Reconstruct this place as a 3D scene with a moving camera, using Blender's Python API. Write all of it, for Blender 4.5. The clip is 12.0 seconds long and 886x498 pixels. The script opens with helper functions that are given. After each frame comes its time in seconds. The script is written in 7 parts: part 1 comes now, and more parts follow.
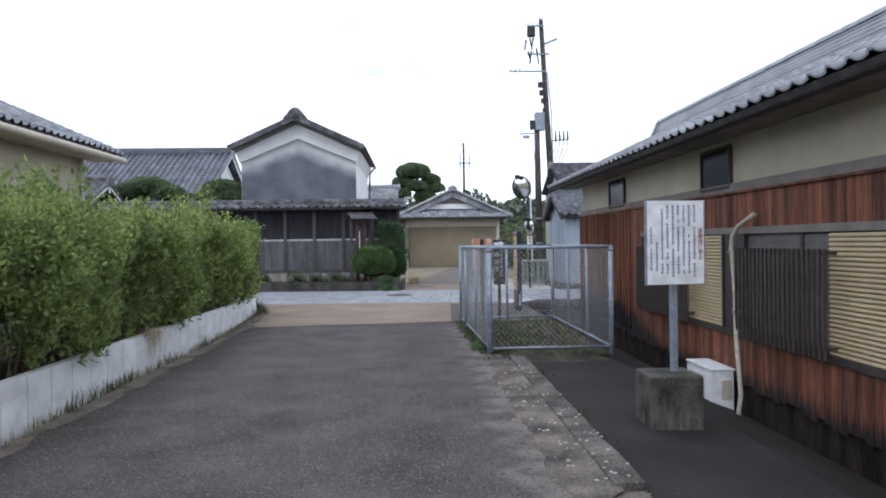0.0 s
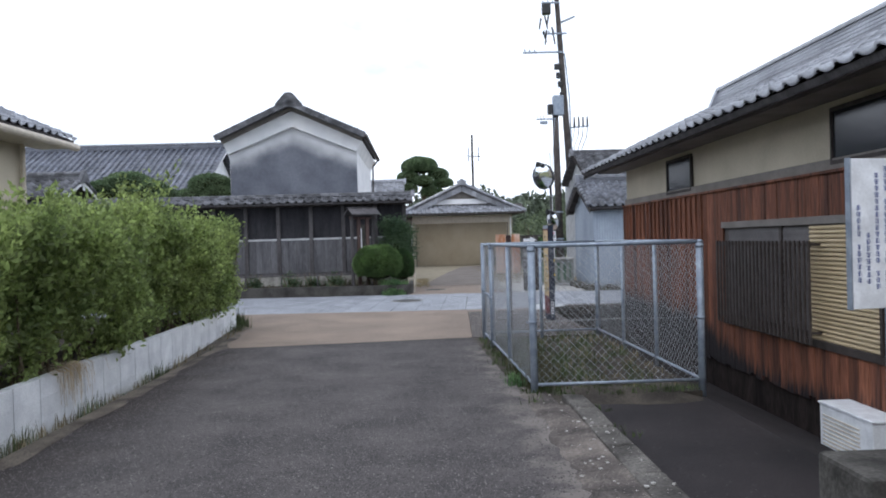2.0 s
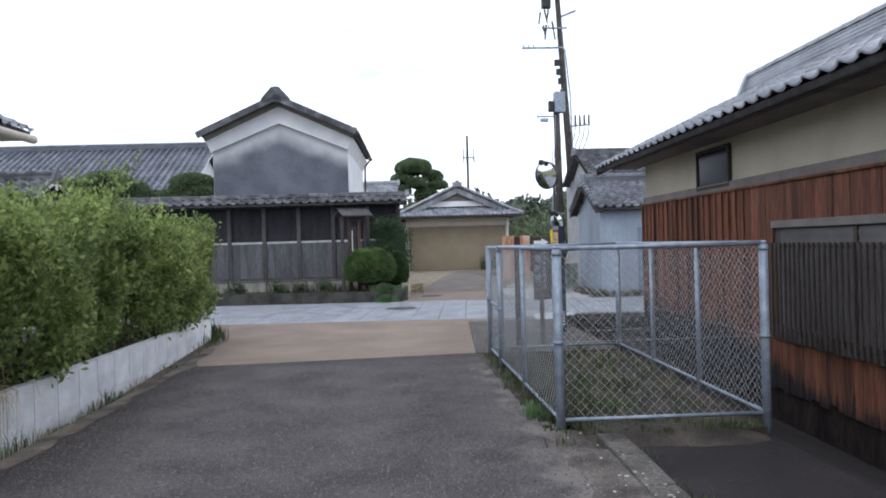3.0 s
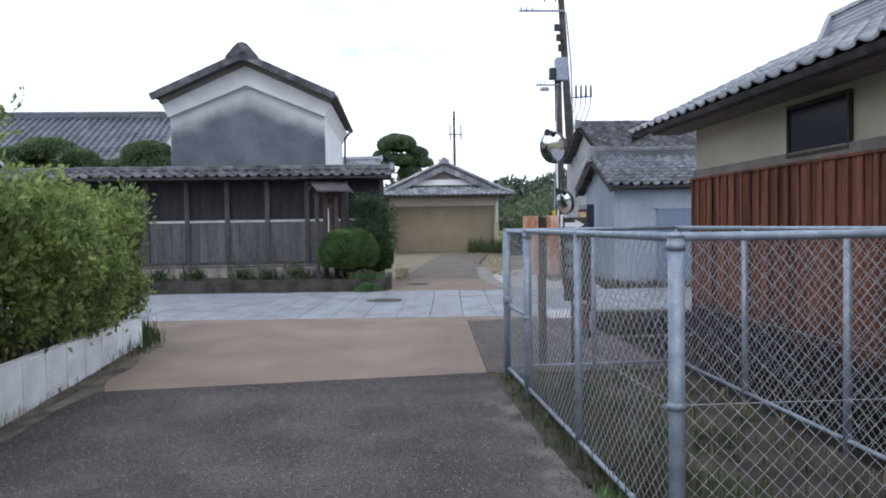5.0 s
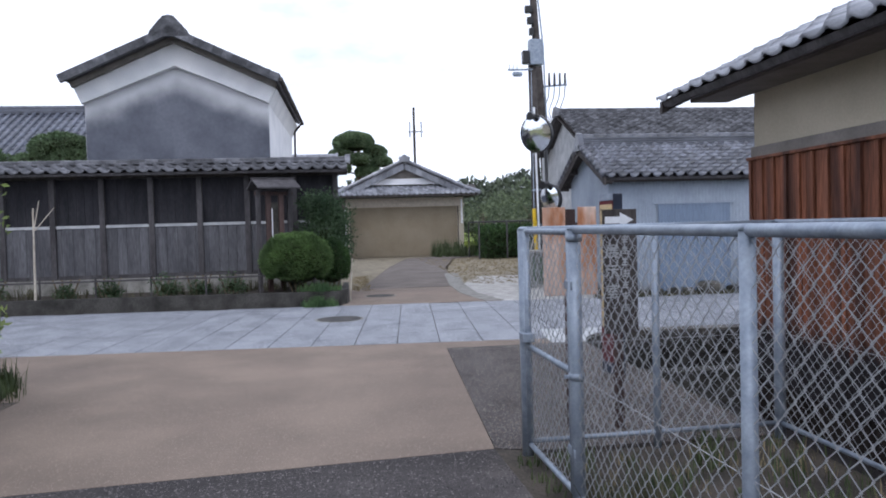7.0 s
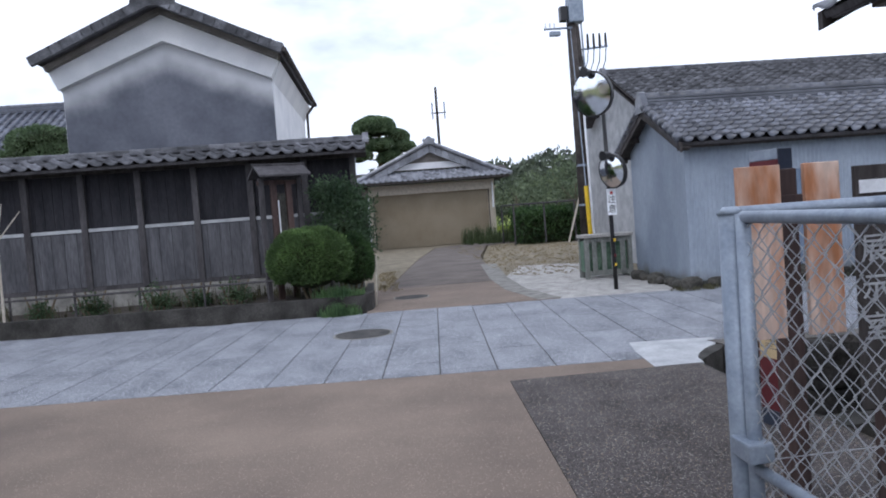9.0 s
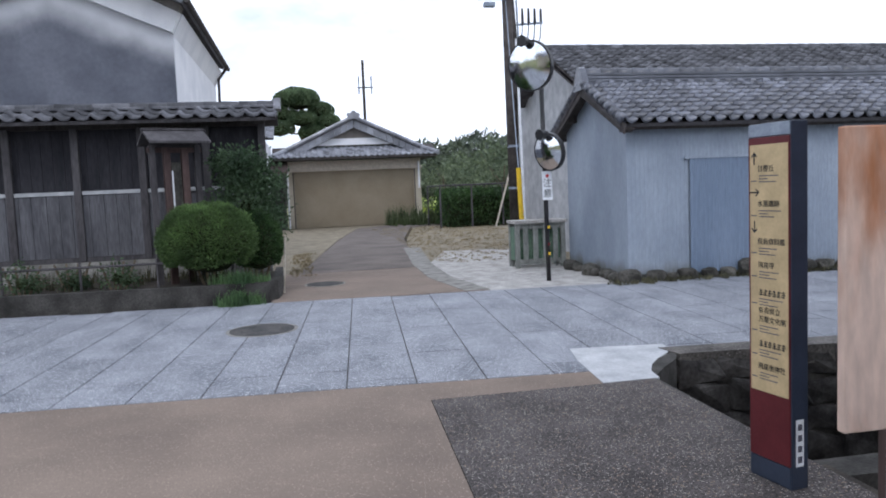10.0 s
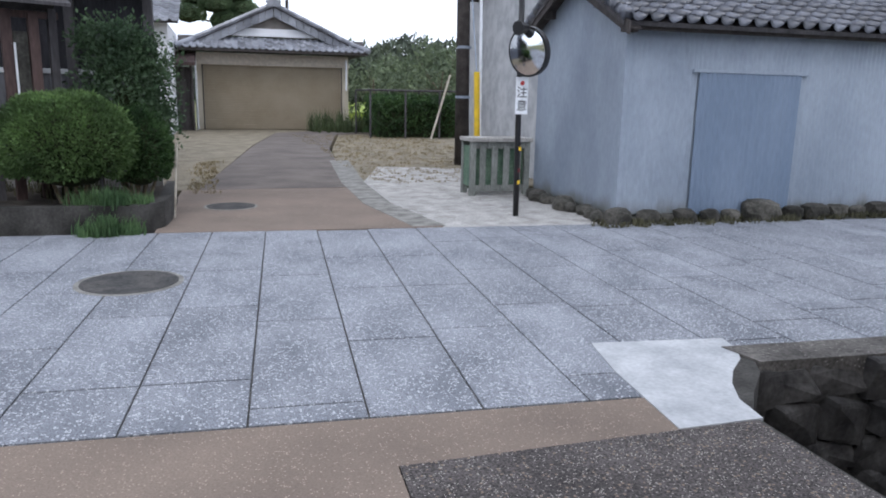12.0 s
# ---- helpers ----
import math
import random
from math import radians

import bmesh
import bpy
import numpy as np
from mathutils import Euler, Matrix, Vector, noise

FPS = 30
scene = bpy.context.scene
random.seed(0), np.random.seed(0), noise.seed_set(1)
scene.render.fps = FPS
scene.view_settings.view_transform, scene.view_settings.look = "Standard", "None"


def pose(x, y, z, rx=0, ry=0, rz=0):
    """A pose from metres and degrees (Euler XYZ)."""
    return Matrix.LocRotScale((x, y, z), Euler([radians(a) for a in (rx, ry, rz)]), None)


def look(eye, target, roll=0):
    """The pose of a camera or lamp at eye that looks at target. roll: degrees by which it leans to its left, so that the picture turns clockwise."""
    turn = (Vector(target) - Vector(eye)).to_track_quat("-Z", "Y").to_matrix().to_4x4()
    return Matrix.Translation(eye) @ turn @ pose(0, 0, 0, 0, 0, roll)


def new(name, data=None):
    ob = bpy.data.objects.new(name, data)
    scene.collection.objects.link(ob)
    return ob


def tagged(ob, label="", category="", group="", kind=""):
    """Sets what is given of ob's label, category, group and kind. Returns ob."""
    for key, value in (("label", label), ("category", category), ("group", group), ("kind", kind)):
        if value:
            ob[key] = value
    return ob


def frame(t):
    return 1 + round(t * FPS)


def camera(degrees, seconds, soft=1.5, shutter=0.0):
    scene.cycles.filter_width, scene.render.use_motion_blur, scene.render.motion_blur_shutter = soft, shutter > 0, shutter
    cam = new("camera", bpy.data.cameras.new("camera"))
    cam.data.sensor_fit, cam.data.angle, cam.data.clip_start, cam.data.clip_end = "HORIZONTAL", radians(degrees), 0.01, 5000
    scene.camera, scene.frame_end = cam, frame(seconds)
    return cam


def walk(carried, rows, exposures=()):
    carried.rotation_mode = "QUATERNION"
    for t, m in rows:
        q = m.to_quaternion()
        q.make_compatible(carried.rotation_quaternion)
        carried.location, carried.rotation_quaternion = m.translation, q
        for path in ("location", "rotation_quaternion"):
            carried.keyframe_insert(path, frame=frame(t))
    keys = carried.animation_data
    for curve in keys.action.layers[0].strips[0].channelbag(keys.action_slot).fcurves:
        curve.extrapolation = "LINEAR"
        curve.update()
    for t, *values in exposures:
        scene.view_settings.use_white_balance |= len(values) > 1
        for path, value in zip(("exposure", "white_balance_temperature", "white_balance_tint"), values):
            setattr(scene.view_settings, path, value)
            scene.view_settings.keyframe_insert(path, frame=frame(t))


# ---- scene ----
cam = camera(62.7, 12.0, soft=1.9)
PATH = [
    (0, (1.101, -0.559, 1.609), (1.176, 1.44, 1.591), -0.8),
    (0.5, (1.128, 0.209, 1.6), (1.179, 2.208, 1.562), -1.3),
    (1, (1.042, 0.875, 1.598), (1.086, 2.874, 1.555), -1.0),
    (1.5, (1.103, 1.604, 1.602), (1.155, 3.603, 1.582), -1.6),
    (2, (1.025, 2.311, 1.605), (1.082, 4.31, 1.581), -1.6),
    (2.5, (1.034, 2.976, 1.604), (1.099, 4.975, 1.588), -1.8),
    (3, (0.968, 3.745, 1.586), (1.044, 5.744, 1.572), -1.6),
    (3.5, (1.009, 4.471, 1.592), (1.077, 6.469, 1.568), -1.9),
    (3.7, (1.014, 4.783, 1.614), (1.064, 6.781, 1.557), -1.6),
    (5.3, (0.824, 6.877, 1.582), (0.966, 8.871, 1.515), -0.6),
    (5.5, (0.813, 7.155, 1.573), (0.953, 9.149, 1.516), -0.2),
    (6, (0.827, 7.89, 1.566), (0.984, 9.883, 1.507), -0.3),
    (6.5, (0.823, 8.549, 1.573), (1.024, 10.538, 1.513), -0.8),
    (7, (0.881, 9.251, 1.558), (1.12, 11.235, 1.496), -1.6),
    (7.2, (0.81, 9.585, 1.515), (1.055, 11.569, 1.438), -1.4),
    (8.8, (0.957, 11.592, 1.568), (1.177, 13.578, 1.482), -5.9),
    (9, (0.93, 11.876, 1.588), (1.095, 13.867, 1.49), -4.3),
    (9.5, (0.979, 12.536, 1.599), (1.258, 14.512, 1.455), -2.1),
    (10, (1.154, 13.152, 1.579), (1.519, 15.111, 1.415), -2.4),
    (10.5, (1.199, 13.789, 1.557), (1.677, 15.715, 1.305), -1.1),
    (11, (1.294, 14.48, 1.515), (1.858, 16.373, 1.198), -0.3),
    (11.5, (1.266, 15.168, 1.504), (1.749, 17.073, 1.128), 1.0),
    (12, (1.343, 15.696, 1.54), (1.912, 17.569, 1.129), 1.1),
]
walk(cam, [(t, look(eye, target, roll)) for t, eye, target, roll in PATH],
     [(0, -0.12, 6020, 11), (3.5, -0.12, 6020, 11), (5.5, -0.2, 5950, 13), (7, -0.22, 5900, 15), (9, -0.36, 5850, 14), (11, -0.12, 5950, 13), (12, -0.14, 5950, 13)])

# ---- world and light ----
SUN_EL, SUN_AZ = 42.0, 200.0
world = bpy.data.worlds.new("world")
scene.world = world
world.use_nodes = True
wn, wl = world.node_tree.nodes, world.node_tree.links
wn.clear()
sky = wn.new("ShaderNodeTexSky")
sky.sky_type = "NISHITA"
sky.sun_disc = False
sky.sun_elevation, sky.sun_rotation = radians(SUN_EL), radians(SUN_AZ)
sky.air_density, sky.dust_density, sky.ozone_density = 1.0, 2.5, 1.0
wtc = wn.new("ShaderNodeTexCoord")
wmap = wn.new("ShaderNodeMapping")
wmap.inputs["Scale"].default_value = (1.0, 1.0, 2.2)
wmap.inputs["Location"].default_value = (0.35, 0.1, 0.0)
wnoise = wn.new("ShaderNodeTexNoise")
wnoise.inputs["Scale"].default_value = 2.6
wnoise.inputs["Detail"].default_value = 6.0
wnoise.inputs["Roughness"].default_value = 0.55
wramp = wn.new("ShaderNodeValToRGB")
wramp.color_ramp.elements[0].position, wramp.color_ramp.elements[1].position = 0.36, 0.47
wramp.color_ramp.elements[0].color = (0.60, 0.60, 0.60, 1)
cloud = wn.new("ShaderNodeMix")
cloud.data_type = "RGBA"
cloud.inputs["B"].default_value = (12.2, 12.7, 13.5, 1)
wbg = wn.new("ShaderNodeBackground")
wbg.inputs["Strength"].default_value = 0.125
wout = wn.new("ShaderNodeOutputWorld")
wl.new(wtc.outputs["Generated"], wmap.inputs["Vector"])
wl.new(wmap.outputs["Vector"], wnoise.inputs["Vector"])
wl.new(wnoise.outputs["Fac"], wramp.inputs["Fac"])
wl.new(wramp.outputs["Color"], cloud.inputs["Factor"])
wl.new(sky.outputs["Color"], cloud.inputs["A"])
wl.new(cloud.outputs["Result"], wbg.inputs["Color"])
wl.new(wbg.outputs["Background"], wout.inputs["Surface"])

sun = new("sun", bpy.data.lights.new("sun", "SUN"))
sun.data.energy, sun.data.angle, sun.data.color = 0.7, radians(18), (1.0, 0.96, 0.9)
sun.matrix_basis = look((0, 0, 60), (60 * math.sin(radians(SUN_AZ)) * -0.9, 60 * math.cos(radians(SUN_AZ)) * -0.9, 0))


# ---- materials ----
def mat(name, c1, c2, scale=3.0, rough=0.8, fine=40.0, fine_amt=0.25, bump=0.3, metal=0.0, rand=0.0, stretch=(1, 1, 1),
        spec=0.3, contrast=(0.35, 0.65), local=False, island=0.0):
    """Two base colours mixed by broad noise, a finer grain over it, bump, and optional change from piece to piece."""
    m = bpy.data.materials.new(name)
    m.use_nodes = True
    n, l = m.node_tree.nodes, m.node_tree.links
    b = n["Principled BSDF"]
    b.inputs["Roughness"].default_value, b.inputs["Metallic"].default_value = rough, metal
    b.inputs["Specular IOR Level"].default_value = spec
    if local:
        pos = n.new("ShaderNodeTexCoord").outputs["Object"]
    else:
        pos = n.new("ShaderNodeNewGeometry").outputs["Position"]
    mp = n.new("ShaderNodeMapping")
    mp.inputs["Scale"].default_value = stretch
    l.new(pos, mp.inputs["Vector"])
    n1 = n.new("ShaderNodeTexNoise")
    n1.inputs["Scale"].default_value, n1.inputs["Detail"].default_value = scale, 5.0
    l.new(mp.outputs["Vector"], n1.inputs["Vector"])
    r1 = n.new("ShaderNodeValToRGB")
    r1.color_ramp.elements[0].position, r1.color_ramp.elements[1].position = contrast
    r1.color_ramp.elements[0].color, r1.color_ramp.elements[1].color = (*c1, 1), (*c2, 1)
    l.new(n1.outputs["Fac"], r1.inputs["Fac"])
    n2 = n.new("ShaderNodeTexNoise")
    n2.inputs["Scale"].default_value, n2.inputs["Detail"].default_value = fine, 3.0
    l.new(mp.outputs["Vector"], n2.inputs["Vector"])
    hsv = n.new("ShaderNodeHueSaturation")
    l.new(r1.outputs["Color"], hsv.inputs["Color"])
    mr = n.new("ShaderNodeMapRange")
    mr.inputs["From Min"].default_value, mr.inputs["From Max"].default_value = 0.3, 0.7
    mr.inputs["To Min"].default_value, mr.inputs["To Max"].default_value = 1 - fine_amt, 1 + fine_amt
    l.new(n2.outputs["Fac"], mr.inputs["Value"])
    val = mr.outputs["Result"]
    for amount, node, out in ((rand, "ShaderNodeObjectInfo", "Random"), (island, "ShaderNodeNewGeometry", "Random Per Island")):
        if amount:
            src = n.new(node)
            m2 = n.new("ShaderNodeMapRange")
            m2.inputs["To Min"].default_value, m2.inputs["To Max"].default_value = 1 - amount, 1 + amount
            l.new(src.outputs[out], m2.inputs["Value"])
            mul = n.new("ShaderNodeMath")
            mul.operation = "MULTIPLY"
            l.new(val, mul.inputs[0]), l.new(m2.outputs["Result"], mul.inputs[1])
            val = mul.outputs["Value"]
    l.new(val, hsv.inputs["Value"])
    l.new(hsv.outputs["Color"], b.inputs["Base Color"])
    if bump:
        bp = n.new("ShaderNodeBump")
        bp.inputs["Strength"].default_value, bp.inputs["Distance"].default_value = bump, 0.01
        l.new(n2.outputs["Fac"], bp.inputs["Height"])
        l.new(bp.outputs["Normal"], b.inputs["Normal"])
    m["base_out"] = hsv.name
    return m


def overlay(m, colour, coord_fn, lo, hi, noise_scale=6.0, noise_amt=0.3, stretch=(1, 1, 1)):
    """Lays a ragged stain of one colour over a material where a height or distance, jittered by noise, runs from lo to hi."""
    n, l = m.node_tree.nodes, m.node_tree.links
    b = n["Principled BSDF"]
    old = b.inputs["Base Color"].links[0].from_socket
    geo = n.new("ShaderNodeNewGeometry")
    sep = n.new("ShaderNodeSeparateXYZ")
    l.new(geo.outputs["Position"], sep.inputs["Vector"])
    value = coord_fn(n, l, sep)
    mp = n.new("ShaderNodeMapping")
    mp.inputs["Scale"].default_value = stretch
    l.new(geo.outputs["Position"], mp.inputs["Vector"])
    nz = n.new("ShaderNodeTexNoise")
    nz.inputs["Scale"].default_value, nz.inputs["Detail"].default_value = noise_scale, 5.0
    l.new(mp.outputs["Vector"], nz.inputs["Vector"])
    ma = n.new("ShaderNodeMath")
    ma.operation = "MULTIPLY_ADD"
    ma.inputs[1].default_value = noise_amt * 2
    l.new(nz.outputs["Fac"], ma.inputs[0]), l.new(value, ma.inputs[2])
    mr = n.new("ShaderNodeMapRange")
    mr.interpolation_type = "SMOOTHSTEP"
    mr.inputs["From Min"].default_value, mr.inputs["From Max"].default_value = lo + noise_amt, hi + noise_amt
    l.new(ma.outputs["Value"], mr.inputs["Value"])
    mix = n.new("ShaderNodeMix")
    mix.data_type = "RGBA"
    mix.inputs["B"].default_value = (*colour, 1)
    l.new(mr.outputs["Result"], mix.inputs["Factor"])
    l.new(old, mix.inputs["A"])
    l.new(mix.outputs["Result"], b.inputs["Base Color"])


def height(n, l, sep):
    return sep.outputs["Z"]


def along_x(n, l, sep):
    return sep.outputs["X"]


def plain(name, c, rough=0.5, metal=0.0, spec=0.4):
    return mat(name, [v * 0.88 for v in c], [min(1, v * 1.1) for v in c], 8, rough, 60, 0.06, 0.08, metal, spec=spec)


def speckle(m, colour, scale, share, size=0.32):
    """Small pale stones here and there in a surface."""
    n, l = m.node_tree.nodes, m.node_tree.links
    b = n["Principled BSDF"]
    old = b.inputs["Base Color"].links[0].from_socket
    geo = n.new("ShaderNodeNewGeometry")
    vo = n.new("ShaderNodeTexVoronoi")
    vo.inputs["Scale"].default_value = scale
    l.new(geo.outputs["Position"], vo.inputs["Vector"])
    sep = n.new("ShaderNodeSeparateColor")
    l.new(vo.outputs["Color"], sep.inputs["Color"])
    a = n.new("ShaderNodeMath")
    a.operation = "LESS_THAN"
    a.inputs[1].default_value = share
    l.new(sep.outputs["Red"], a.inputs[0])
    d = n.new("ShaderNodeMath")
    d.operation = "LESS_THAN"
    d.inputs[1].default_value = size
    l.new(vo.outputs["Distance"], d.inputs[0])
    mul = n.new("ShaderNodeMath")
    mul.operation = "MULTIPLY"
    l.new(a.outputs[0], mul.inputs[0]), l.new(d.outputs[0], mul.inputs[1])
    mix = n.new("ShaderNodeMix")
    mix.data_type = "RGBA"
    mix.inputs["B"].default_value = (*colour, 1)
    l.new(mul.outputs[0], mix.inputs["Factor"]), l.new(old, mix.inputs["A"])
    l.new(mix.outputs["Result"], b.inputs["Base Color"])


ASPHALT = mat("worn_asphalt", (0.05, 0.045, 0.046), (0.105, 0.094, 0.092), 1.4, 0.95, 130, 0.55, 0.8, contrast=(0.3, 0.7))
overlay(ASPHALT, (0.185, 0.163, 0.150), lambda n, l, s: s.outputs["X"], 1.62, 2.15, 3.2, 0.75)
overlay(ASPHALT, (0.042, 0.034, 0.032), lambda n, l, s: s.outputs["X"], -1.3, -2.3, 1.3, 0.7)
overlay(ASPHALT, (0.045, 0.04, 0.04), lambda n, l, s: s.outputs["Y"], 13.2, 14.3, 0.8, 0.5)
AGGREGATE = mat("exposed_aggregate_asphalt", (0.055, 0.048, 0.046), (0.098, 0.086, 0.082), 2.0, 0.9, 90, 0.75, 1.0)
speckle(AGGREGATE, (0.40, 0.37, 0.33), 105, 0.15, 0.42)
speckle(AGGREGATE, (0.22, 0.17, 0.13), 55, 0.16, 0.4)
speckle(ASPHALT, (0.235, 0.215, 0.205), 48, 0.17, 0.33)
speckle(ASPHALT, (0.19, 0.175, 0.165), 90, 0.2, 0.4)
speckle(ASPHALT, (0.03, 0.027, 0.027), 55, 0.2, 0.45)
TAN = mat("tan_concrete", (0.165, 0.130, 0.106), (0.25, 0.196, 0.156), 0.9, 0.9, 110, 0.16, 0.4, contrast=(0.3, 0.7))
SLAB = mat("granite_slab", (0.165, 0.175, 0.197), (0.262, 0.273, 0.300), 1.7, 0.75, 120, 0.5, 0.35, rand=0.07, stretch=(1.3, 0.8, 1))
speckle(SLAB, (0.47, 0.48, 0.51), 70, 0.26, 0.5)
speckle(SLAB, (0.10, 0.10, 0.115), 60, 0.2, 0.3)
speckle(TAN, (0.36, 0.29, 0.23), 90, 0.15, 0.4)
JOINT = mat("dark_joint", (0.05, 0.05, 0.05), (0.09, 0.085, 0.08), 5, 0.95)
YARD = mat("dark_damp_yard_asphalt", (0.013, 0.011, 0.012), (0.032, 0.026, 0.027), 1.1, 0.85, 60, 0.35, 0.6, contrast=(0.3, 0.7))
speckle(YARD, (0.11, 0.10, 0.095), 40, 0.04, 0.25)
CONCRETE = mat("stained_concrete", (0.16, 0.155, 0.14), (0.30, 0.29, 0.265), 5, 0.9, 60, 0.2, 0.5)
BLOCK = mat("concrete_block", (0.60, 0.61, 0.63), (0.76, 0.77, 0.78), 3, 0.9, 70, 0.12, 0.35, rand=0.06)
overlay(BLOCK, (0.26, 0.245, 0.20), lambda n, l, s: s.outputs["Z"], -0.03, -0.26, 5, 0.14, (1, 0.6, 0.6))
DUST = mat("gritty_pale_dirt", (0.045, 0.039, 0.037), (0.185, 0.158, 0.140), 2.4, 0.95, 50, 0.4, 0.9, contrast=(0.33, 0.66))
speckle(DUST, (0.28, 0.25, 0.23), 70, 0.10, 0.36)
VERGEDIRT = mat("pale_brown_dirt", (0.055, 0.046, 0.038), (0.165, 0.138, 0.112), 2.8, 0.95, 45, 0.35, 0.8)
SOIL = mat("dry_soil", (0.036, 0.031, 0.026), (0.078, 0.066, 0.053), 3, 0.95, 50, 0.35, 0.8)
GRAVEL = mat("pale_gravel", (0.32, 0.305, 0.285), (0.48, 0.465, 0.44), 4, 0.95, 70, 0.4, 0.9)
GROUND = mat("field_ground", (0.10, 0.12, 0.05), (0.20, 0.19, 0.09), 0.6, 0.95, 18, 0.3, 0.6)
DRYGRASS = mat("dry_grass_ground", (0.17, 0.145, 0.10), (0.26, 0.225, 0.165), 2, 0.95, 30, 0.35, 0.8)
CEDAR = mat("weathered_cedar_board", (0.070, 0.029, 0.020), (0.245, 0.094, 0.051), 6, 0.75, 70, 0.4, 0.5, rand=0.24, stretch=(1, 1, 0.07))


def damp_line(n, l, sep):
    """Height over a damp line that rises towards the shaded end of the wall."""
    mr = n.new("ShaderNodeMapRange")
    mr.inputs["From Min"].default_value, mr.inputs["From Max"].default_value = 10.9, 13.2
    mr.inputs["To Min"].default_value, mr.inputs["To Max"].default_value = 0.0, 0.50
    l.new(sep.outputs["Y"], mr.inputs["Value"])
    sub = n.new("ShaderNodeMath")
    sub.operation = "SUBTRACT"
    l.new(sep.outputs["Z"], sub.inputs[0]), l.new(mr.outputs["Result"], sub.inputs[1])
    return sub.outputs[0]


overlay(CEDAR, (0.016, 0.013, 0.015), damp_line, 0.10, -0.16, 6, 0.3, (1, 3.0, 0.35))
DARKWOOD = mat("dark_stained_wood", (0.040, 0.034, 0.033), (0.075, 0.066, 0.063), 8, 0.8, 50, 0.25, 0.4, rand=0.15, stretch=(1, 1, 0.2))
LATTICE = mat("brown_aluminium_lattice", (0.045, 0.036, 0.033), (0.07, 0.058, 0.054), 8, 0.5, 60, 0.1, 0.1)
BOARDGREY = mat("silvered_wooden_board", (0.078, 0.078, 0.086), (0.135, 0.134, 0.145), 4, 0.85, 40, 0.25, 0.4, rand=0.14, stretch=(1, 1, 0.15))
POSTGREY = mat("weathered_grey_post", (0.054, 0.050, 0.053), (0.098, 0.092, 0.096), 5, 0.85, 40, 0.2, 0.4, stretch=(1, 1, 0.2))
TILE = mat("grey_clay_roof_tile", (0.17, 0.178, 0.205), (0.30, 0.31, 0.345), 1.2, 0.30, 30, 0.15, 0.2, rand=0.3, island=0.36, spec=0.65)
TILEBLUE = mat("blue_grey_roof_tile", (0.07, 0.077, 0.10), (0.125, 0.134, 0.165), 1.2, 0.4, 30, 0.15, 0.2, rand=0.28, island=0.3, spec=0.5)
TILEDARK = mat("dark_weathered_roof_tile", (0.052, 0.053, 0.06), (0.145, 0.147, 0.162), 3.5, 0.5, 30, 0.25, 0.3, rand=0.4, island=0.45)
TILESHED = mat("glazed_dark_roof_tile", (0.055, 0.059, 0.074), (0.125, 0.133, 0.158), 2.5, 0.28, 30, 0.2, 0.2, rand=0.4, island=0.45, spec=0.6)
CREAM = mat("cream_plaster", (0.43, 0.385, 0.30), (0.53, 0.475, 0.375), 1.2, 0.9, 50, 0.05, 0.15)
WHITE = mat("white_plaster", (0.68, 0.69, 0.72), (0.80, 0.80, 0.82), 1.5, 0.85, 40, 0.05, 0.15)
CHAR = mat("charred_panel", (0.020, 0.020, 0.024), (0.036, 0.035, 0.041), 5, 0.85, 40, 0.2, 0.3, stretch=(1, 1, 0.2))
# near-black wood colour with the shadow under the board ends in it
BOARDSHADE = mat("shadow_dark_wood", (0.013, 0.010, 0.010), (0.032, 0.025, 0.023), 5, 0.95, 40, 0.3, 0.4, stretch=(1, 1, 0.2), spec=0.08)
MOSSY = mat("dark_mossy_concrete", (0.028, 0.027, 0.024), (0.076, 0.072, 0.066), 3, 0.95, 40, 0.25, 0.5)
CEMENT = mat("pale_cement", (0.36, 0.37, 0.385), (0.50, 0.51, 0.52), 4, 0.8, 40, 0.1, 0.2)
DARKSTONE = mat("wet_dark_stone", (0.016, 0.015, 0.015), (0.075, 0.070, 0.066), 4, 0.85, 30, 0.3, 0.6, rand=0.3)
KERB = mat("worn_dark_kerb", (0.045, 0.041, 0.037), (0.165, 0.152, 0.138), 2.6, 0.9, 45, 0.4, 0.8, contrast=(0.32, 0.7))
speckle(KERB, (0.27, 0.25, 0.23), 60, 0.08, 0.35)
DRIVE = mat("old_driveway_asphalt", (0.115, 0.098, 0.088), (0.175, 0.15, 0.132), 1.2, 0.95, 80, 0.3, 0.6)
KURA = mat("sooty_grey_plaster", (0.090, 0.098, 0.122), (0.165, 0.175, 0.208), 0.7, 0.9, 14, 0.08, 0.15)
BAND = mat("grey_rendered_band", (0.17, 0.155, 0.14), (0.23, 0.21, 0.195), 3, 0.85, 40, 0.1, 0.2)
GALV = mat("galvanised_steel", (0.22, 0.26, 0.32), (0.32, 0.365, 0.43), 12, 0.5, 80, 0.1, 0.1, metal=0.3)
WIRE = mat("galvanised_wire", (0.34, 0.355, 0.38), (0.46, 0.475, 0.50), 12, 0.55, 80, 0.1, 0.0)
METALBLUE = mat("pale_blue_corrugated_steel", (0.225, 0.265, 0.325), (0.315, 0.36, 0.425), 1.1, 0.6, 20, 0.07, 0.1, stretch=(1, 1, 0.5))
overlay(METALBLUE, (0.17, 0.175, 0.165), height, 0.30, 0.02, 4, 0.22, (1, 1, 0.6))
METALDOOR = mat("faded_blue_corrugated_door", (0.150, 0.198, 0.275), (0.198, 0.25, 0.335), 1.3, 0.55, 20, 0.07, 0.1, stretch=(1, 1, 0.3))
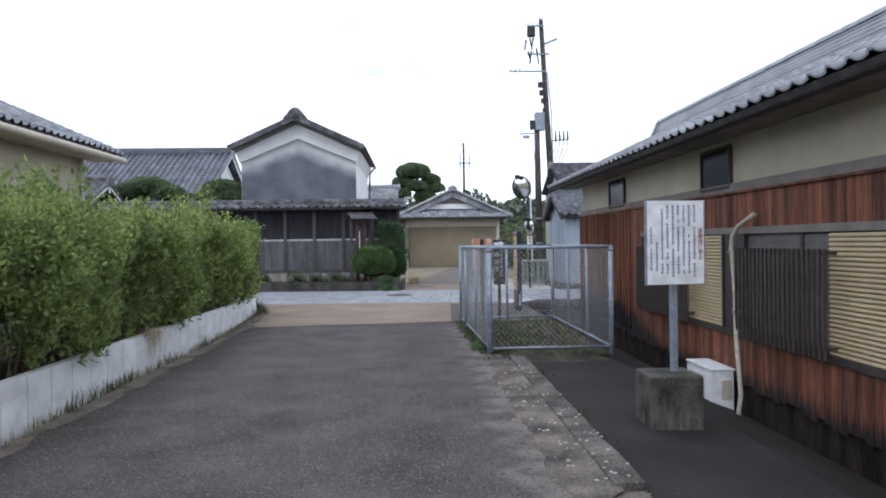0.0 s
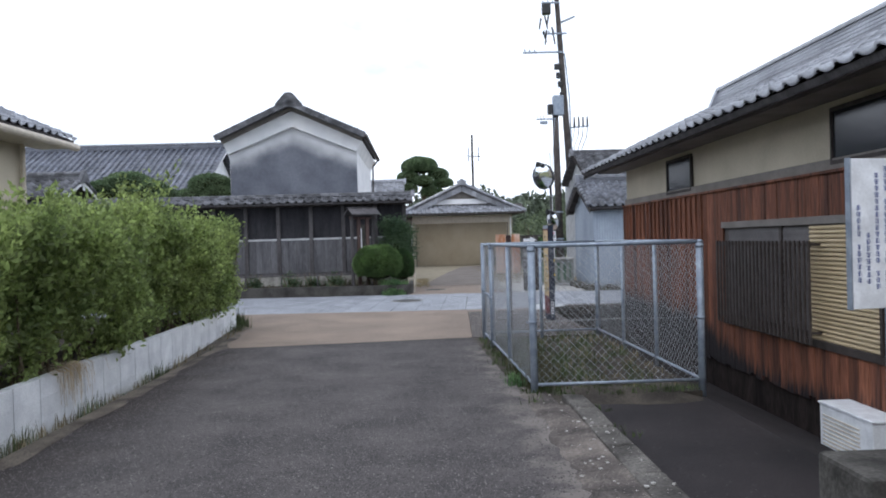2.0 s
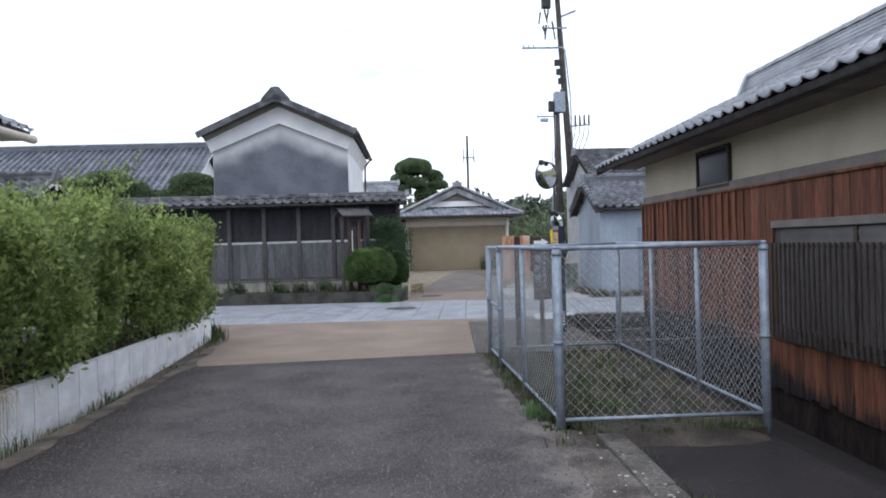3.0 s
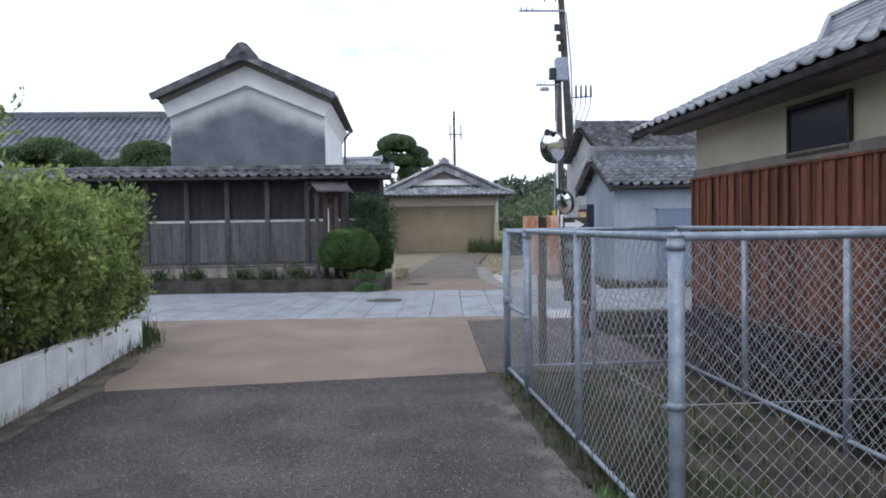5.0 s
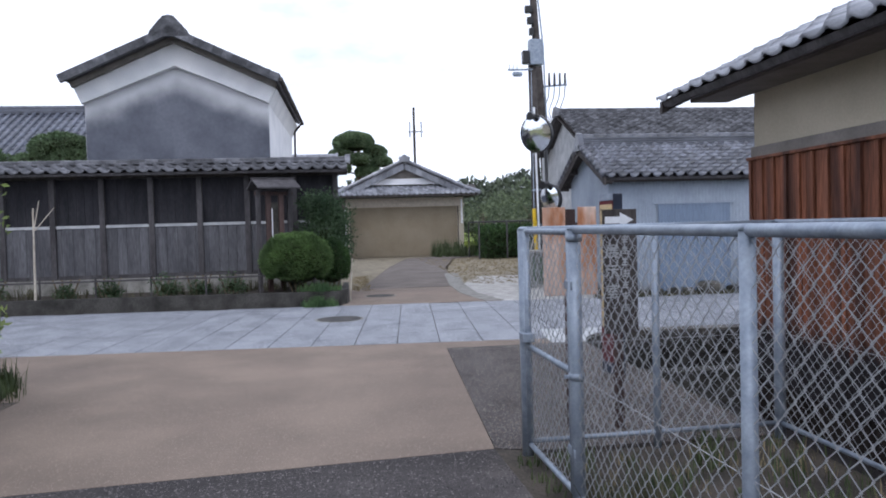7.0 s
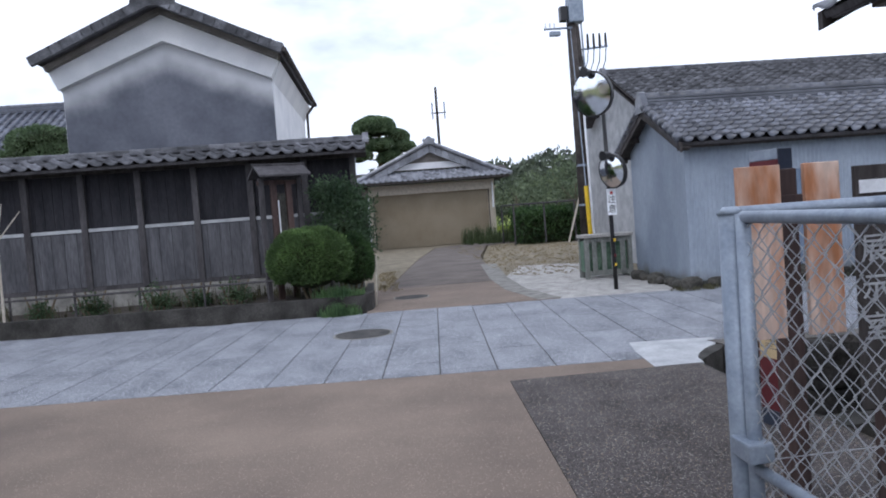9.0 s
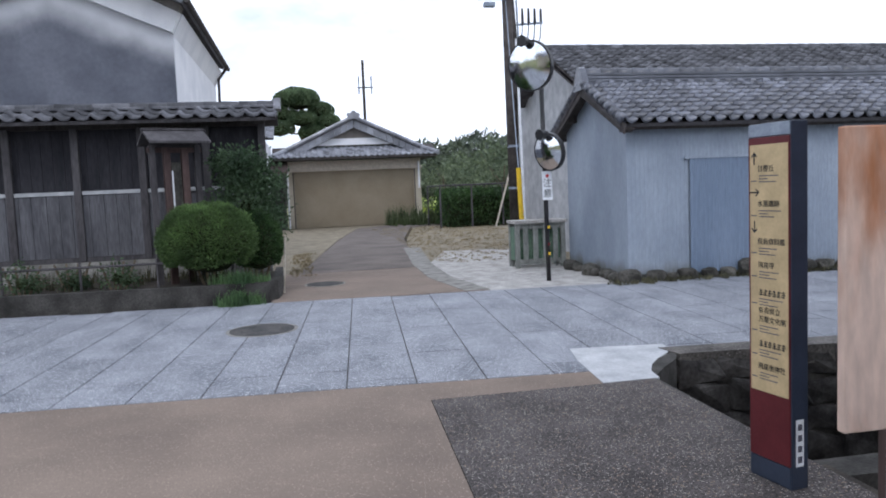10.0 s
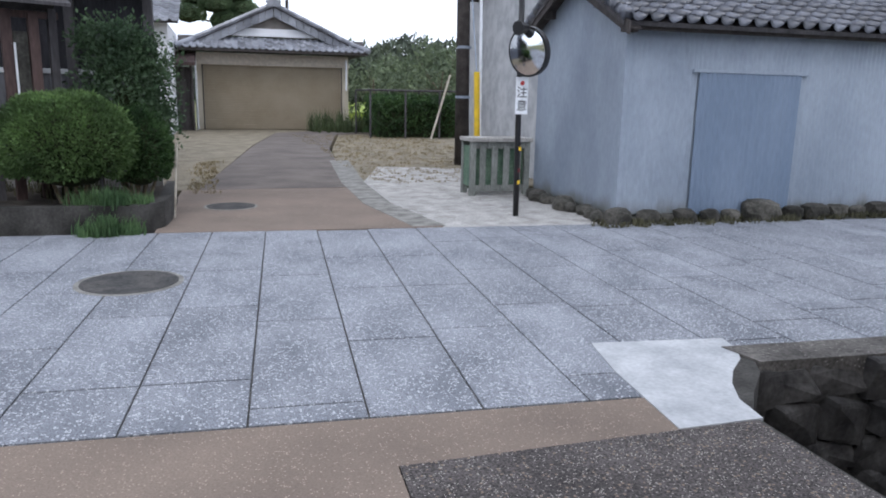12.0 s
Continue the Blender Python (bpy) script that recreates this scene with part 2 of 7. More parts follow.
SHUTTER = mat("beige_shutter", (0.42, 0.33, 0.20), (0.50, 0.40, 0.25), 2, 0.55, 30, 0.05, 0.1)
GREYSHUTTER = mat("dull_grey_shutter", (0.10, 0.092, 0.092), (0.15, 0.14, 0.14), 2, 0.6, 30, 0.08, 0.1)
GARAGEDOOR = mat("tan_garage_shutter", (0.25, 0.205, 0.14), (0.30, 0.25, 0.18), 1, 0.6, 20, 0.05, 0.1)
GUTTER = plain("cream_gutter", (0.52, 0.46, 0.38))
WHITEPAINT = plain("white_paint", (0.78, 0.80, 0.83), 0.4)
BLACK = plain("black_paint", (0.02, 0.02, 0.022), 0.4)
GLASSDARK = plain("dark_window_glass", (0.02, 0.022, 0.026), 0.08, spec=0.6)
def lets_light(m, amount=0.35):
    """Thin leaves: part of the light passes through to the other side."""
    n, l = m.node_tree.nodes, m.node_tree.links
    b, out = n["Principled BSDF"], n["Material Output"]
    tr, mx = n.new("ShaderNodeBsdfTranslucent"), n.new("ShaderNodeMixShader")
    gain = n.new("ShaderNodeHueSaturation")
    gain.inputs["Value"].default_value, gain.inputs["Saturation"].default_value = 1.7, 1.05
    l.new(b.inputs["Base Color"].links[0].from_socket, gain.inputs["Color"])
    l.new(gain.outputs["Color"], tr.inputs["Color"])
    mx.inputs["Fac"].default_value = amount
    l.new(b.outputs["BSDF"], mx.inputs[1]), l.new(tr.outputs["BSDF"], mx.inputs[2])
    l.new(mx.outputs["Shader"], out.inputs["Surface"])
    return m


LEAF = mat("hedge_leaf", (0.100, 0.138, 0.048), (0.245, 0.300, 0.108), 1.1, 0.6, 30, 0.2, 0.0, island=0.5, spec=0.35, contrast=(0.3, 0.62))
LEAFDARK = mat("dark_foliage", (0.022, 0.045, 0.018), (0.055, 0.10, 0.034), 2.0, 0.65, 30, 0.25, 0.0, island=0.35)
PINE = mat("pine_needles", (0.075, 0.115, 0.06), (0.155, 0.21, 0.115), 1.5, 0.65, 30, 0.25, 0.0, island=0.35)
LEAFBALL = mat("clipped_bush_foliage", (0.055, 0.092, 0.034), (0.13, 0.205, 0.07), 2.5, 0.65, 30, 0.25, 0.0, island=0.35)
# dark filler inside plants; shade between the leaves is put into its colour
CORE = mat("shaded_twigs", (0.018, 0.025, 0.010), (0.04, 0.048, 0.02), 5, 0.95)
for green in (LEAF, LEAFDARK, LEAFBALL, PINE):
    lets_light(green, 0.45 if green is LEAF else 0.3)
HEDGECORE = mat("hedge_twigs", (0.07, 0.088, 0.038), (0.15, 0.17, 0.08), 6, 0.95, 50, 0.4)
STEM = mat("brown_stem", (0.09, 0.07, 0.045), (0.18, 0.145, 0.10), 6, 0.9)
STONE = mat("mossy_field_stone", (0.034, 0.033, 0.028), (0.10, 0.094, 0.082), 6, 0.95, 30, 0.35, 0.9, rand=0.4)
POLEWOOD = mat("tarred_pole", (0.035, 0.03, 0.028), (0.075, 0.065, 0.06), 4, 0.8, 30, 0.2, 0.2)
RUST = mat("weathered_signboard", (0.40, 0.17, 0.08), (0.66, 0.50, 0.41), 5, 0.7, 25, 0.15, 0.2, stretch=(1.6, 1, 0.45), contrast=(0.34, 0.56))
MAROON = plain("maroon_panel", (0.11, 0.018, 0.022), 0.35)
NAVY = plain("navy_steel", (0.035, 0.045, 0.07), 0.4)
CREAMPANEL = plain("cream_panel", (0.56, 0.43, 0.24), 0.45)
REDWOOD = mat("red_brown_wood", (0.050, 0.033, 0.031), (0.095, 0.062, 0.056), 5, 0.8, 40, 0.2, 0.3, stretch=(1, 1, 0.2))
YELLOW = plain("yellow_plastic", (0.75, 0.50, 0.03), 0.4)
GREENPAINT = mat("faded_green_paint", (0.09, 0.16, 0.11), (0.16, 0.24, 0.17), 5, 0.7)
MIRROR = plain("mirror_chrome", (0.86, 0.88, 0.9), 0.02, 1.0)
RED = plain("red_paint", (0.5, 0.03, 0.03), 0.4)
INK = plain("printed_ink", (0.10, 0.10, 0.13), 0.6)
INKRED = plain("printed_red_ink", (0.30, 0.09, 0.08), 0.6)
PVC = mat("weathered_pipe_wrap", (0.42, 0.37, 0.30), (0.58, 0.53, 0.45), 6, 0.6)


# ---- building helpers ----
def wm(o):
    return o.matrix_basis if o.parent is None else wm(o.parent) @ o.matrix_parent_inverse @ o.matrix_basis


def adopt(ob, parent):
    ob.parent = parent
    ob.matrix_parent_inverse = wm(parent).inverted()
    return ob


def thing(name, loc, label, category, group="", kind=""):
    ob = new(name)
    ob.empty_display_size = 0.1
    ob.matrix_basis = Matrix.Translation(loc)
    return tagged(ob, label, category, group, kind)


def mesh_of(name, bm, material, smooth=False):
    me = bpy.data.meshes.new(name)
    if isinstance(bm, bmesh.types.BMesh):
        bmesh.ops.recalc_face_normals(bm, faces=bm.faces)
        bm.to_mesh(me)
        bm.free()
    else:
        me.from_pydata([tuple(map(float, v)) for v in bm[0]], [], [tuple(map(int, f)) for f in bm[1]])
    me.materials.append(material)
    if smooth:
        me.shade_smooth()
    me.update()
    return me


def part(name, bm, material, parent, label="", smooth=False, kind=""):
    ob = new(name, bm if isinstance(bm, bpy.types.Mesh) else mesh_of(name, bm, material, smooth))
    adopt(ob, parent)
    return tagged(ob, label, kind=kind)


def solid(name, bm, material, label, category, kind="", group="", smooth=False):
    return tagged(new(name, mesh_of(name, bm, material, smooth)), label, category, group, kind)


def piece(name, me, m, parent):
    ob = new(name, me)
    adopt(ob, parent)
    ob.matrix_basis = m
    return ob


def box(bm, x0, x1, y0, y1, z0, z1, bevel=0.0, m=None):
    r = bmesh.ops.create_cube(bm, size=1)
    t = Matrix.LocRotScale(((x0 + x1) / 2, (y0 + y1) / 2, (z0 + z1) / 2), None, (abs(x1 - x0), abs(y1 - y0), abs(z1 - z0)))
    bmesh.ops.transform(bm, matrix=t if m is None else m @ t, verts=r["verts"])
    if bevel:
        edges = list({e for v in r["verts"] for e in v.link_edges})
        bmesh.ops.bevel(bm, geom=edges, offset=bevel, segments=2, affect="EDGES", profile=0.6)
    return bm


def b1(*a, **k):
    return box(bmesh.new(), *a, **k)


def tube(bm, p, q, r, r2=None, sides=12, caps=True):
    p, q = Vector(p), Vector(q)
    d = q - p
    m = Matrix.Translation((p + q) / 2) @ d.to_track_quat("Z", "Y").to_matrix().to_4x4()
    bmesh.ops.create_cone(bm, cap_ends=caps, segments=sides, radius1=r, radius2=r if r2 is None else r2, depth=d.length, matrix=m)
    return bm


def t1(*a, **k):
    return tube(bmesh.new(), *a, **k)


def slab(bm, pts, z0, z1):
    """A solid with the plan pts, from z0 to z1; a point may carry its own top."""
    low = [bm.verts.new((p[0], p[1], z0)) for p in pts]
    top = [bm.verts.new((p[0], p[1], p[2] if len(p) > 2 else z1)) for p in pts]
    bm.faces.new(low[::-1]), bm.faces.new(top)
    for i in range(len(pts)):
        j = (i + 1) % len(pts)
        bm.faces.new((low[i], low[j], top[j], top[i]))
    return bm


def s1(pts, z0, z1):
    return slab(bmesh.new(), pts, z0, z1)


def prism(pts, axis, a, b):
    """A profile in the plane across an axis ('x' or 'y'), pushed from a to b along it."""
    bm = bmesh.new()
    put = (lambda u, w, d: (d, u, w)) if axis == "x" else (lambda u, w, d: (u, d, w))
    va, vb = [bm.verts.new(put(u, w, a)) for u, w in pts], [bm.verts.new(put(u, w, b)) for u, w in pts]
    bm.faces.new(va), bm.faces.new(vb[::-1])
    for i in range(len(pts)):
        j = (i + 1) % len(pts)
        bm.faces.new((va[i], vb[i], vb[j], va[j]))
    return bm


def tile_shape(w, c, roll=1.0, lip=0.034):
    """One pantile: x across, y up the slope, z out of it; a rounded roll at one side, a shallow dip, a thick front lip."""
    xs = [0.0, 0.10, 0.22, 0.34, 0.5, 0.68, 0.85, 1.04]
    zs = [z * roll for z in (0.035, 0.068, 0.068, 0.030, 0.006, 0.0, 0.010, 0.034)]
    v, f = [], []
    k = len(xs)
    for y, dz in ((0.0, lip), (c * 1.12, 0.0)):
        v += [((x - 0.5) * w, y, z + dz) for x, z in zip(xs, zs)]
    v += [((x - 0.5) * w, 0.004, z - 0.004) for x, z in zip(xs, zs)]
    for i in range(k - 1):
        f += [(i, i + 1, k + i + 1, k + i), (2 * k + i, 2 * k + i + 1, i + 1, i)]
    return np.array(v), np.array(f)


def joined(shape, mats):
    v, f = shape
    vs, fs = [], []
    for i, m in enumerate(mats):
        a = np.array(m)
        vs.append(v @ a[:3, :3].T + a[:3, 3])
        fs.append(f + i * len(v))
    return np.concatenate(vs), np.concatenate(fs)


def tile_roof(parent, p0, u, length, s, rise, w=0.27, c=0.24, rows_apart=1, material=None, keep=None, cap=300, roll=1.0, lip=0.034):
    """Courses of pantiles from the eave's corner p0, along u and up the slope s. The first courses are pieces of their own."""
    material = material or TILE
    u, s, p0 = Vector(u).normalized(), Vector(s).normalized(), Vector(p0)
    nrm = u.cross(s)
    cols, rows = max(1, round(length / w)), max(1, round(rise / c))
    w, c = length / cols, rise / rows
    shape = tile_shape(w, c, roll, lip)
    me = mesh_of("tile", shape, material, True)
    rest, made = [], 0
    rng = random.Random(cols * 31 + rows)
    for r in range(rows):
        for k in range(cols):
            if keep and not keep((k + 0.5) / cols, (r + 0.5) / rows):
                continue
            p = p0 + u * (w * (k + 0.5)) + s * (c * r - 0.03) + nrm * rng.uniform(0, 0.006)
            m = Matrix.Translation(p) @ Matrix((u, s, nrm)).transposed().to_4x4() @ pose(0, 0, 0, rng.uniform(-0.8, 0.8), rng.uniform(-1, 1), rng.uniform(-0.8, 0.8))
            if r < rows_apart and made < cap:
                piece("roof_tile", me, m, parent)
                made += 1
            else:
                rest.append(m)
    if rest:
        part("roof_tiles", joined(shape, rest), material, parent, smooth=True, kind="stuff")
    # the board that carries the tiles
    q = [p0, p0 + u * length, p0 + u * length + s * rise, p0 + s * rise]
    bm = bmesh.new()
    lo, hi = [bm.verts.new(v - nrm * 0.07) for v in q], [bm.verts.new(v - nrm * 0.012) for v in q]
    if not keep:
        bm.faces.new(lo), bm.faces.new(hi)
        for i in range(4):
            bm.faces.new((lo[i], lo[(i + 1) % 4], hi[(i + 1) % 4], hi[i]))
        part("roof_deck", bm, POSTGREY, parent)
    else:
        bm.free()


def ridge(parent, a, b, layers=3, width=0.26, material=None, end=True, big=1.0):
    """A ridge of stacked flat tiles with a row of round cap tiles, and end tiles."""
    material = material or TILE
    a, b = Vector(a), Vector(b)
    d = (b - a).normalized()
    side = Vector((0, 0, 1)).cross(d).normalized()
    up = d.cross(side)
    rot = Matrix((side, d, up)).transposed().to_4x4()
    n = max(2, round((b - a).length / 0.3))
    step = (b - a).length / n
    for k in range(layers):
        wd = width * (1.0 - 0.10 * k)
        bm = bmesh.new()
        box(bm, -wd / 2, wd / 2, 0, (b - a).length, 0.055 * k, 0.055 * k + 0.046, 0.008, Matrix.Translation(a) @ rot)
        part("ridge_course", bm, material, parent)
    bm = bmesh.new()
    for i in range(-4, 5):
        ang = i / 4 * math.pi * 0.5
        for y in (0, step * 1.04):
            bm.verts.new((math.sin(ang) * width * (0.30 if y else 0.33), y, math.cos(ang) * width * (0.30 if y else 0.33)))
    vs = list(bm.verts)
    for i in range(8):
        bm.faces.new((vs[2 * i], vs[2 * i + 2], vs[2 * i + 3], vs[2 * i + 1]))
    bm.faces.new([vs[2 * i] for i in range(9)])
    me = mesh_of("ridge_cap", bm, material, True)
    for i in range(n):
        piece("ridge_cap", me, Matrix.Translation(a + d * (step * i) + up * (0.055 * layers - 0.01)) @ rot, parent)
    if end:
        for p, sgn in ((a, -1), (b, 1)):
            h = (0.055 * layers + width * 0.55) * (1 + (big - 1) * 0.12)
            prof = [(-0.86, -0.22), (-0.78, 0.06), (-0.60, 0.30), (-0.42, 0.56), (-0.22, 0.80), (0, 0.86), (0.22, 0.80), (0.42, 0.56), (0.60, 0.30), (0.78, 0.06), (0.86, -0.22)]
            bm = bmesh.new()
            fr = [bm.verts.new(p + side * (x * width * big) + up * (z * h) + d * (sgn * 0.10)) for x, z in prof]
            bk = [bm.verts.new(p + side * (x * width * big) + up * (z * h) - d * (sgn * 0.02)) for x, z in prof]
            bm.faces.new(fr), bm.faces.new(bk)
            for i in range(len(prof)):
                j = (i + 1) % len(prof)
                bm.faces.new((fr[i], fr[j], bk[j], bk[i]))
            part("ridge_end_tile", bm, material, parent)


def leaves(points, normals, size, rng, material_name="foliage", droop=0.3, spread=0.9):
    """Many small folded leaves: one diamond of two faces each."""
    n = len(points)
    p, nn = np.asarray(points), np.asarray(normals)
    r = np.random.RandomState(rng)
    d = nn + r.normal(0, spread, (n, 3))
    d[:, 2] += 0.25 - droop * r.rand(n)
    d /= np.linalg.norm(d, axis=1)[:, None] + 1e-9
    side = np.cross(d, r.normal(0, 1, (n, 3)))
    side /= np.linalg.norm(side, axis=1)[:, None] + 1e-9
    fold = np.cross(side, d)
    ln = size * r.uniform(0.65, 1.35, n)[:, None]
    wd = ln * 0.23
    v = np.stack([p, p + d * ln * 0.5 + side * wd + fold * wd * 0.4, p + d * ln, p + d * ln * 0.5 - side * wd + fold * wd * 0.4], 1).reshape(-1, 3)
    base = np.arange(n)[:, None] * 4
    f = np.concatenate([base + np.array([0, 1, 2]), base + np.array([0, 2, 3])], 0)
    return v, f


def fast_mesh(name, v, f, material):
    me = bpy.data.meshes.new(name)
    f = np.asarray(f, dtype=np.int32)
    k = f.shape[1]
    me.vertices.add(len(v))
    me.vertices.foreach_set("co", np.asarray(v, dtype=np.float32).ravel())
    me.loops.add(f.size)
    me.loops.foreach_set("vertex_index", f.ravel())
    me.polygons.add(len(f))
    me.polygons.foreach_set("loop_start", np.arange(0, f.size, k, dtype=np.int32))
    me.update(calc_edges=True)
    me.materials.append(material)
    return me


def text_on(name, words, m, size, material, parent, vertical=False, label=""):
    cu = bpy.data.curves.new(name, "FONT")
    cu.body = "\n".join(words) if vertical else words
    cu.size, cu.align_x, cu.align_y, cu.extrude, cu.space_line = size, "CENTER", "CENTER", 0.0006, 0.92
    cu.offset = size * 0.005
    cu.materials.append(material)
    ob = new(name, cu)
    adopt(ob, parent)
    ob.matrix_basis = m
    return tagged(ob, label)


# ---- ground, lane and road ----
ROADT = pose(1.4, 19.0, 0, 0, 0, -4.2)


def rd(u, v):
    p = ROADT @ Vector((u, v, 0))
    return (p.x, p.y)


def grid_ground():
    """One sheet to the horizon, with the ditch left open."""
    xs, ys = [-900, -60, 3.8, 22, 60, 900], [-900, -20, 16.7, 19.1, 60, 900]
    bm = bmesh.new()
    vs = [[bm.verts.new((x, y, -0.6 if x == 3.8 and y < 17 or x == 22 and y < 17 else -0.25)) for x in xs] for y in ys]
    for j in range(5):
        for i in range(5):
            if (i, j) != (2, 2):
                bm.faces.new((vs[j][i], vs[j][i + 1], vs[j + 1][i + 1], vs[j + 1][i]))
    return bm


solid("ground", grid_ground(), GROUND, "grassy field soil reaching the horizon", "ground", "structure")
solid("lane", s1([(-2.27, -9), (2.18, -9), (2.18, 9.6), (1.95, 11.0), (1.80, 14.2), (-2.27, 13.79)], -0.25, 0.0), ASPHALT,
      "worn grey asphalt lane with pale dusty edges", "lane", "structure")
solid("tan_pavement", s1([(-2.27, 13.79), (1.80, 14.2), (2.0, 18.45), (3.47, 18.45), rd(2.1, -0.02), rd(-5.5, -0.02), (-3.5, 17.6), (-2.72, 17.2), (-2.48, 16.5)], -0.25, 0.002), TAN,
      "tan coloured concrete apron beside the stone road", "pavement", "structure")
solid("aggregate_pavement", s1([(1.806, 14.2), (2.1, 14.1), (3.82, 14.1), (3.82, 18.45), (2.006, 18.45)], -0.25, 0.003), AGGREGATE,
      "dark exposed aggregate pavement beside the ditch", "pavement", "structure")
solid("yard", s1([(2.56, -9, -0.02), (3.9, -9, -0.08), (3.9, 9.7, -0.08), (2.3, 9.7, -0.03)], -0.7, 0), YARD,
      "dark damp asphalt yard along the wooden house", "yard", "structure")
solid("yard_edge", s1([(3.9, -9, -0.08), (5.3, -9, -0.62), (5.3, 16.6, -0.62), (3.9, 16.6, -0.08)], -0.9, 0), YARD,
      "dark damp strip sloping down to the board wall", "yard", "structure")
solid("fenced_plot", s1([(2.1, 9.72), (3.9, 9.72), (3.9, 16.6), (3.83, 16.6), (3.83, 14.09), (2.1, 14.09)], -0.3, -0.02), SOIL,
      "bare soil plot with weeds inside the fence", "soil", "structure")
solid("driveway", s1([rd(-1.2, 5.12), rd(2.1, 5.12), (3.5, 27.9), (0.70, 27.9)], -0.25, 0.0), TAN, "tan concrete driveway mouth", "driveway", "structure")
solid("driveway_asphalt", s1([(0.95, 27.9), (3.4, 27.9), (4.3, 37), (5.6, 44.5), (9, 47), (6.5, 47.8), (3.4, 45.6), (2.2, 38)], -0.25, 0.003), DRIVE,
      "grey asphalt driveway leading to the garage", "driveway", "structure")
solid("gravel_verge", s1([rd(2.1, 5.12), rd(5.4, 5.12), (6.1, 24.2), (6.3, 31), (4.6, 31.5), (3.52, 27.9)], -0.25, -0.006), GRAVEL,
      "pale gravel verge beside the driveway", "gravel", "structure")
solid("dry_grass_verge", s1([(3.2, 27.8), (12, 27.8), (12, 47), (9.1, 46.9), (5.7, 44.4), (4.4, 37)], -0.25, -0.014), DRYGRASS,
      "dry grass verge beside the driveway", "grass", "structure")
solid("garage_forecourt", s1([(-3, 27.95), (0.78, 27.95), (0.93, 27.95), (2.15, 38), (3.35, 45.7), (6.4, 48.3), (-3, 48.3)], -0.25, -0.012), DRYGRASS,
      "dusty forecourt with dry grass", "ground", "structure")
solid("fence_verge", s1([(2.18, 9.55), (2.3, 9.72), (2.1, 9.74), (2.1, 14.1), (1.80, 14.2), (1.95, 11.0)], -0.25, -0.004), SOIL,
      "narrow dirt verge at the foot of the fence", "soil", "structure")
solid("yard_apron", s1([(2.18, -9), (2.56, -9), (2.56, 4.05), (2.375, 4.05), (2.375, 9.05), (2.18, 9.05)], -0.25, -0.006), DUST,
      "gritty apron between the lane and the kerb", "yard", "structure")
solid("yard_apron", s1([(2.18, 9.05), (2.56, 9.05), (2.31, 9.7), (2.18, 9.56)], -0.25, -0.012), SOIL,
      "dirt patch at the fence's corner", "soil", "structure")


def stone_road():
    base = [rd(-22, 0), rd(2.31, 0), rd(2.31, 0.6), rd(22, 0.6), rd(22, 5.1), rd(-22, 5.1)]
    road = solid("road", s1(base, -0.3, -0.010), JOINT, "pale granite slab road with dark joints", "road", "structure")
    rng = random.Random(5)
    shapes = {}
    w = 0.578
    for i in range(-21, 25):
        v = -rng.choice((0.0, 0.35, 0.7, 0.95))
        while v < 5.1:
            ln = rng.choice((1.15, 1.3, 1.45))
            a, b = max(0.6 if i >= 4 else 0.0, v), min(5.1, v + ln)
            v += ln
            if b - a < 0.12:
                continue
            key = round(b - a, 2)
            if key not in shapes:
                bm = bmesh.new()
                g = 0.010
                e = 0.013
                lo = [(-w / 2 + g * 0.6, e * 0.6), (w / 2 - g * 0.6, e * 0.6), (w / 2 - g * 0.6, key - e * 0.6), (-w / 2 + g * 0.6, key - e * 0.6)]
                hi = [(-w / 2 + g * 1.6, e * 1.4), (w / 2 - g * 1.6, e * 1.4), (w / 2 - g * 1.6, key - e * 1.4), (-w / 2 + g * 1.6, key - e * 1.4)]
                vl, vm, vh = [bm.verts.new((*p, -0.012)) for p in lo], [bm.verts.new((*p, -0.002)) for p in lo], [bm.verts.new((*p, 0.0015)) for p in hi]
                bm.faces.new(vh)
                for k in range(4):
                    j = (k + 1) % 4
                    bm.faces.new((vl[k], vl[j], vm[j], vm[k])), bm.faces.new((vm[k], vm[j], vh[j], vh[k]))
                shapes[key] = mesh_of("slab", bm, SLAB)
            if len(road.children) < 400:
                piece("slab", shapes[key], ROADT @ pose((i + 0.5) * w, a, rng.uniform(-0.001, 0.001)), road)
    return road


stone_road()


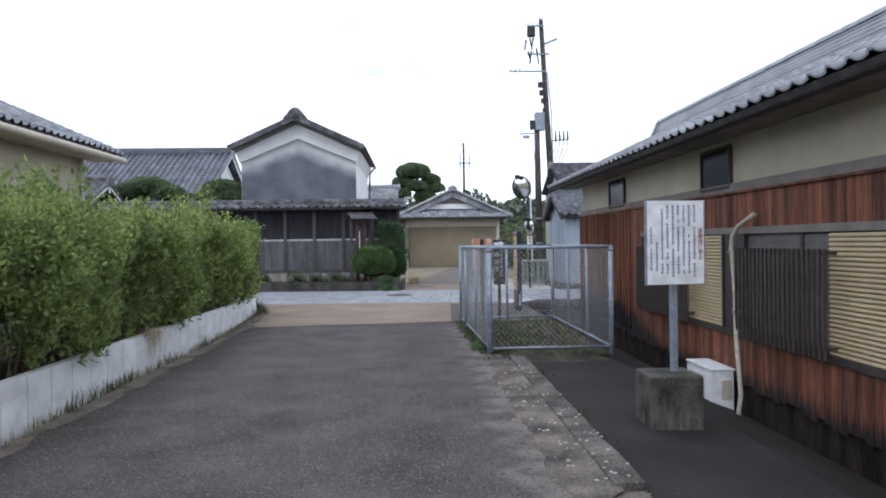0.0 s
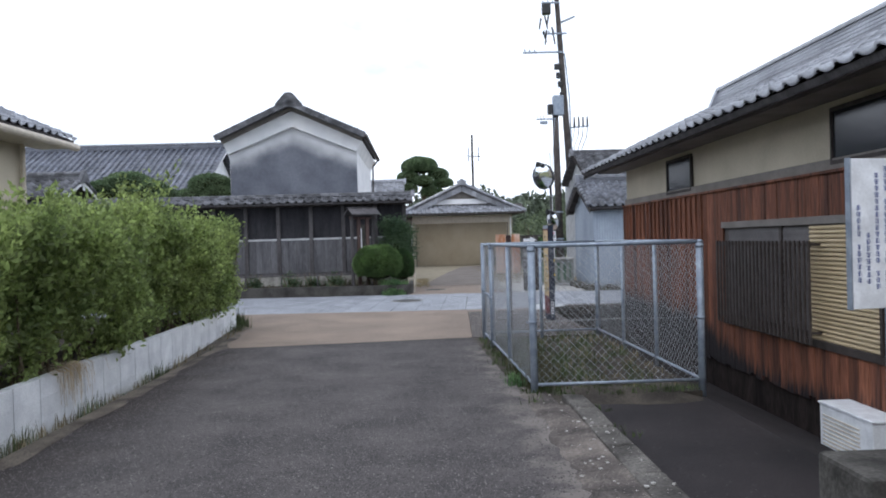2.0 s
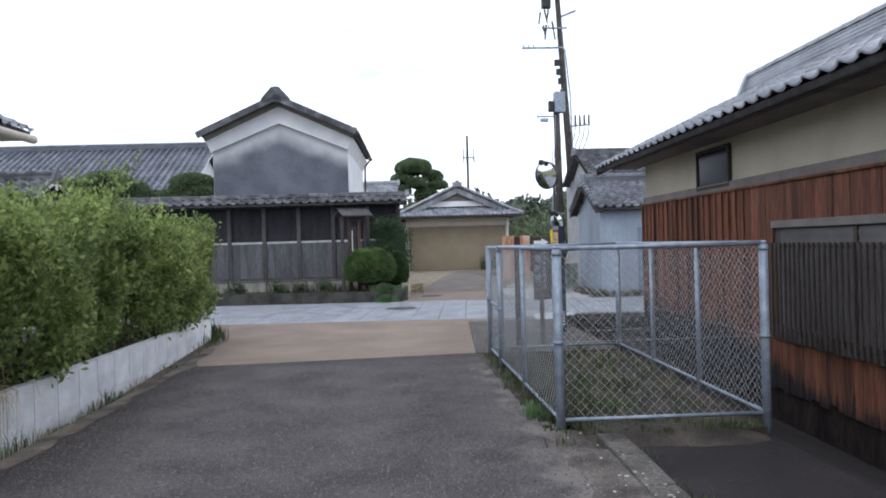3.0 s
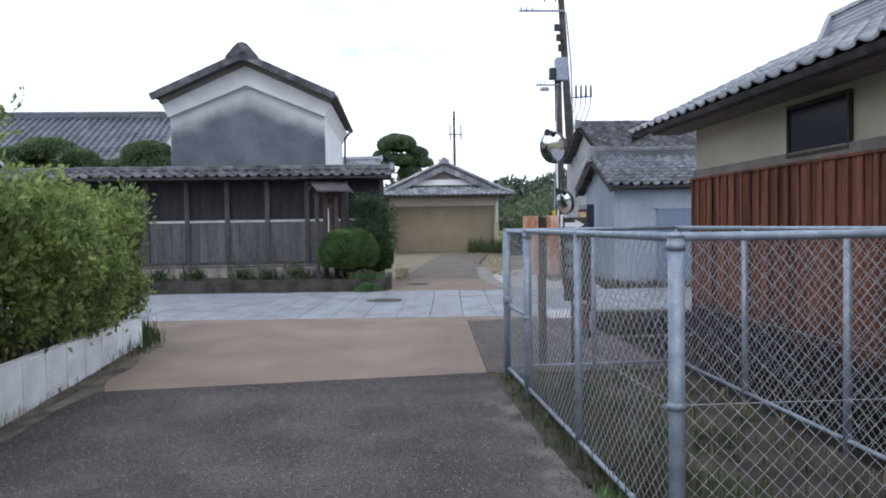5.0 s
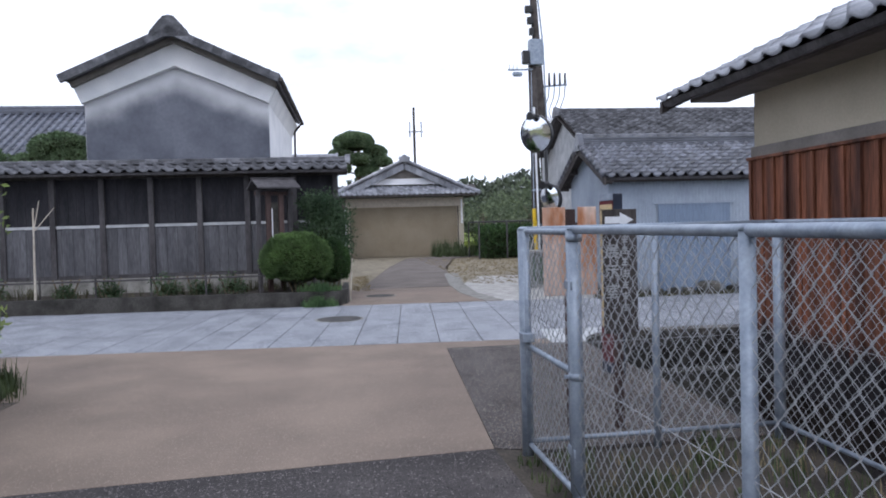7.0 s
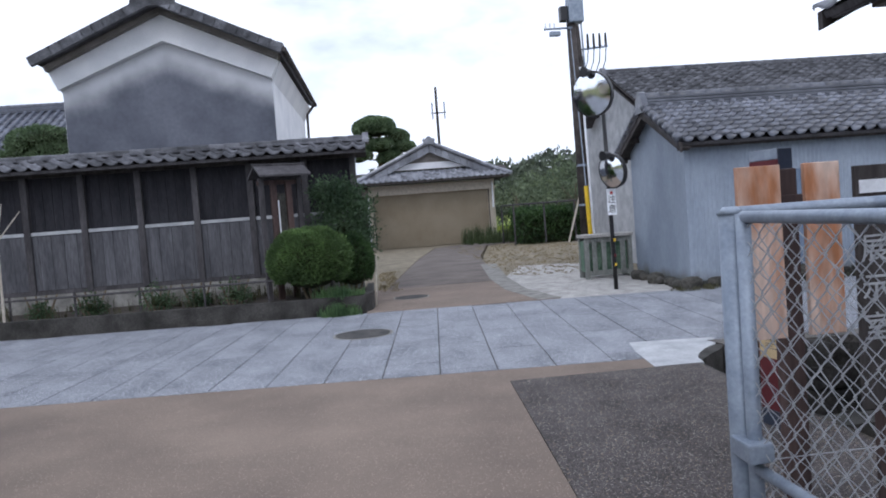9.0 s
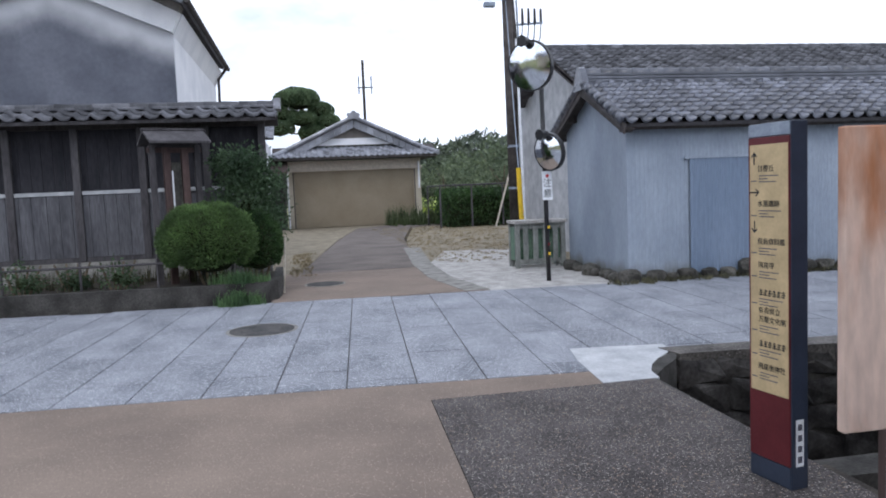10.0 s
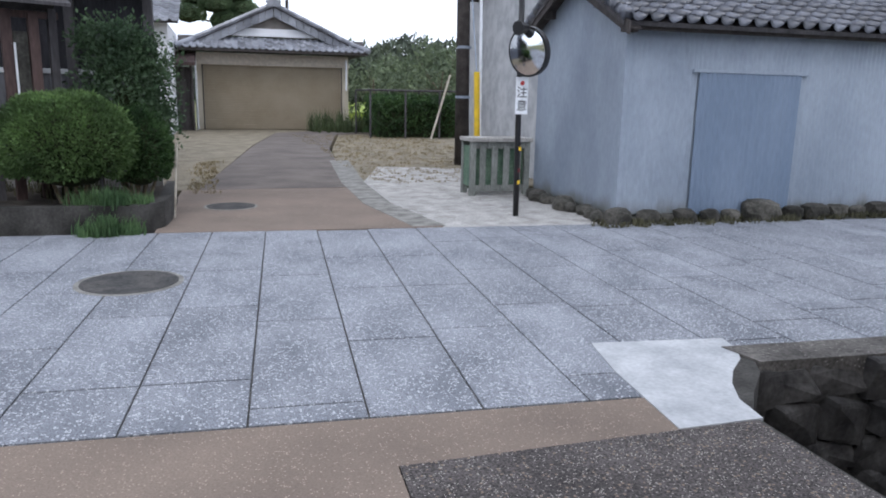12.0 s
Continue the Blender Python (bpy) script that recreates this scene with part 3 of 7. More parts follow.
# ---- right-hand wooden house ----
def wooden_house():
    X, Y0, Y1 = 5.02, -6.0, 16.42
    h = thing("wooden_house", (7, 8, -0.2), "long low house with cedar board wall and grey tiled roof", "house")
    part("wall", b1(X + 0.03, 9.0, Y0, Y1, -0.7, 3.0), CREAM, h, "cream plaster wall")
    part("wall_band", b1(X - 0.015, X + 0.03, Y0, Y1 - 0.002, 2.165, 2.29, 0.004), BAND, h, "grey rendered band above the boards")
    part("eave_board", b1(4.62, X + 0.03, Y0, Y1 + 0.55, 2.85, 2.90), BAND, h)
    part("fascia", b1(4.44, 4.49, Y0, Y1 + 0.75, 2.835, 2.885), POSTGREY, h)
    s = Vector((2.35, 0, 1.10)).normalized()
    # roof: eave at x 4.40, ridge at x 6.75
    tile_roof(h, (4.40, Y1 + 0.85, 2.91), (0, -1, 0), Y1 + 0.85 - Y0, s, 2.62, c=0.22, rows_apart=3, roll=0.62, lip=0.028)
    tile_roof(h, (9.1, Y0, 2.91), (0, 1, 0), Y1 + 0.85 - Y0, (-s.x, 0, s.z), 2.62, rows_apart=0)
    ridge(h, (6.74, Y1 - 0.55, 3.94), (6.74, Y0, 3.94), 6, 0.30)
    # gable end
    part("gable_wall", prism([(X + 0.03, 2.95), (9.0, 2.95), (6.75, 3.9)], "y", Y1 - 0.15, Y1), CREAM, h)
    for sx in (1, -1):
        x0 = 4.40 if sx > 0 else 9.1
        bm = bmesh.new()
        slope = [(x0, 2.77), (x0, 2.91), (6.75, 4.01), (6.75, 3.87)]
        part("bargeboard", prism(slope, "y", Y1 + 0.80, Y1 + 0.86), DARKWOOD, h)
        bm.free()
    # cedar boards
    # backing's dark colour stands for the black shadow below the boards
    boards = part("board_wall", b1(X - 0.012, X + 0.028, Y0, Y1 - 0.004, -0.8, 2.165), BOARDSHADE, h)
    rng = random.Random(3)
    openings = [(4.0, 11.75)]
    y = Y1
    meshes = {}
    def board(y0, y1, z0, z1):
        key = (round(y1 - y0, 2), round(z1 - z0, 2))
        if key not in meshes:
            meshes[key] = mesh_of("board", b1(-0.014, 0.014, 0, key[0] - 0.006, 0, key[1], 0.003), CEDAR)
        if len(boards.children) < 300:
            piece("board", meshes[key], pose(X - 0.026 + rng.uniform(-0.003, 0.003), y0, z0), boards)
    def foot(y):
        """Lower end of a board: ragged, rotted back a little more towards the far end."""
        return round(-0.17 + 0.010 * max(0.0, min(6.0, y - 6)) + rng.choice((-0.03, -0.02, -0.01, 0.0, 0.01, 0.03)), 2)
    while y > Y0 + 0.3:
        wd = rng.choice((0.12, 0.14, 0.16))
        y -= wd
        if any(a - 0.04 < y + wd / 2 < b + 0.04 for a, b in openings):
            board(y, y + wd, 1.74, 2.165)
            board(y, y + wd, foot(y), 0.42)
        else:
            board(y, y + wd, foot(y), 2.165)
    part("board_cap", b1(X - 0.07, X - 0.012, Y0, Y1, 2.15, 2.18, 0.004), CEDAR, h, "brown wooden drip rail")
    # battens at the far end of the boards
    for k in range(20):
        yy = Y1 - 0.06 - k * 0.205
        part("batten", b1(X - 0.066, X - 0.042, yy - 0.02, yy + 0.02, 0.0, 2.145, 0.004), CEDAR, h)
    for y0, y1 in openings:
        w = part("window_surround", b1(X - 0.06, X - 0.014, y0, y1, 0.42, 0.50, 0.004), LATTICE, h)
        part("head", b1(X - 0.07, X - 0.014, y0, y1, 1.66, 1.74, 0.004), BAND, w)
        part("backing", b1(X - 0.022, X - 0.0135, y0, y1, 0.5, 1.66), LATTICE, w)
    part("window_pier", b1(X - 0.055, X - 0.0225, 7.86, 8.40, 0.5, 1.66, 0.004), LATTICE, h, "dark panel between the windows")
    for y0, y1, kind in ((8.42, 9.60, "s"), (9.38, 11.6, "l"), (5.95, 7.80, "l"), (4.05, 6.10, "s")):
        if kind == "s":
            sh = part("roller_shutter", b1(X - 0.075, X - 0.03, y0, y0 + 0.04, 0.5, 1.66), LATTICE, h, "beige ribbed metal shutter")
            n = 26
            for k in range(n):
                z = 0.5 + 1.15 * k / n
                part("slat", prism([(X - 0.03, z), (X - 0.06, z + 0.006), (X - 0.064, z + 0.02), (X - 0.05, z + 0.041), (X - 0.03, z + 0.043)], "y", y0 + 0.04, y1), SHUTTER, sh)
        else:
            la = part("window_lattice", b1(X - 0.175, X - 0.155, y0, y1, 0.56, 0.60, 0.003), LATTICE, h, "dark brown window lattice")
            part("rail", b1(X - 0.175, X - 0.155, y0, y1, 1.44, 1.48, 0.003), LATTICE, la)
            part("panel", b1(X - 0.03, X - 0.0245, y0, y1, 0.52, 1.64), GREYSHUTTER, la, "grey shutter behind the bars")
            for q in range(14):
                part("shutter_rib", b1(X - 0.036, X - 0.0295, y0, y1, 0.535 + 0.079 * q, 0.575 + 0.079 * q, 0.002), GREYSHUTTER, la)
            part("sash", b1(X - 0.05, X - 0.022, (y0 + y1) / 2 - 0.3, (y0 + y1) / 2 - 0.24, 0.5, 1.66, 0.003), LATTICE, la)
            for yy in (y0 + 0.03, y1 - 0.03):
                for z in (0.58, 1.46):
                    part("bracket", b1(X - 0.16, X - 0.02, yy - 0.012, yy + 0.012, z - 0.012, z + 0.012), LATTICE, la)
            n = int((y1 - y0) / 0.092)
            me = mesh_of("bar", b1(-0.011, 0.011, -0.015, 0.015, 0.47, 1.50, 0.004), LATTICE)
            for k in range(n + 1):
                piece("bar", me, pose(X - 0.188, y0 + (y1 - y0) * k / n, 0), la)
    for y0, y1 in ((12.95, 13.96), (8.36, 9.23), (2.6, 3.5)):
        w = part("upper_window", b1(X - 0.02, X + 0.02, y0 - 0.03, y1 + 0.03, 2.23, 2.27, 0.004), DARKWOOD, h, "small dark window under the eave")
        part("head", b1(X - 0.02, X + 0.02, y0 - 0.03, y1 + 0.03, 2.74, 2.78, 0.004), DARKWOOD, w)
        for a in (y0 - 0.03, y1):
            part("jamb", b1(X - 0.02, X + 0.025, a, a + 0.03, 2.27, 2.74, 0.003), DARKWOOD, w)
        part("pane", b1(X + 0.0, X + 0.029, y0, y1, 2.27, 2.74), GLASSDARK, w)


wooden_house()


# ---- block wall and hedge ----
def block_wall():
    wall = solid("wall_block", b1(-2.79, -2.69, -9, 16.70, -0.3, 0.37), CONCRETE, "low pale concrete block wall below the hedge", "wall", "structure")
    me = mesh_of("block", b1(-0.004, 0.11, 0.007, 0.453, 0.0005, 0.1895, 0.002), BLOCK)
    for row in range(3):
        y = 16.74
        while y > -5:
            y -= 0.46
            piece("block", me, pose(-2.785, y, -0.19 + 0.19 * row), wall)


block_wall()


def hedge(x0, x1, y0, y1, z0, sprigs):
    """Upright leafy sprigs over the face, the top and the far end, on bare stems that show near the foot."""
    ob = thing("hedge", ((x0 + x1) / 2, (y0 + y1) / 2, z0), "tall loose green leafy hedge behind the block wall", "hedge")
    r = np.random.RandomState(11)
    def top(y):
        return 2.00 + 0.09 * np.sin(y * 1.1 + 0.5) + 0.07 * np.sin(y * 2.7) + 0.06 * np.sin(y * 6.1 + 1)
    def face(y, z):
        return x1 + 0.15 * np.sin(y * 1.7 + z * 2.2) + 0.10 * np.sin(y * 4.3 - z * 3) + 0.05 * np.sin(y * 9 + z * 7) - 0.50 * np.clip(z - 1.5, 0, 1) ** 2 - 0.20 * np.clip(1.0 - z, 0, 1)
    def clump(p, d, q, n, shoot=0.42, loose=0.055):
        """n leaves along each sprig that starts at p, leans along d and ends q times as far."""
        k = len(p)
        t = r.rand(k, n) ** 0.8
        d = d + r.normal(0, 0.22, d.shape)
        at = p[:, None, :] + d[:, None, :] * (t * shoot)[:, :, None] * q[:, None, None]
        at = at + r.normal(0, 1, at.shape) * (loose * (1.15 - 0.6 * t))[:, :, None]
        nn = np.repeat(d[:, None, :], n, 1) * 0.7 + r.normal(0, 0.6, at.shape)
        return at.reshape(-1, 3), nn.reshape(-1, 3)
    pts, nor = [], []
    n = sprigs
    y = r.uniform(y0, y1, n)
    z = z0 - 0.06 + (top(y) - z0 - 0.22) * r.rand(n) ** 0.95
    keep = r.rand(n) < 0.62 + 0.38 * np.sin(y * 5.3 + 2.0 * np.sin(z * 3)) * np.sin(z * 4.1 + y * 1.9) + 0.25 * (z > 1.0)
    y, z = y[keep], z[keep]
    x = face(y, z) - np.abs(r.normal(0, 0.17, len(y))) - 0.02
    a = clump(np.stack([x, y, z], 1), np.tile([0.22, 0.0, 0.85], (len(y), 1)), r.uniform(0.6, 1.15, len(y)), 27)
    pts.append(a[0]), nor.append(a[1])
    m = n // 3
    y, x = r.uniform(y0, y1, m), r.uniform(x0, x1 - 0.15, m)
    a = clump(np.stack([x, y, top(y) - 0.30], 1), np.tile([0.1, 0.0, 0.9], (m, 1)), r.uniform(0.6, 1.2, m), 22)
    pts.append(a[0]), nor.append(a[1])
    m = n // 7
    z, x = z0 + (1.75 - z0) * r.rand(m), r.uniform(x0, x1 - 0.1, m)
    y = y1 + 0.10 * np.sin(z * 5) - 0.02 - np.abs(r.normal(0, 0.13, m)) - 0.25 * np.clip(z - 1.5, 0, 1) ** 2
    a = clump(np.stack([x, y, z], 1), np.tile([0.1, 0.22, 0.8], (m, 1)), r.uniform(0.6, 1.1, m), 26)
    pts.append(a[0]), nor.append(a[1])
    # taller shoots in a few places
    for yy, zt, k in ((6.9, 2.85, 12), (8.2, 2.50, 16), (8.7, 2.42, 12), (10.3, 2.35, 6), (13.5, 2.62, 14), (13.9, 2.50, 8), (5.6, 2.35, 8), (3.2, 2.3, 8)):
        p = np.stack([r.normal(-3.25, 0.16, k), r.normal(yy, 0.16, k), np.full(k, 1.85)], 1)
        a = clump(p, np.tile([0.03, 0, 1.0], (k, 1)), r.uniform(0.6, 1.05, k) * (zt - 1.85) / 0.42, 44, loose=0.06)
        pts.append(a[0]), nor.append(a[1])
    v, f = leaves(np.concatenate(pts), np.concatenate(nor), 0.078, 4, spread=0.75)
    part("foliage", fast_mesh("foliage", v, f, LEAF), LEAF, ob, kind="stuff")
    bm = bmesh.new()
    rows = []
    for yy in np.arange(y0 + 0.3, y1 - 0.15, 0.5):
        sec = [(x1 - 0.62, z0 + 0.50), (x1 - 0.50, 1.3), (x1 - 0.68, float(top(yy)) - 0.30), (x0 + 0.2, float(top(yy)) - 0.30), (x0 + 0.1, z0 + 0.3)]
        rows.append([bm.verts.new((a + r.normal(0, 0.03), yy, b + r.normal(0, 0.03))) for a, b in sec])
    for a, b in zip(rows, rows[1:]):
        for i in range(5):
            bm.faces.new((a[i], a[(i + 1) % 5], b[(i + 1) % 5], b[i]))
    bm.faces.new(rows[0]), bm.faces.new(rows[-1])
    part("inner_growth", bm, HEDGECORE, ob)
    for k in range(190):
        yy = y0 + (y1 - y0) * (k + r.rand()) / 190
        bm = bmesh.new()
        a = Vector((r.uniform(x1 - 0.60, x1 - 0.22), yy, z0 - 0.1))
        for s in range(3):
            b = a + Vector((r.normal(0.02, 0.05), r.normal(0, 0.07), 0.42))
            tube(bm, a, b, 0.016 - 0.003 * s, 0.013 - 0.003 * s, 6)
            a = b
        part("stem", bm, STEM, ob)


solid("hedge_soil", s1([(-6.2, -9), (-2.79, -9), (-2.79, 16.7), (-6.2, 16.7)], -0.25, 0.28), SOIL, "soil bed behind the block wall", "soil", "structure")
hedge(-4.1, -2.60, -3.5, 16.7, 0.38, 5400)


# ---- storehouse with plastered gable ----
def roofline(n, l, sep):
    """Metres below the gable's sloping edge."""
    a = n.new("ShaderNodeMath")
    a.operation = "ADD"
    a.inputs[1].default_value = 3.5
    l.new(sep.outputs["X"], a.inputs[0])
    b = n.new("ShaderNodeMath")
    b.operation = "ABSOLUTE"
    l.new(a.outputs[0], b.inputs[0])
    c = n.new("ShaderNodeMath")
    c.operation = "MULTIPLY_ADD"
    c.inputs[1].default_value = 0.42
    l.new(b.outputs[0], c.inputs[0]), l.new(sep.outputs["Z"], c.inputs[2])
    return c.outputs[0]


overlay(KURA, (0.66, 0.67, 0.70), roofline, 5.02, 5.82, 1.3, 0.34)


def storehouse():
    XC, Y0, Y1 = -3.5, 28.6, 35.6
    k = thing("storehouse", (XC, 33, 0), "plastered storehouse with sooty grey gable and tiled roof", "storehouse")
    hw = 2.26
    part("wall", b1(XC - hw, XC + hw, Y0, Y1, -0.2, 4.95), KURA, k, "soot-stained grey plaster wall")
    part("gable_wall", prism([(XC - hw, 4.95), (XC + hw, 4.95), (XC, 5.93)], "y", Y0, Y0 + 0.3), KURA, k)
    # plaster band under the verge, thick and white
    for sx in (-1, 1):
        part("verge_plaster", prism([(XC, 6.36), (XC + sx * 2.45, 5.25), (XC + sx * 2.28, 4.86), (XC, 5.80)], "y", Y0 - 0.20, Y0 + 0.06), WHITE, k, "thick white plaster band")
        part("verge_cornice", prism([(XC, 6.50), (XC + sx * 2.50, 5.36), (XC + sx * 2.45, 5.24), (XC, 6.37)], "y", Y0 - 0.34, Y0 + 0.02), BAND, k)
        s = Vector((-sx * 2.56, 0, 1.14)).normalized()
        x0 = XC + sx * 2.56
        if sx < 0:
            tile_roof(k, (x0, Y1 + 0.3, 5.42), (0, -1, 0), Y1 - Y0 + 1.0, s, 2.80, rows_apart=1, material=TILEDARK)
        else:
            tile_roof(k, (x0, Y0 - 0.7, 5.42), (0, 1, 0), Y1 - Y0 + 1.0, s, 2.80, rows_apart=1, material=TILEDARK)
        part("eave_plaster", prism([(XC + sx * hw, 4.80), (XC + sx * (hw + 0.22), 5.25), (XC + sx * hw, 5.35)], "y", Y0, Y1), WHITE, k)
        part("side_plaster", b1(min(XC + sx * hw, XC + sx * (hw + 0.012)), max(XC + sx * hw, XC + sx * (hw + 0.012)), Y0 + 0.02, Y1, 2.0, 4.86), WHITE, k)
        for j in range(12):
            t = j / 11
            px = XC + sx * (2.50 - 2.44 * t)
            part("verge_tile", b1(-0.15, 0.15, -0.06, 0.06, -0.15, 0.06, 0.02, Matrix.Translation((px, Y0 - 0.66, 5.46 + 1.11 * t + 0.02)) @ pose(0, 0, 0, 0, sx * 24, 0)), TILEDARK, k)
    part("gutter", t1((XC + 2.66, Y0 - 0.7, 5.36), (XC + 2.66, Y1, 5.33), 0.055), DARKWOOD, k)
    bm = t1((XC + 2.66, Y1 - 0.3, 5.34), (XC + 2.40, Y1 - 0.3, 5.0), 0.04)
    tube(bm, (XC + 2.40, Y1 - 0.3, 5.0), (XC + 2.32, Y1 - 0.3, 0), 0.04)
    part("downpipe", bm, DARKWOOD, k)
    ridge(k, (XC, Y0 - 0.62, 6.52), (XC, Y1 + 0.2, 6.52), 4, 0.44, TILEDARK, big=1.3)


storehouse()


def ribbed_roof(parent, x0, x1, eave, top, material, pitch=0.36):
    """Flat pans in courses with a round cover tile over every joint, from the eave (y, z) to the ridge (y, z)."""
    a, b = Vector((0, *eave)), Vector((0, *top))
    d = (b - a).normalized()
    up = Vector((1, 0, 0)).cross(d)
    up = up if up.z > 0 else -up
    n, ln = round((x1 - x0) / pitch), (b - a).length
    courses = round(ln / 0.42)
    bm = bmesh.new()
    for r in range(courses):
        p, q = a + d * (ln * r / courses), a + d * (ln * (r + 1) / courses)
        vs = [bm.verts.new(v + Vector((x, 0, 0))) for v, x in ((p + up * 0.03, x0), (p + up * 0.03, x1), (q, x1), (q, x0), (p - up * 0.02, x0), (p - up * 0.02, x1))]
        bm.faces.new(vs[:4]), bm.faces.new((vs[4], vs[5], vs[1], vs[0]))
    part("pan_tiles", bm, material, parent, kind="stuff")
    vs, fs = [], []
    for i in range(n + 1):
        x = x0 + (x1 - x0) * i / n
        for r in range(courses):
            k = len(vs)
            for t, rad in ((r, 0.098), (r + 1, 0.088)):
                c = a + d * (ln * t / courses) + up * 0.02
                vs += [c + Vector((x + rad * math.cos(g), 0, 0)) + up * (rad * math.sin(g)) for g in [math.pi * h / 6 for h in range(7)]]
            fs += [(k + h, k + h + 1, k + 8 + h, k + 7 + h) for h in range(6)]
    part("cover_tiles", fast_mesh("cover_tiles", np.array([tuple(v) for v in vs]), np.array(fs), material), material, parent, kind="stuff")


def main_house():
    X0, X1 = -34.0, -10.4
    h = thing("farmhouse", (-20, 46, 0), "large house with long grey tiled roof behind the wall", "house")
    part("wall", b1(X0 + 0.5, X1 - 0.5, 41.2, 51, -0.2, 4.4), CREAM, h)
    ribbed_roof(h, X0, X1, (40.0, 4.05), (46.0, 7.45), TILEBLUE)
    ribbed_roof(h, X0, X1, (52.0, 4.05), (46.0, 7.45), TILEBLUE)
    ridge(h, (X0, 46.0, 7.42), (X1, 46.0, 7.42), 5, 0.40, TILEBLUE)
    part("gable_wall", prism([(41.2, 4.4), (51, 4.4), (46.0, 7.2)], "x", X1 - 0.8, X1 - 0.5), WHITE, h)
    for y, z in ((40.0, 4.05), (52.0, 4.05)):
        part("bargeboard", prism([(y, z - 0.22), (y, z - 0.03), (46.0, 7.42), (46.0, 7.20)], "x", X1 - 0.06, X1), WHITE, h, "white plastered verge")


main_house()


# ---- roofed board wall of the garden ----
def garden_wall():
    Y, X0, X1 = 26.6, -15.0, 0.52
    g = thing("garden_wall", (-6, Y, 0.3), "roofed wooden board wall with dark upper panels", "garden wall")
    part("footing", b1(X0, X1, Y - 0.10, Y + 0.12, -0.2, 0.58), CONCRETE, g, "stained stone footing")
    part("sill", b1(X0, X1, Y - 0.07, Y + 0.07, 0.58, 0.66, 0.006), POSTGREY, g)
    part("lower_backing", b1(X0, X1, Y - 0.01, Y + 0.04, 0.66, 1.74), DARKWOOD, g)
    part("upper_panel", b1(X0, X1, Y + 0.02, Y + 0.06, 1.80, 2.92), CHAR, g, "dark charred upper panel")
    part("white_rail", b1(X0, X1, Y - 0.062, Y + 0.06, 1.735, 1.80, 0.004), CEMENT, g, "pale weathered rail")
    part("top_beam", b1(X0, X1, Y - 0.075, Y + 0.075, 2.84, 2.96, 0.006), DARKWOOD, g)
    rng = random.Random(8)
    xs = [-0.5 - 1.07 * i for i in range(14)]
    me = mesh_of("post", b1(-0.06, 0.06, -0.06, 0.06, 0.6, 2.86, 0.006), POSTGREY)
    for x in xs + [X1 - 0.06]:
        piece("post", me, pose(x, Y - 0.035, 0), g)
    bms = [mesh_of("plank", b1(0.003, wd - 0.003, -0.012, 0.012, 0.665, 1.734, 0.002), BOARDGREY) for wd in (0.2, 0.24, 0.28)]
    x = X0
    while x < X1 - 0.3:
        i = rng.randrange(3)
        piece("plank", bms[i], pose(x, Y - 0.026 + rng.uniform(-0.004, 0.004), 0), g)
        x += (0.2, 0.24, 0.28)[i]
    rib = mesh_of("batten", b1(-0.010, 0.010, 0.004, 0.012, 1.805, 2.84), CHAR)
    for i in range(int((X1 - X0) / 0.18)):
        piece("batten", rib, pose(X0 + 0.09 + 0.18 * i, Y + 0.008, 0), g)
    s = Vector((0, 0.56, 0.20)).normalized()
    tile_roof(g, (X0, Y - 0.58, 2.94), (1, 0, 0), X1 - X0 + 0.22, s, 0.60, rows_apart=2, material=TILEDARK)
    tile_roof(g, (X1 + 0.22, Y + 0.58, 2.94), (-1, 0, 0), X1 - X0 + 0.22, (0, -s.y, s.z), 0.60, rows_apart=0, material=TILEDARK)
    ridge(g, (X0, Y, 3.15), (X1 + 0.20, Y, 3.15), 1, 0.26, TILEDARK)


garden_wall()


# ---- planter in front of the wall ----
def planter():
    pts = [rd(-16, 5.13), rd(-1.45, 5.13), (0.54, 24.33), (0.67, 24.58), (0.72, 25.0), (0.70, 26.6), (-15, 26.6)]
    solid("planter_bed", s1([rd(-16, 5.2), rd(-1.5, 5.2), (0.46, 24.42), (0.57, 24.63), (0.61, 25.0), (0.59, 26.5), (-15, 26.5)], -0.25, 0.24), SOIL, "dark planted bed below the board wall", "planter", "structure")
    bm = bmesh.new()
    a = [Vector((*p, 0)) for p in pts[:6]]
    for p, q in zip(a, a[1:]):
        d = (q - p).normalized()
        nn = Vector((-d.y, d.x, 0)) * 0.13
        slab(bm, [(p - d * 0.01)[:2], (q + d * 0.01)[:2], (q + d * 0.01 + nn)[:2], (p - d * 0.01 + nn)[:2]], -0.2, 0.30)
    solid("planter_kerb", bm, MOSSY, "mossy low concrete kerb of the planted bed", "kerb", "structure")


planter()


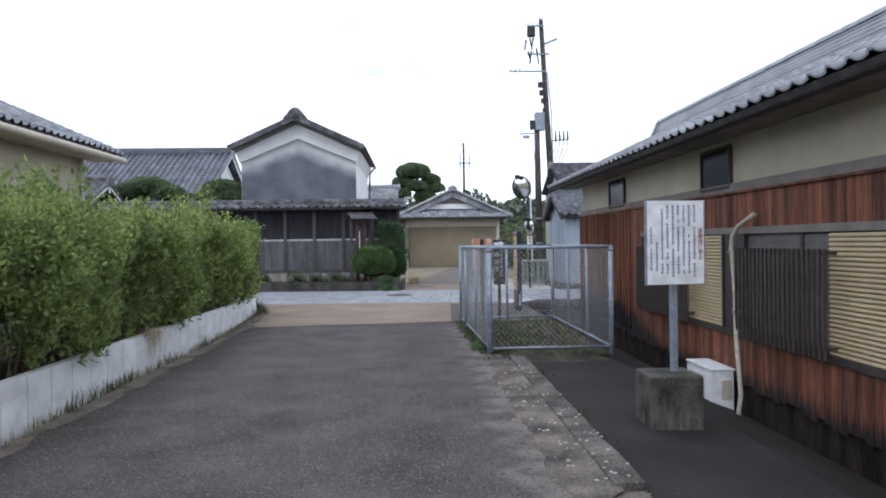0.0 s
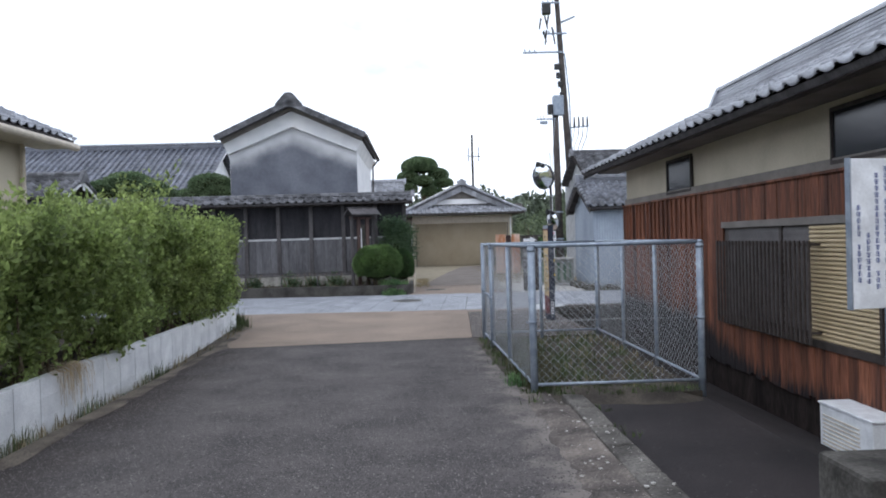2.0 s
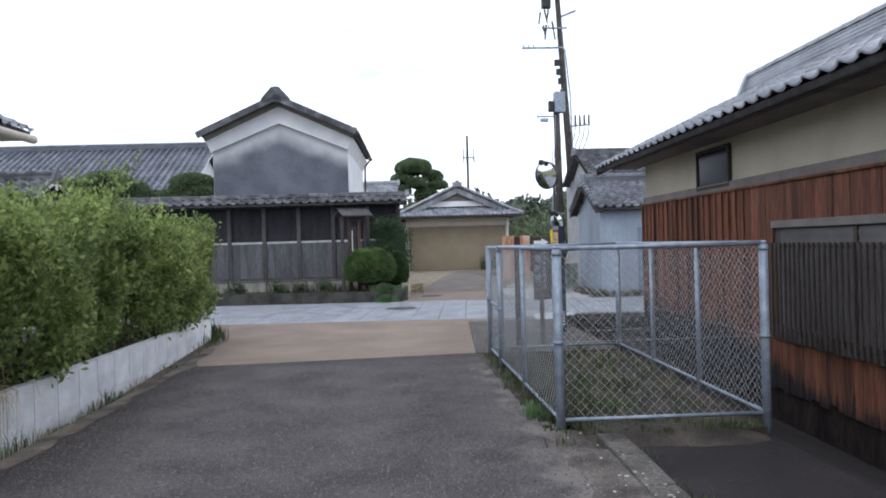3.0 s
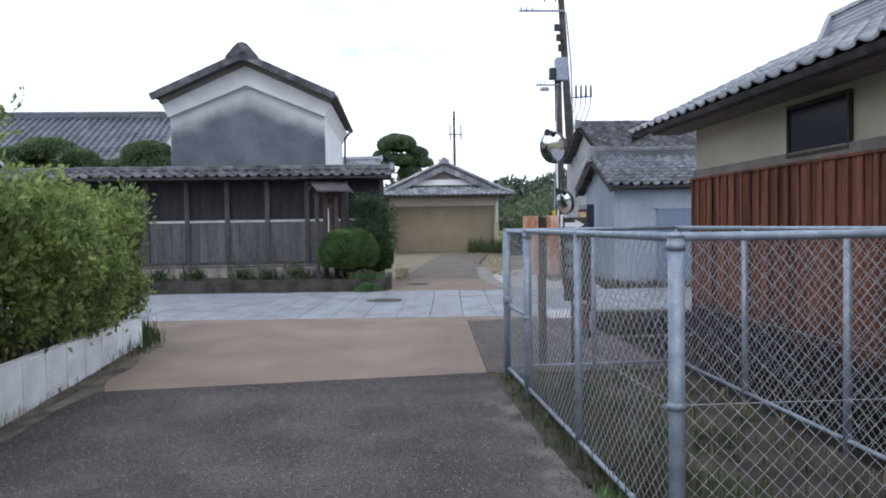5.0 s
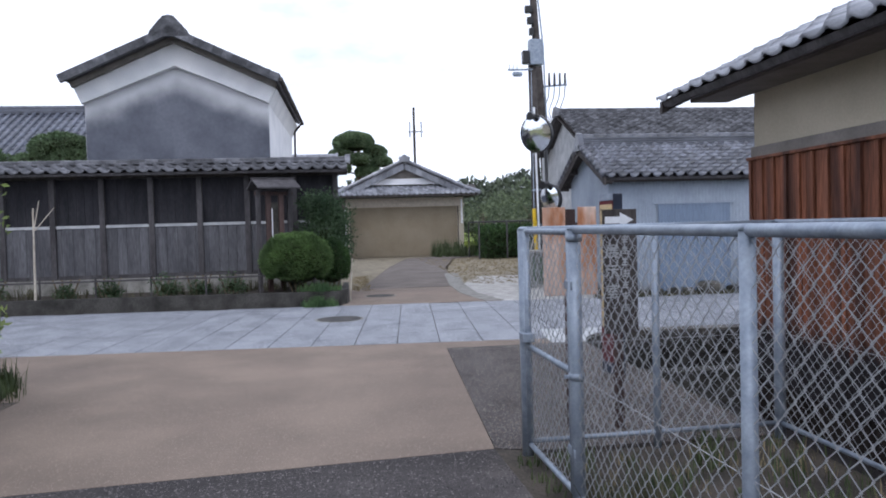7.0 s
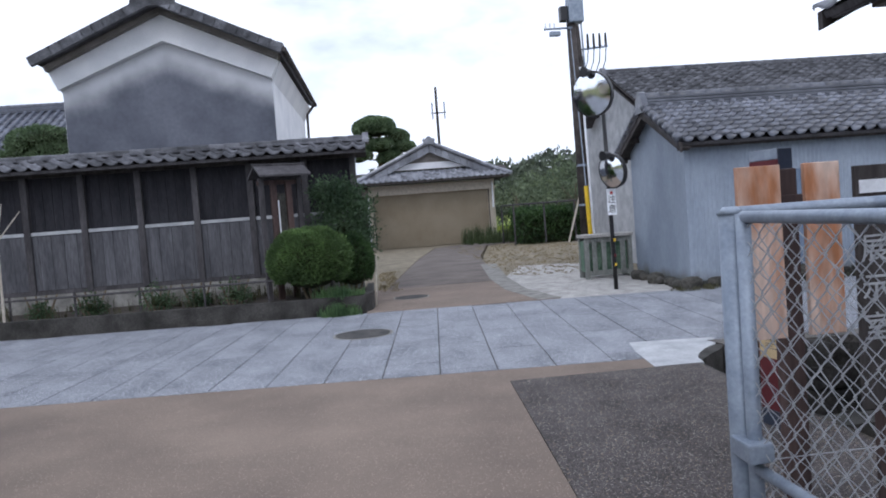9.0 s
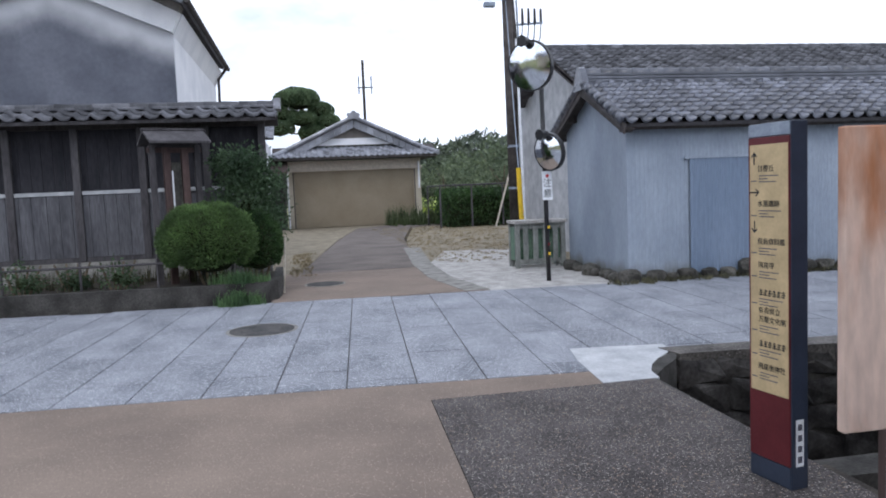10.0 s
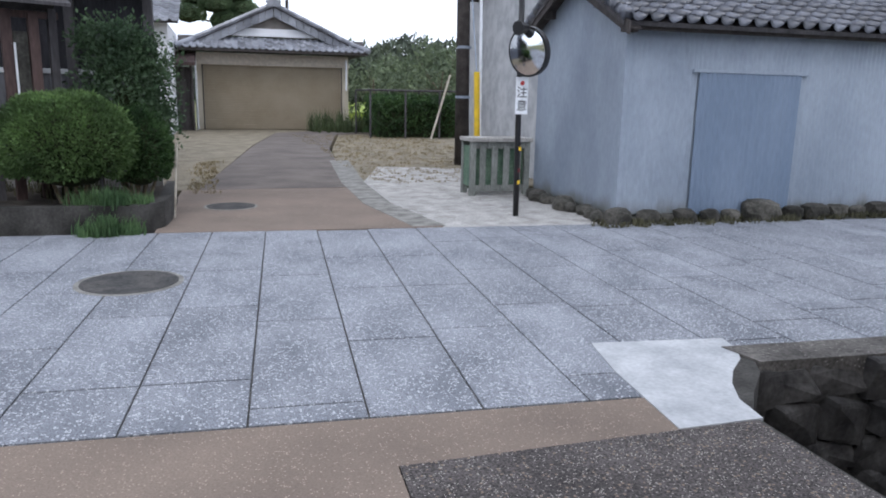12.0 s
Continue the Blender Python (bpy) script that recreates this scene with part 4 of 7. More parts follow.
# ---- garage at the end of the driveway ----
def garage():
    X0, X1, Y = 0.70, 6.42, 48.4
    g = thing("garage", (3.56, 52, 0), "wide garage with tan shutter and hipped tiled roof", "garage")
    part("wall", b1(X0 - 0.35, X0, Y, Y + 6, -0.2, 3.1), CREAM, g)
    part("wall", b1(X1, X1 + 0.35, Y, Y + 6, -0.2, 3.1), CREAM, g)
    part("wall", b1(X0 - 0.35, X1 + 0.35, Y + 5.8, Y + 6, -0.2, 3.1), CREAM, g)
    part("lintel", b1(X0 - 0.35, X1 + 0.35, Y - 0.04, Y + 0.3, 2.68, 3.15, 0.01), GUTTER, g, "pale beige lintel")
    part("lintel_band", b1(X0 - 0.4, X1 + 0.4, Y - 0.07, Y - 0.03, 2.66, 2.80, 0.01), GUTTER, g)
    d = part("shutter_door", b1(X0, X1, Y + 0.10, Y + 0.14, -0.02, 2.68), GARAGEDOOR, g, "tan roller shutter")
    me = mesh_of("slat", b1(X0, X1, Y + 0.075, Y + 0.105, 0.004, 0.098, 0.012), GARAGEDOOR)
    for i in range(27):
        piece("slat", me, pose(0, 0, i * 0.099), d)
    for x in (X0 - 0.06, X1 + 0.02):
        part("door_frame", b1(x, x + 0.05, Y - 0.02, Y + 0.1, 0, 2.68), DARKWOOD, g)
    for x, z0 in ((X0 - 0.30, 0.0), (X1 + 0.24, 1.7)):
        part("downpipe", t1((x, Y - 0.09, z0), (x, Y - 0.09, 3.0), 0.045), WHITEPAINT, g, "white downpipe")
    XC = (X0 + X1) / 2 + 0.05
    # front pent roof and the two slopes that make the gable
    ex0, ex1, ez, ey = XC - 3.95, XC + 3.95, 3.28, Y - 0.9
    s = Vector((0, 1.5, 0.72)).normalized()
    tile_roof(g, (ex0, ey, ez), (1, 0, 0), ex1 - ex0, s, 1.2, rows_apart=1,
              keep=lambda a, b: 0.12 * b < a < 1 - 0.12 * b)
    part("pent_deck", prism([(ey, ez - 0.02), (Y + 0.3, ez + 0.55), (Y + 0.3, ez - 0.1), (ey, ez - 0.1)], "x", ex0 + 0.1, ex1 - 0.1), DARKWOOD, g)
    for sx in (-1, 1):
        sl = Vector((-sx * 3.95, 0, 1.82)).normalized()
        e = XC + sx * 3.95
        if sx < 0:
            tile_roof(g, (e, Y + 6.6, ez), (0, -1, 0), 7.0, sl, 4.33, rows_apart=0)
        else:
            tile_roof(g, (e, Y - 0.4, ez), (0, 1, 0), 7.0, sl, 4.33, rows_apart=0)
        # verge rolls
        n = 15
        for i in range(n):
            t = i / (n - 1)
            p = Vector((e + (XC - e) * t, Y - 0.38, ez + 0.06 + 1.82 * t))
            q = p + Vector(((XC - e) / n * 1.1, 0, 1.82 / n * 1.1))
            part("verge_roll", t1(p, q, 0.10, 0.085, 8), TILE, g)
        # broad verge tiles below the rolls
        for i in range(13):
            a, b = i / 13, (i + 0.94) / 13
            lo_z = lambda t: max(ez + 0.10, ez + 1.78 * t - 0.12 - 0.28 * min(1.0, t * 3))
            pa, pb = e + (XC - e) * a, e + (XC - e) * b
            part("verge_tile", prism([(pa, lo_z(a) - 0.01 * (i % 2)), (pb, lo_z(b) - 0.01 * (i % 2)), (pb, ez + 1.82 * b + 0.04), (pa, ez + 1.82 * a + 0.04)], "y", Y - 0.34 - 0.012 * (i % 2), Y - 0.22), TILE, g)
        bm = bmesh.new()
        tube(bm, (e, ey, ez + 0.06), (XC + sx * 2.7, Y + 0.0, ez + 0.60), 0.11, 0.10, 8)
        part("hip_roll", bm, TILE, g)
    part("gable_board", prism([(XC - 2.6, ez + 0.56), (XC + 2.6, ez + 0.56), (XC, ez + 1.62)], "y", Y - 0.02, Y + 0.1), BAND, g)
    part("gable_panel", prism([(XC - 1.75, ez + 0.58), (XC + 1.75, ez + 0.58), (XC + 1.1, ez + 0.90), (XC - 1.1, ez + 0.90)], "y", Y - 0.08, Y - 0.018), WHITE, g, "white plaster gable panel")
    ridge(g, (XC, Y - 0.45, ez + 1.84), (XC, Y + 6.4, ez + 1.84), 3, 0.36)


garage()


# ---- corrugated shed ----
def corrugated(bm, p, u, length, z0, z1, nrm, pitch=0.076, depth=0.006):
    """A sheet with sine ribs: p its foot corner, u along, nrm outwards."""
    p, u, nrm = Vector(p), Vector(u).normalized(), Vector(nrm)
    n = max(4, int(length / pitch * 4))
    lo, hi = [], []
    for i in range(n + 1):
        q = p + u * (length * i / n) + nrm * (depth * math.sin(i * math.pi / 2))
        lo.append(bm.verts.new((q.x, q.y, z0))), hi.append(bm.verts.new((q.x, q.y, z1)))
    for i in range(n):
        bm.faces.new((lo[i], lo[i + 1], hi[i + 1], hi[i]))
    return bm


def shed():
    X0, X1, Y0, Y1 = 6.18, 19.0, 23.97, 26.62
    s = thing("shed", (12, 26, 0.1), "pale blue corrugated steel shed with grey tiled roof", "shed")
    part("wall", b1(X0 + 0.03, X1, Y0 + 0.03, Y1, -0.2, 2.50), METALBLUE, s)
    part("steel_sheet", corrugated(bmesh.new(), (X0 + 0.02, Y0, 0), (1, 0, 0), 1.08, 0.08, 2.58, (0, -1, 0)), METALBLUE, s, "pale blue corrugated sheet")
    part("steel_sheet", corrugated(bmesh.new(), (8.84, Y0, 0), (1, 0, 0), 10.1, 0.08, 2.58, (0, -1, 0)), METALBLUE, s)
    part("lintel_sheet", corrugated(bmesh.new(), (7.10, Y0, 0), (1, 0, 0), 1.74, 1.90, 2.58, (0, -1, 0)), METALBLUE, s)
    part("side_sheet", b1(X0, X0 + 0.028, Y0 + 0.03, Y1, 0.08, 2.56), METALBLUE, s, "flat pale blue side sheet")
    d = part("sliding_door", corrugated(bmesh.new(), (7.24, Y0 - 0.035, 0), (1, 0, 0), 1.6, 0.06, 1.90, (0, -1, 0)), METALDOOR, s, "faded blue corrugated sliding door")
    part("door_rail", b1(7.15, 8.95, Y0 - 0.05, Y0 - 0.012, 1.90, 1.94, 0.004), METALBLUE, d)
    part("corner_strip", b1(X0 - 0.012, X0 + 0.05, Y0 - 0.014, Y0 + 0.045, 0.08, 2.56, 0.006), METALBLUE, s)
    YF, YB, YR, ZE, ZR = 23.66, 26.94, 25.30, 2.47, 3.28
    sl = Vector((0, YR - YF, ZR - ZE)).normalized()
    L = math.hypot(YR - YF, ZR - ZE)
    tile_roof(s, (5.95, YF, ZE), (1, 0, 0), 13.25, sl, L, w=0.245, c=0.205, rows_apart=4, cap=230, roll=1.35, lip=0.042, material=TILESHED)
    tile_roof(s, (19.2, YB, ZE), (-1, 0, 0), 13.25, (0, -sl.y, sl.z), L, rows_apart=0, material=TILESHED)
    ridge(s, (6.02, YR, ZR - 0.02), (19.1, YR, ZR - 0.02), 4, 0.28, TILESHED)
    part("gable_wall", prism([(Y0 + 0.03, 2.56), (Y1, 2.56), (YR, ZR - 0.1)], "x", X0, X0 + 0.05), METALBLUE, s)
    for y in (YF - 0.06, YB + 0.06):
        part("bargeboard", prism([(y, ZE - 0.17), (y, ZE - 0.02), (YR, ZR - 0.03), (YR, ZR - 0.20)], "x", 5.965, 6.0), DARKWOOD, s)
    for y in (YF + 0.12, 24.5, YR, 26.1, YB - 0.12):
        z = ZE + (ZR - ZE) * (1 - abs(y - YR) / 1.64) - 0.19
        part("purlin", b1(6.0, X0, y - 0.05, y + 0.05, z, z + 0.10), DARKWOOD, s)
    for y in (YF, YB):
        part("soffit", prism([(y, ZE - 0.105), (y, ZE - 0.08), (YR, ZR - 0.08), (YR, ZR - 0.105)], "x", 6.0, X0 - 0.002), DARKWOOD, s)
    # verge tiles along the gable
    for i in range(8):
        t = i / 8
        for y in (YF, YB):
            p = Vector((5.99, y + (YR - y) * t, ZE + (ZR - ZE) * t + 0.055))
            part("verge_roll", t1(p, p + Vector((0, (YR - y) / 7.6, (ZR - ZE) / 7.6)), 0.085, 0.070, 10), TILESHED, s, smooth=True)
    part("eave_board", b1(6.03, 19, YF + 0.10, YF + 0.14, ZE - 0.10, ZE - 0.03), DARKWOOD, s)
    # mossy stones along the foot
    rng = random.Random(6)
    x = 5.9
    while x < 18:
        w = 0.60 if 7.75 < x < 8.05 else rng.uniform(0.20, 0.50)
        r = w / 2
        bm = bmesh.new()
        bmesh.ops.create_icosphere(bm, subdivisions=2, radius=1)
        for v in bm.verts:
            v.co *= 1 + 0.34 * noise.noise(v.co * 1.1 + Vector((x * 3, 0, 0))) + 0.12 * noise.noise(v.co * 3.1 + Vector((x, 5, 0)))
            v.co = Vector((max(-0.86, min(0.86, v.co.x)) * r, max(-0.8, min(0.8, v.co.y)) * r * 0.8, max(-0.8, min(0.72, v.co.z)) * r * 0.78))
            v.co += Vector((x + r, 23.80, 0.03 + r * 0.18))
        solid("foundation_stone", bm, STONE, "rough mossy field stone at the shed's foot", "stone", group="stones along the shed")
        x += w * rng.uniform(0.86, 1.2)
    y = 24.0
    while y < 26.4:
        r = rng.uniform(0.09, 0.20)
        bm = bmesh.new()
        bmesh.ops.create_icosphere(bm, subdivisions=2, radius=1)
        for v in bm.verts:
            v.co *= 1 + 0.25 * noise.noise(v.co * 1.3 + Vector((y * 3, 1, 0)))
            v.co = Vector((v.co.x * r * 0.9 + 6.0 + 0.05 * math.sin(y * 7), v.co.y * r + y, v.co.z * r * 0.7 + 0.05))
        solid("foundation_stone", bm, STONE, "rough mossy field stone at the shed's foot", "stone", group="stones along the shed")
        y += r * 2.1


shed()


def rear_house():
    h = thing("rear_house", (12, 31.5, 0), "white-walled house with dark tiled roof behind the shed", "house")
    part("wall", b1(7.15, 20, 28.45, 33.0, -0.2, 3.9), CEMENT, h, "pale grey cement wall")
    s = Vector((0, 2.2, 1.05)).normalized()
    tile_roof(h, (6.88, 28.0, 3.75), (1, 0, 0), 14, s, 2.44, rows_apart=0, material=TILEDARK)
    tile_roof(h, (20.88, 32.4, 3.75), (-1, 0, 0), 14, (0, -s.y, s.z), 2.44, rows_apart=0, material=TILEDARK)
    ridge(h, (6.9, 30.2, 4.74), (20.8, 30.2, 4.74), 2, 0.3, TILEDARK)
    part("gable_wall", prism([(28.45, 3.7), (32.0, 3.7), (30.2, 4.72)], "x", 7.15, 7.3), CEMENT, h)
    part("bargeboard", prism([(27.95, 3.6), (27.95, 3.76), (30.2, 4.81), (30.2, 4.65)], "x", 6.88, 6.93), DARKWOOD, h)


rear_house()


def left_house():
    h = thing("cream_house", (-9, 8, 0), "cream plastered house with tiled eave and pale gutter", "house")
    part("wall", b1(-12, -6.5, -5, 16.3, -0.2, 3.9), CREAM, h)
    s = Vector((3.3, 0, 1.45)).normalized()
    tile_roof(h, (-5.85, -5.5, 3.80), (0, 1, 0), 22.55, (-s.x, 0, s.z), 3.6, rows_apart=1)
    tile_roof(h, (-12.5, 17.05, 3.80), (0, -1, 0), 22.55, (s.x, 0, s.z), 3.6, rows_apart=0)
    part("soffit", b1(-6.5, -5.9, -5.5, 16.95, 3.62, 3.70), GUTTER, h)
    part("gutter", t1((-5.83, -5.5, 3.70), (-5.83, 17.1, 3.66), 0.075), GUTTER, h, "cream round gutter")
    part("downpipe", t1((-6.42, 16.2, 0), (-6.42, 16.2, 3.62), 0.045), GUTTER, h)
    ridge(h, (-9.15, -5.5, 5.24), (-9.15, 17.0, 5.24), 3, 0.3)
    part("gable_wall", prism([(-12, 3.9), (-6.5, 3.9), (-9.15, 5.2)], "y", 16.1, 16.3), CREAM, h)


left_house()


def small_gate_house():
    """A low roof along the wall, its white-trimmed gable turned to the lane."""
    h = thing("gate_roof", (-12.5, 27.7, 0), "small tiled gate roof with white gable trim", "outbuilding")
    XE, YR, ZE, ZR = -10.6, 27.75, 3.36, 4.02
    part("wall", b1(-15.4, XE - 0.5, 26.95, 28.55, -0.2, 3.4), DARKWOOD, h)
    for y in (26.35, 29.15):
        s = Vector((0, YR - y, ZR - ZE)).normalized()
        L = math.hypot(YR - y, ZR - ZE)
        if y < YR:
            tile_roof(h, (-16, y, ZE), (1, 0, 0), XE + 16, s, L, rows_apart=0, material=TILEDARK)
        else:
            tile_roof(h, (XE, y, ZE), (-1, 0, 0), XE + 16, s, L, rows_apart=0, material=TILEDARK)
        part("bargeboard", prism([(YR, ZR - 0.14), (YR, ZR - 0.03), (y, ZE - 0.03), (y, ZE - 0.14)], "x", XE - 0.03, XE + 0.02), WHITE, h, "white trim")
        for k in range(6):
            p = Vector((XE - 0.02, y + (YR - y) * k / 6, ZE + (ZR - ZE) * k / 6 + 0.06))
            part("verge_roll", t1(p, p + Vector((0, (YR - y) / 5.6, (ZR - ZE) / 5.6)), 0.085, 0.07, 8), TILEDARK, h, smooth=True)
    part("gable_wall", prism([(26.95, 3.38), (28.55, 3.38), (YR, 3.85)], "x", XE - 0.6, XE - 0.5), DARKWOOD, h)
    part("gable_pendant", b1(XE + 0.021, XE + 0.04, YR - 0.09, YR + 0.09, ZR - 0.36, ZR - 0.10, 0.01), WHITE, h)
    ridge(h, (-16, YR, ZR), (XE, YR, ZR), 4, 0.30, TILEDARK, big=1.2)


small_gate_house()


# ---- chain-link fence ----
FZ = 1.52


def fence_panel(parent, a, b, z0=0.07, z1=None, pitch=0.042, r=0.0023):
    """Zigzag wires between two posts, each hooked into the next."""
    z1 = z1 or FZ - 0.02
    a, b = Vector((*a, 0)), Vector((*b, 0))
    d = b - a
    L, u = d.length, d.normalized()
    nrm = Vector((-u.y, u.x, 0))
    cols = max(2, round(L / pitch))
    pitch = L / cols
    rows = max(2, round((z1 - z0) / pitch))
    dz = (z1 - z0) / rows
    vs, fs = [], []
    for c in range(cols):
        for k in range(rows + 1):
            # the wire swings half a mesh to either side, a touch past it, and bends out of the plane at the hook
            side = ((k + c) % 2) * 1.0
            p = a + u * (pitch * (c + 0.5 + (side - 0.5) * 1.03)) + Vector((0, 0, z0 + dz * k)) + nrm * (0.003 if (k + c) % 2 else -0.003)
            n = len(vs)
            for q in range(4):
                ang = q * math.pi / 2 + 0.78
                vs.append(p + nrm * (math.cos(ang) * r) + (u + Vector((0, 0, 0.3))) * (math.sin(ang) * r))
            if k:
                for q in range(4):
                    t = (q + 1) % 4
                    fs.append((n - 4 + q, n - 4 + t, n + t, n + q))
    return part("wire_netting", fast_mesh("wire_netting", np.array([tuple(v) for v in vs]), np.array(fs), WIRE), WIRE, parent, "galvanised diamond wire netting")


def chain_fence():
    A, B, C, Bk = (2.14, 9.755), (3.89, 9.755), (2.00, 14.03), (3.86, 14.09)
    f = thing("chain_link_fence", (3, 12, 0), "galvanised chain-link fence around a small plot", "fence")
    def post(p, r=0.030, top=FZ):
        bm = t1((*p, -0.2), (*p, top), r, sides=14)
        po = part("post", bm, GALV, f, smooth=True)
        part("cap", t1((*p, top), (*p, top + 0.022), r * 1.12, r * 0.55, 14), GALV, po, smooth=True)
        return po
    def rail(p, q, z, r=0.021):
        part("rail", t1((*p, z), (*q, z), r, sides=12), GALV, f, smooth=True)
    def mid(p, q, t):
        return (p[0] + (q[0] - p[0]) * t, p[1] + (q[1] - p[1]) * t)
    for p in (A, B, C, Bk):
        post(p, 0.038)
    G = mid(A, C, 0.76)
    for p in (mid(A, C, 0.379), mid(B, Bk, 0.33), mid(B, Bk, 0.66), mid(C, Bk, 0.5)):
        post(p, 0.026)
    post(G, 0.036)
    for p, q in ((A, B), (A, G), (B, Bk), (C, Bk)):
        rail(p, q, FZ)
        rail(p, q, 0.09, 0.017)
        fence_panel(f, p, q)
    for p, q in ((A, B), (A, G), (B, Bk), (C, Bk)):
        part("tension_wire", t1((*p, 0.74), (*q, 0.74), 0.002, sides=6), WIRE, f)
    for p in (A, B, G):
        for z in (0.72, FZ - 0.06):
            part("clamp_band", t1((*p, z), (*p, z + 0.035), 0.043, sides=14), GALV, f, smooth=True)
        part("clamp_bolt", b1(p[0] - 0.07, p[0] - 0.035, p[1] - 0.008, p[1] + 0.008, 0.729, 0.747, 0.003), GALV, f)
    gate = thing("fence_gate", (*G, 0.05), "narrow chain-link gate with tubular steel frame", "gate")
    G2, C2 = mid(G, C, 0.07), mid(G, C, 0.93)
    for p in (G2, C2):
        part("gate_stile", t1((*p, 0.08), (*p, FZ), 0.022, sides=12), GALV, gate, smooth=True)
    for z in (0.09, 0.75, FZ - 0.01):
        part("gate_rail", t1((*G2, z), (*C2, z), 0.018, sides=12), GALV, gate, smooth=True)
    fence_panel(gate, G2, C2)
    part("latch", b1(C2[0] - 0.05, C2[0] + 0.03, C2[1] - 0.06, C2[1] + 0.06, 0.78, 0.84, 0.008), GALV, gate)
    for z in (0.3, 1.2):
        part("hinge", b1(G2[0] - 0.03, G2[0] + 0.03, G2[1] - 0.1, G2[1] + 0.02, z, z + 0.05, 0.006), GALV, gate)


chain_fence()


# ---- ditch ----
def ditch():
    solid("ditch_bed", s1([(3.6, 16.5), (22, 16.5), (22, 19.4), (3.6, 19.4)], -1.3, -1.1), YARD, "dark muddy bed of the ditch", "ditch", "structure")
    near = s1([(3.81, 16.69), (22, 16.69), (22, 16.45), (3.81, 16.45)], -1.2, -0.03)
    solid("wall_ditch_near", near, MOSSY, "concrete ditch wall below the house", "wall", "structure")
    solid("wall_ditch_side", s1([(3.6, 16.45), (3.82, 16.45), (3.84, 18.5), (4.05, 18.75), (4.3, 19.0), (4.42, 19.22), (3.6, 19.3)], -1.2, 0.0), MOSSY,
          "dark stone side wall of the ditch", "wall", "structure")
    w = solid("wall_ditch_far", s1([rd(2.5, 0.37), rd(22, 0.37), rd(22, 0.61), rd(2.5, 0.61)], -1.2, -0.02), MOSSY, "rough stone retaining wall of the ditch", "wall", "structure")
    rng = random.Random(4)
    me = []
    for k in range(5):
        bm = b1(-0.19, 0.19, -0.06, 0.06, -0.125, 0.125, 0.04)
        bmesh.ops.subdivide_edges(bm, edges=bm.edges[:], cuts=1, use_grid_fill=True)
        for v in bm.verts:
            v.co += Vector([0.075 * noise.noise(v.co * 5 + Vector((k * 5, j * 3, 0))) for j in range(3)])
        me.append(mesh_of("stone", bm, DARKSTONE))
    for row in range(4):
        x = 2.85 + rng.uniform(-0.1, 0.1)
        while x < 10:
            piece("stone", rng.choice(me), ROADT @ pose(x, 0.36 + rng.uniform(-0.02, 0.02), -0.17 - row * 0.26 + rng.uniform(-0.02, 0.02), rng.uniform(-6, 6), rng.uniform(-9, 9), rng.uniform(-6, 6)), w)
            x += rng.uniform(0.34, 0.42)
    solid("ditch_coping", s1([rd(2.98, 0.33), rd(22, 0.33), rd(22, 0.62), rd(2.9, 0.62)], -0.16, 0.012), KERB, "worn concrete edge along the ditch", "kerb", "structure")
    solid("cement_patch", s1([(3.38, 18.453), (3.86, 18.453), (3.90, 18.68), (4.01, 18.88), (4.15, 19.05), (4.32, 19.20), (4.42, 19.36), (4.46, 19.56), (3.56, 19.68), (3.46, 19.2)], -0.5, 0.007), CEMENT,
          "pale cement patch at the ditch's corner", "patch", "structure")


ditch()


# ---- kerb of the yard ----
def fence_bank():
    """Low earth bank under the front of the fence, running out at both ends."""
    r = random.Random(33)
    bm = bmesh.new()
    rows = []
    for k in range(29):
        x = 2.30 + 0.056 * k
        n = 0.06 * noise.noise(Vector((x * 3, 1, 0)))
        t = min(1.0, k / 5, (28 - k) / 7)
        g = -0.03 - 0.05 * (x - 2.3) / 1.6
        rows.append([bm.verts.new((x, y, g + (z + (r.uniform(-0.010, 0.012) if 0 < i < 3 else 0)) * t - 0.006 * (1 - t))) for i, (y, z) in enumerate(((9.30 + n + 0.2 * (1 - t), -0.02), (9.52 + n, 0.045), (9.66, 0.095), (9.82, 0.085), (9.98, -0.03)))])
    for a, b in zip(rows, rows[1:]):
        for i in range(4):
            bm.faces.new((a[i], a[i + 1], b[i + 1], b[i]))
    solid("fence_bank", bm, SOIL, "low bank of dark earth along the fence's foot", "soil", "structure", smooth=True)


fence_bank()


def yard_kerb():
    k = thing("kerb", (2.4, 6.6, 0), "worn concrete kerb along the lane", "kerb", kind="structure")
    rng = random.Random(2)
    y = 4.05
    while y < 9.1:
        ln = 0.6
        bm = b1(2.36, 2.57, y + 0.004, y + ln - 0.004, -0.25, 0.045, 0.02)
        for v in bm.verts:
            v.co += Vector((0.012 * noise.noise(v.co * 4), 0.004 * noise.noise(v.co * 7), 0.03 * noise.noise(v.co * 3 + Vector((3, 0, 0)))))
        part("kerb_stone", bm, KERB, k)
        y += ln


yard_kerb()


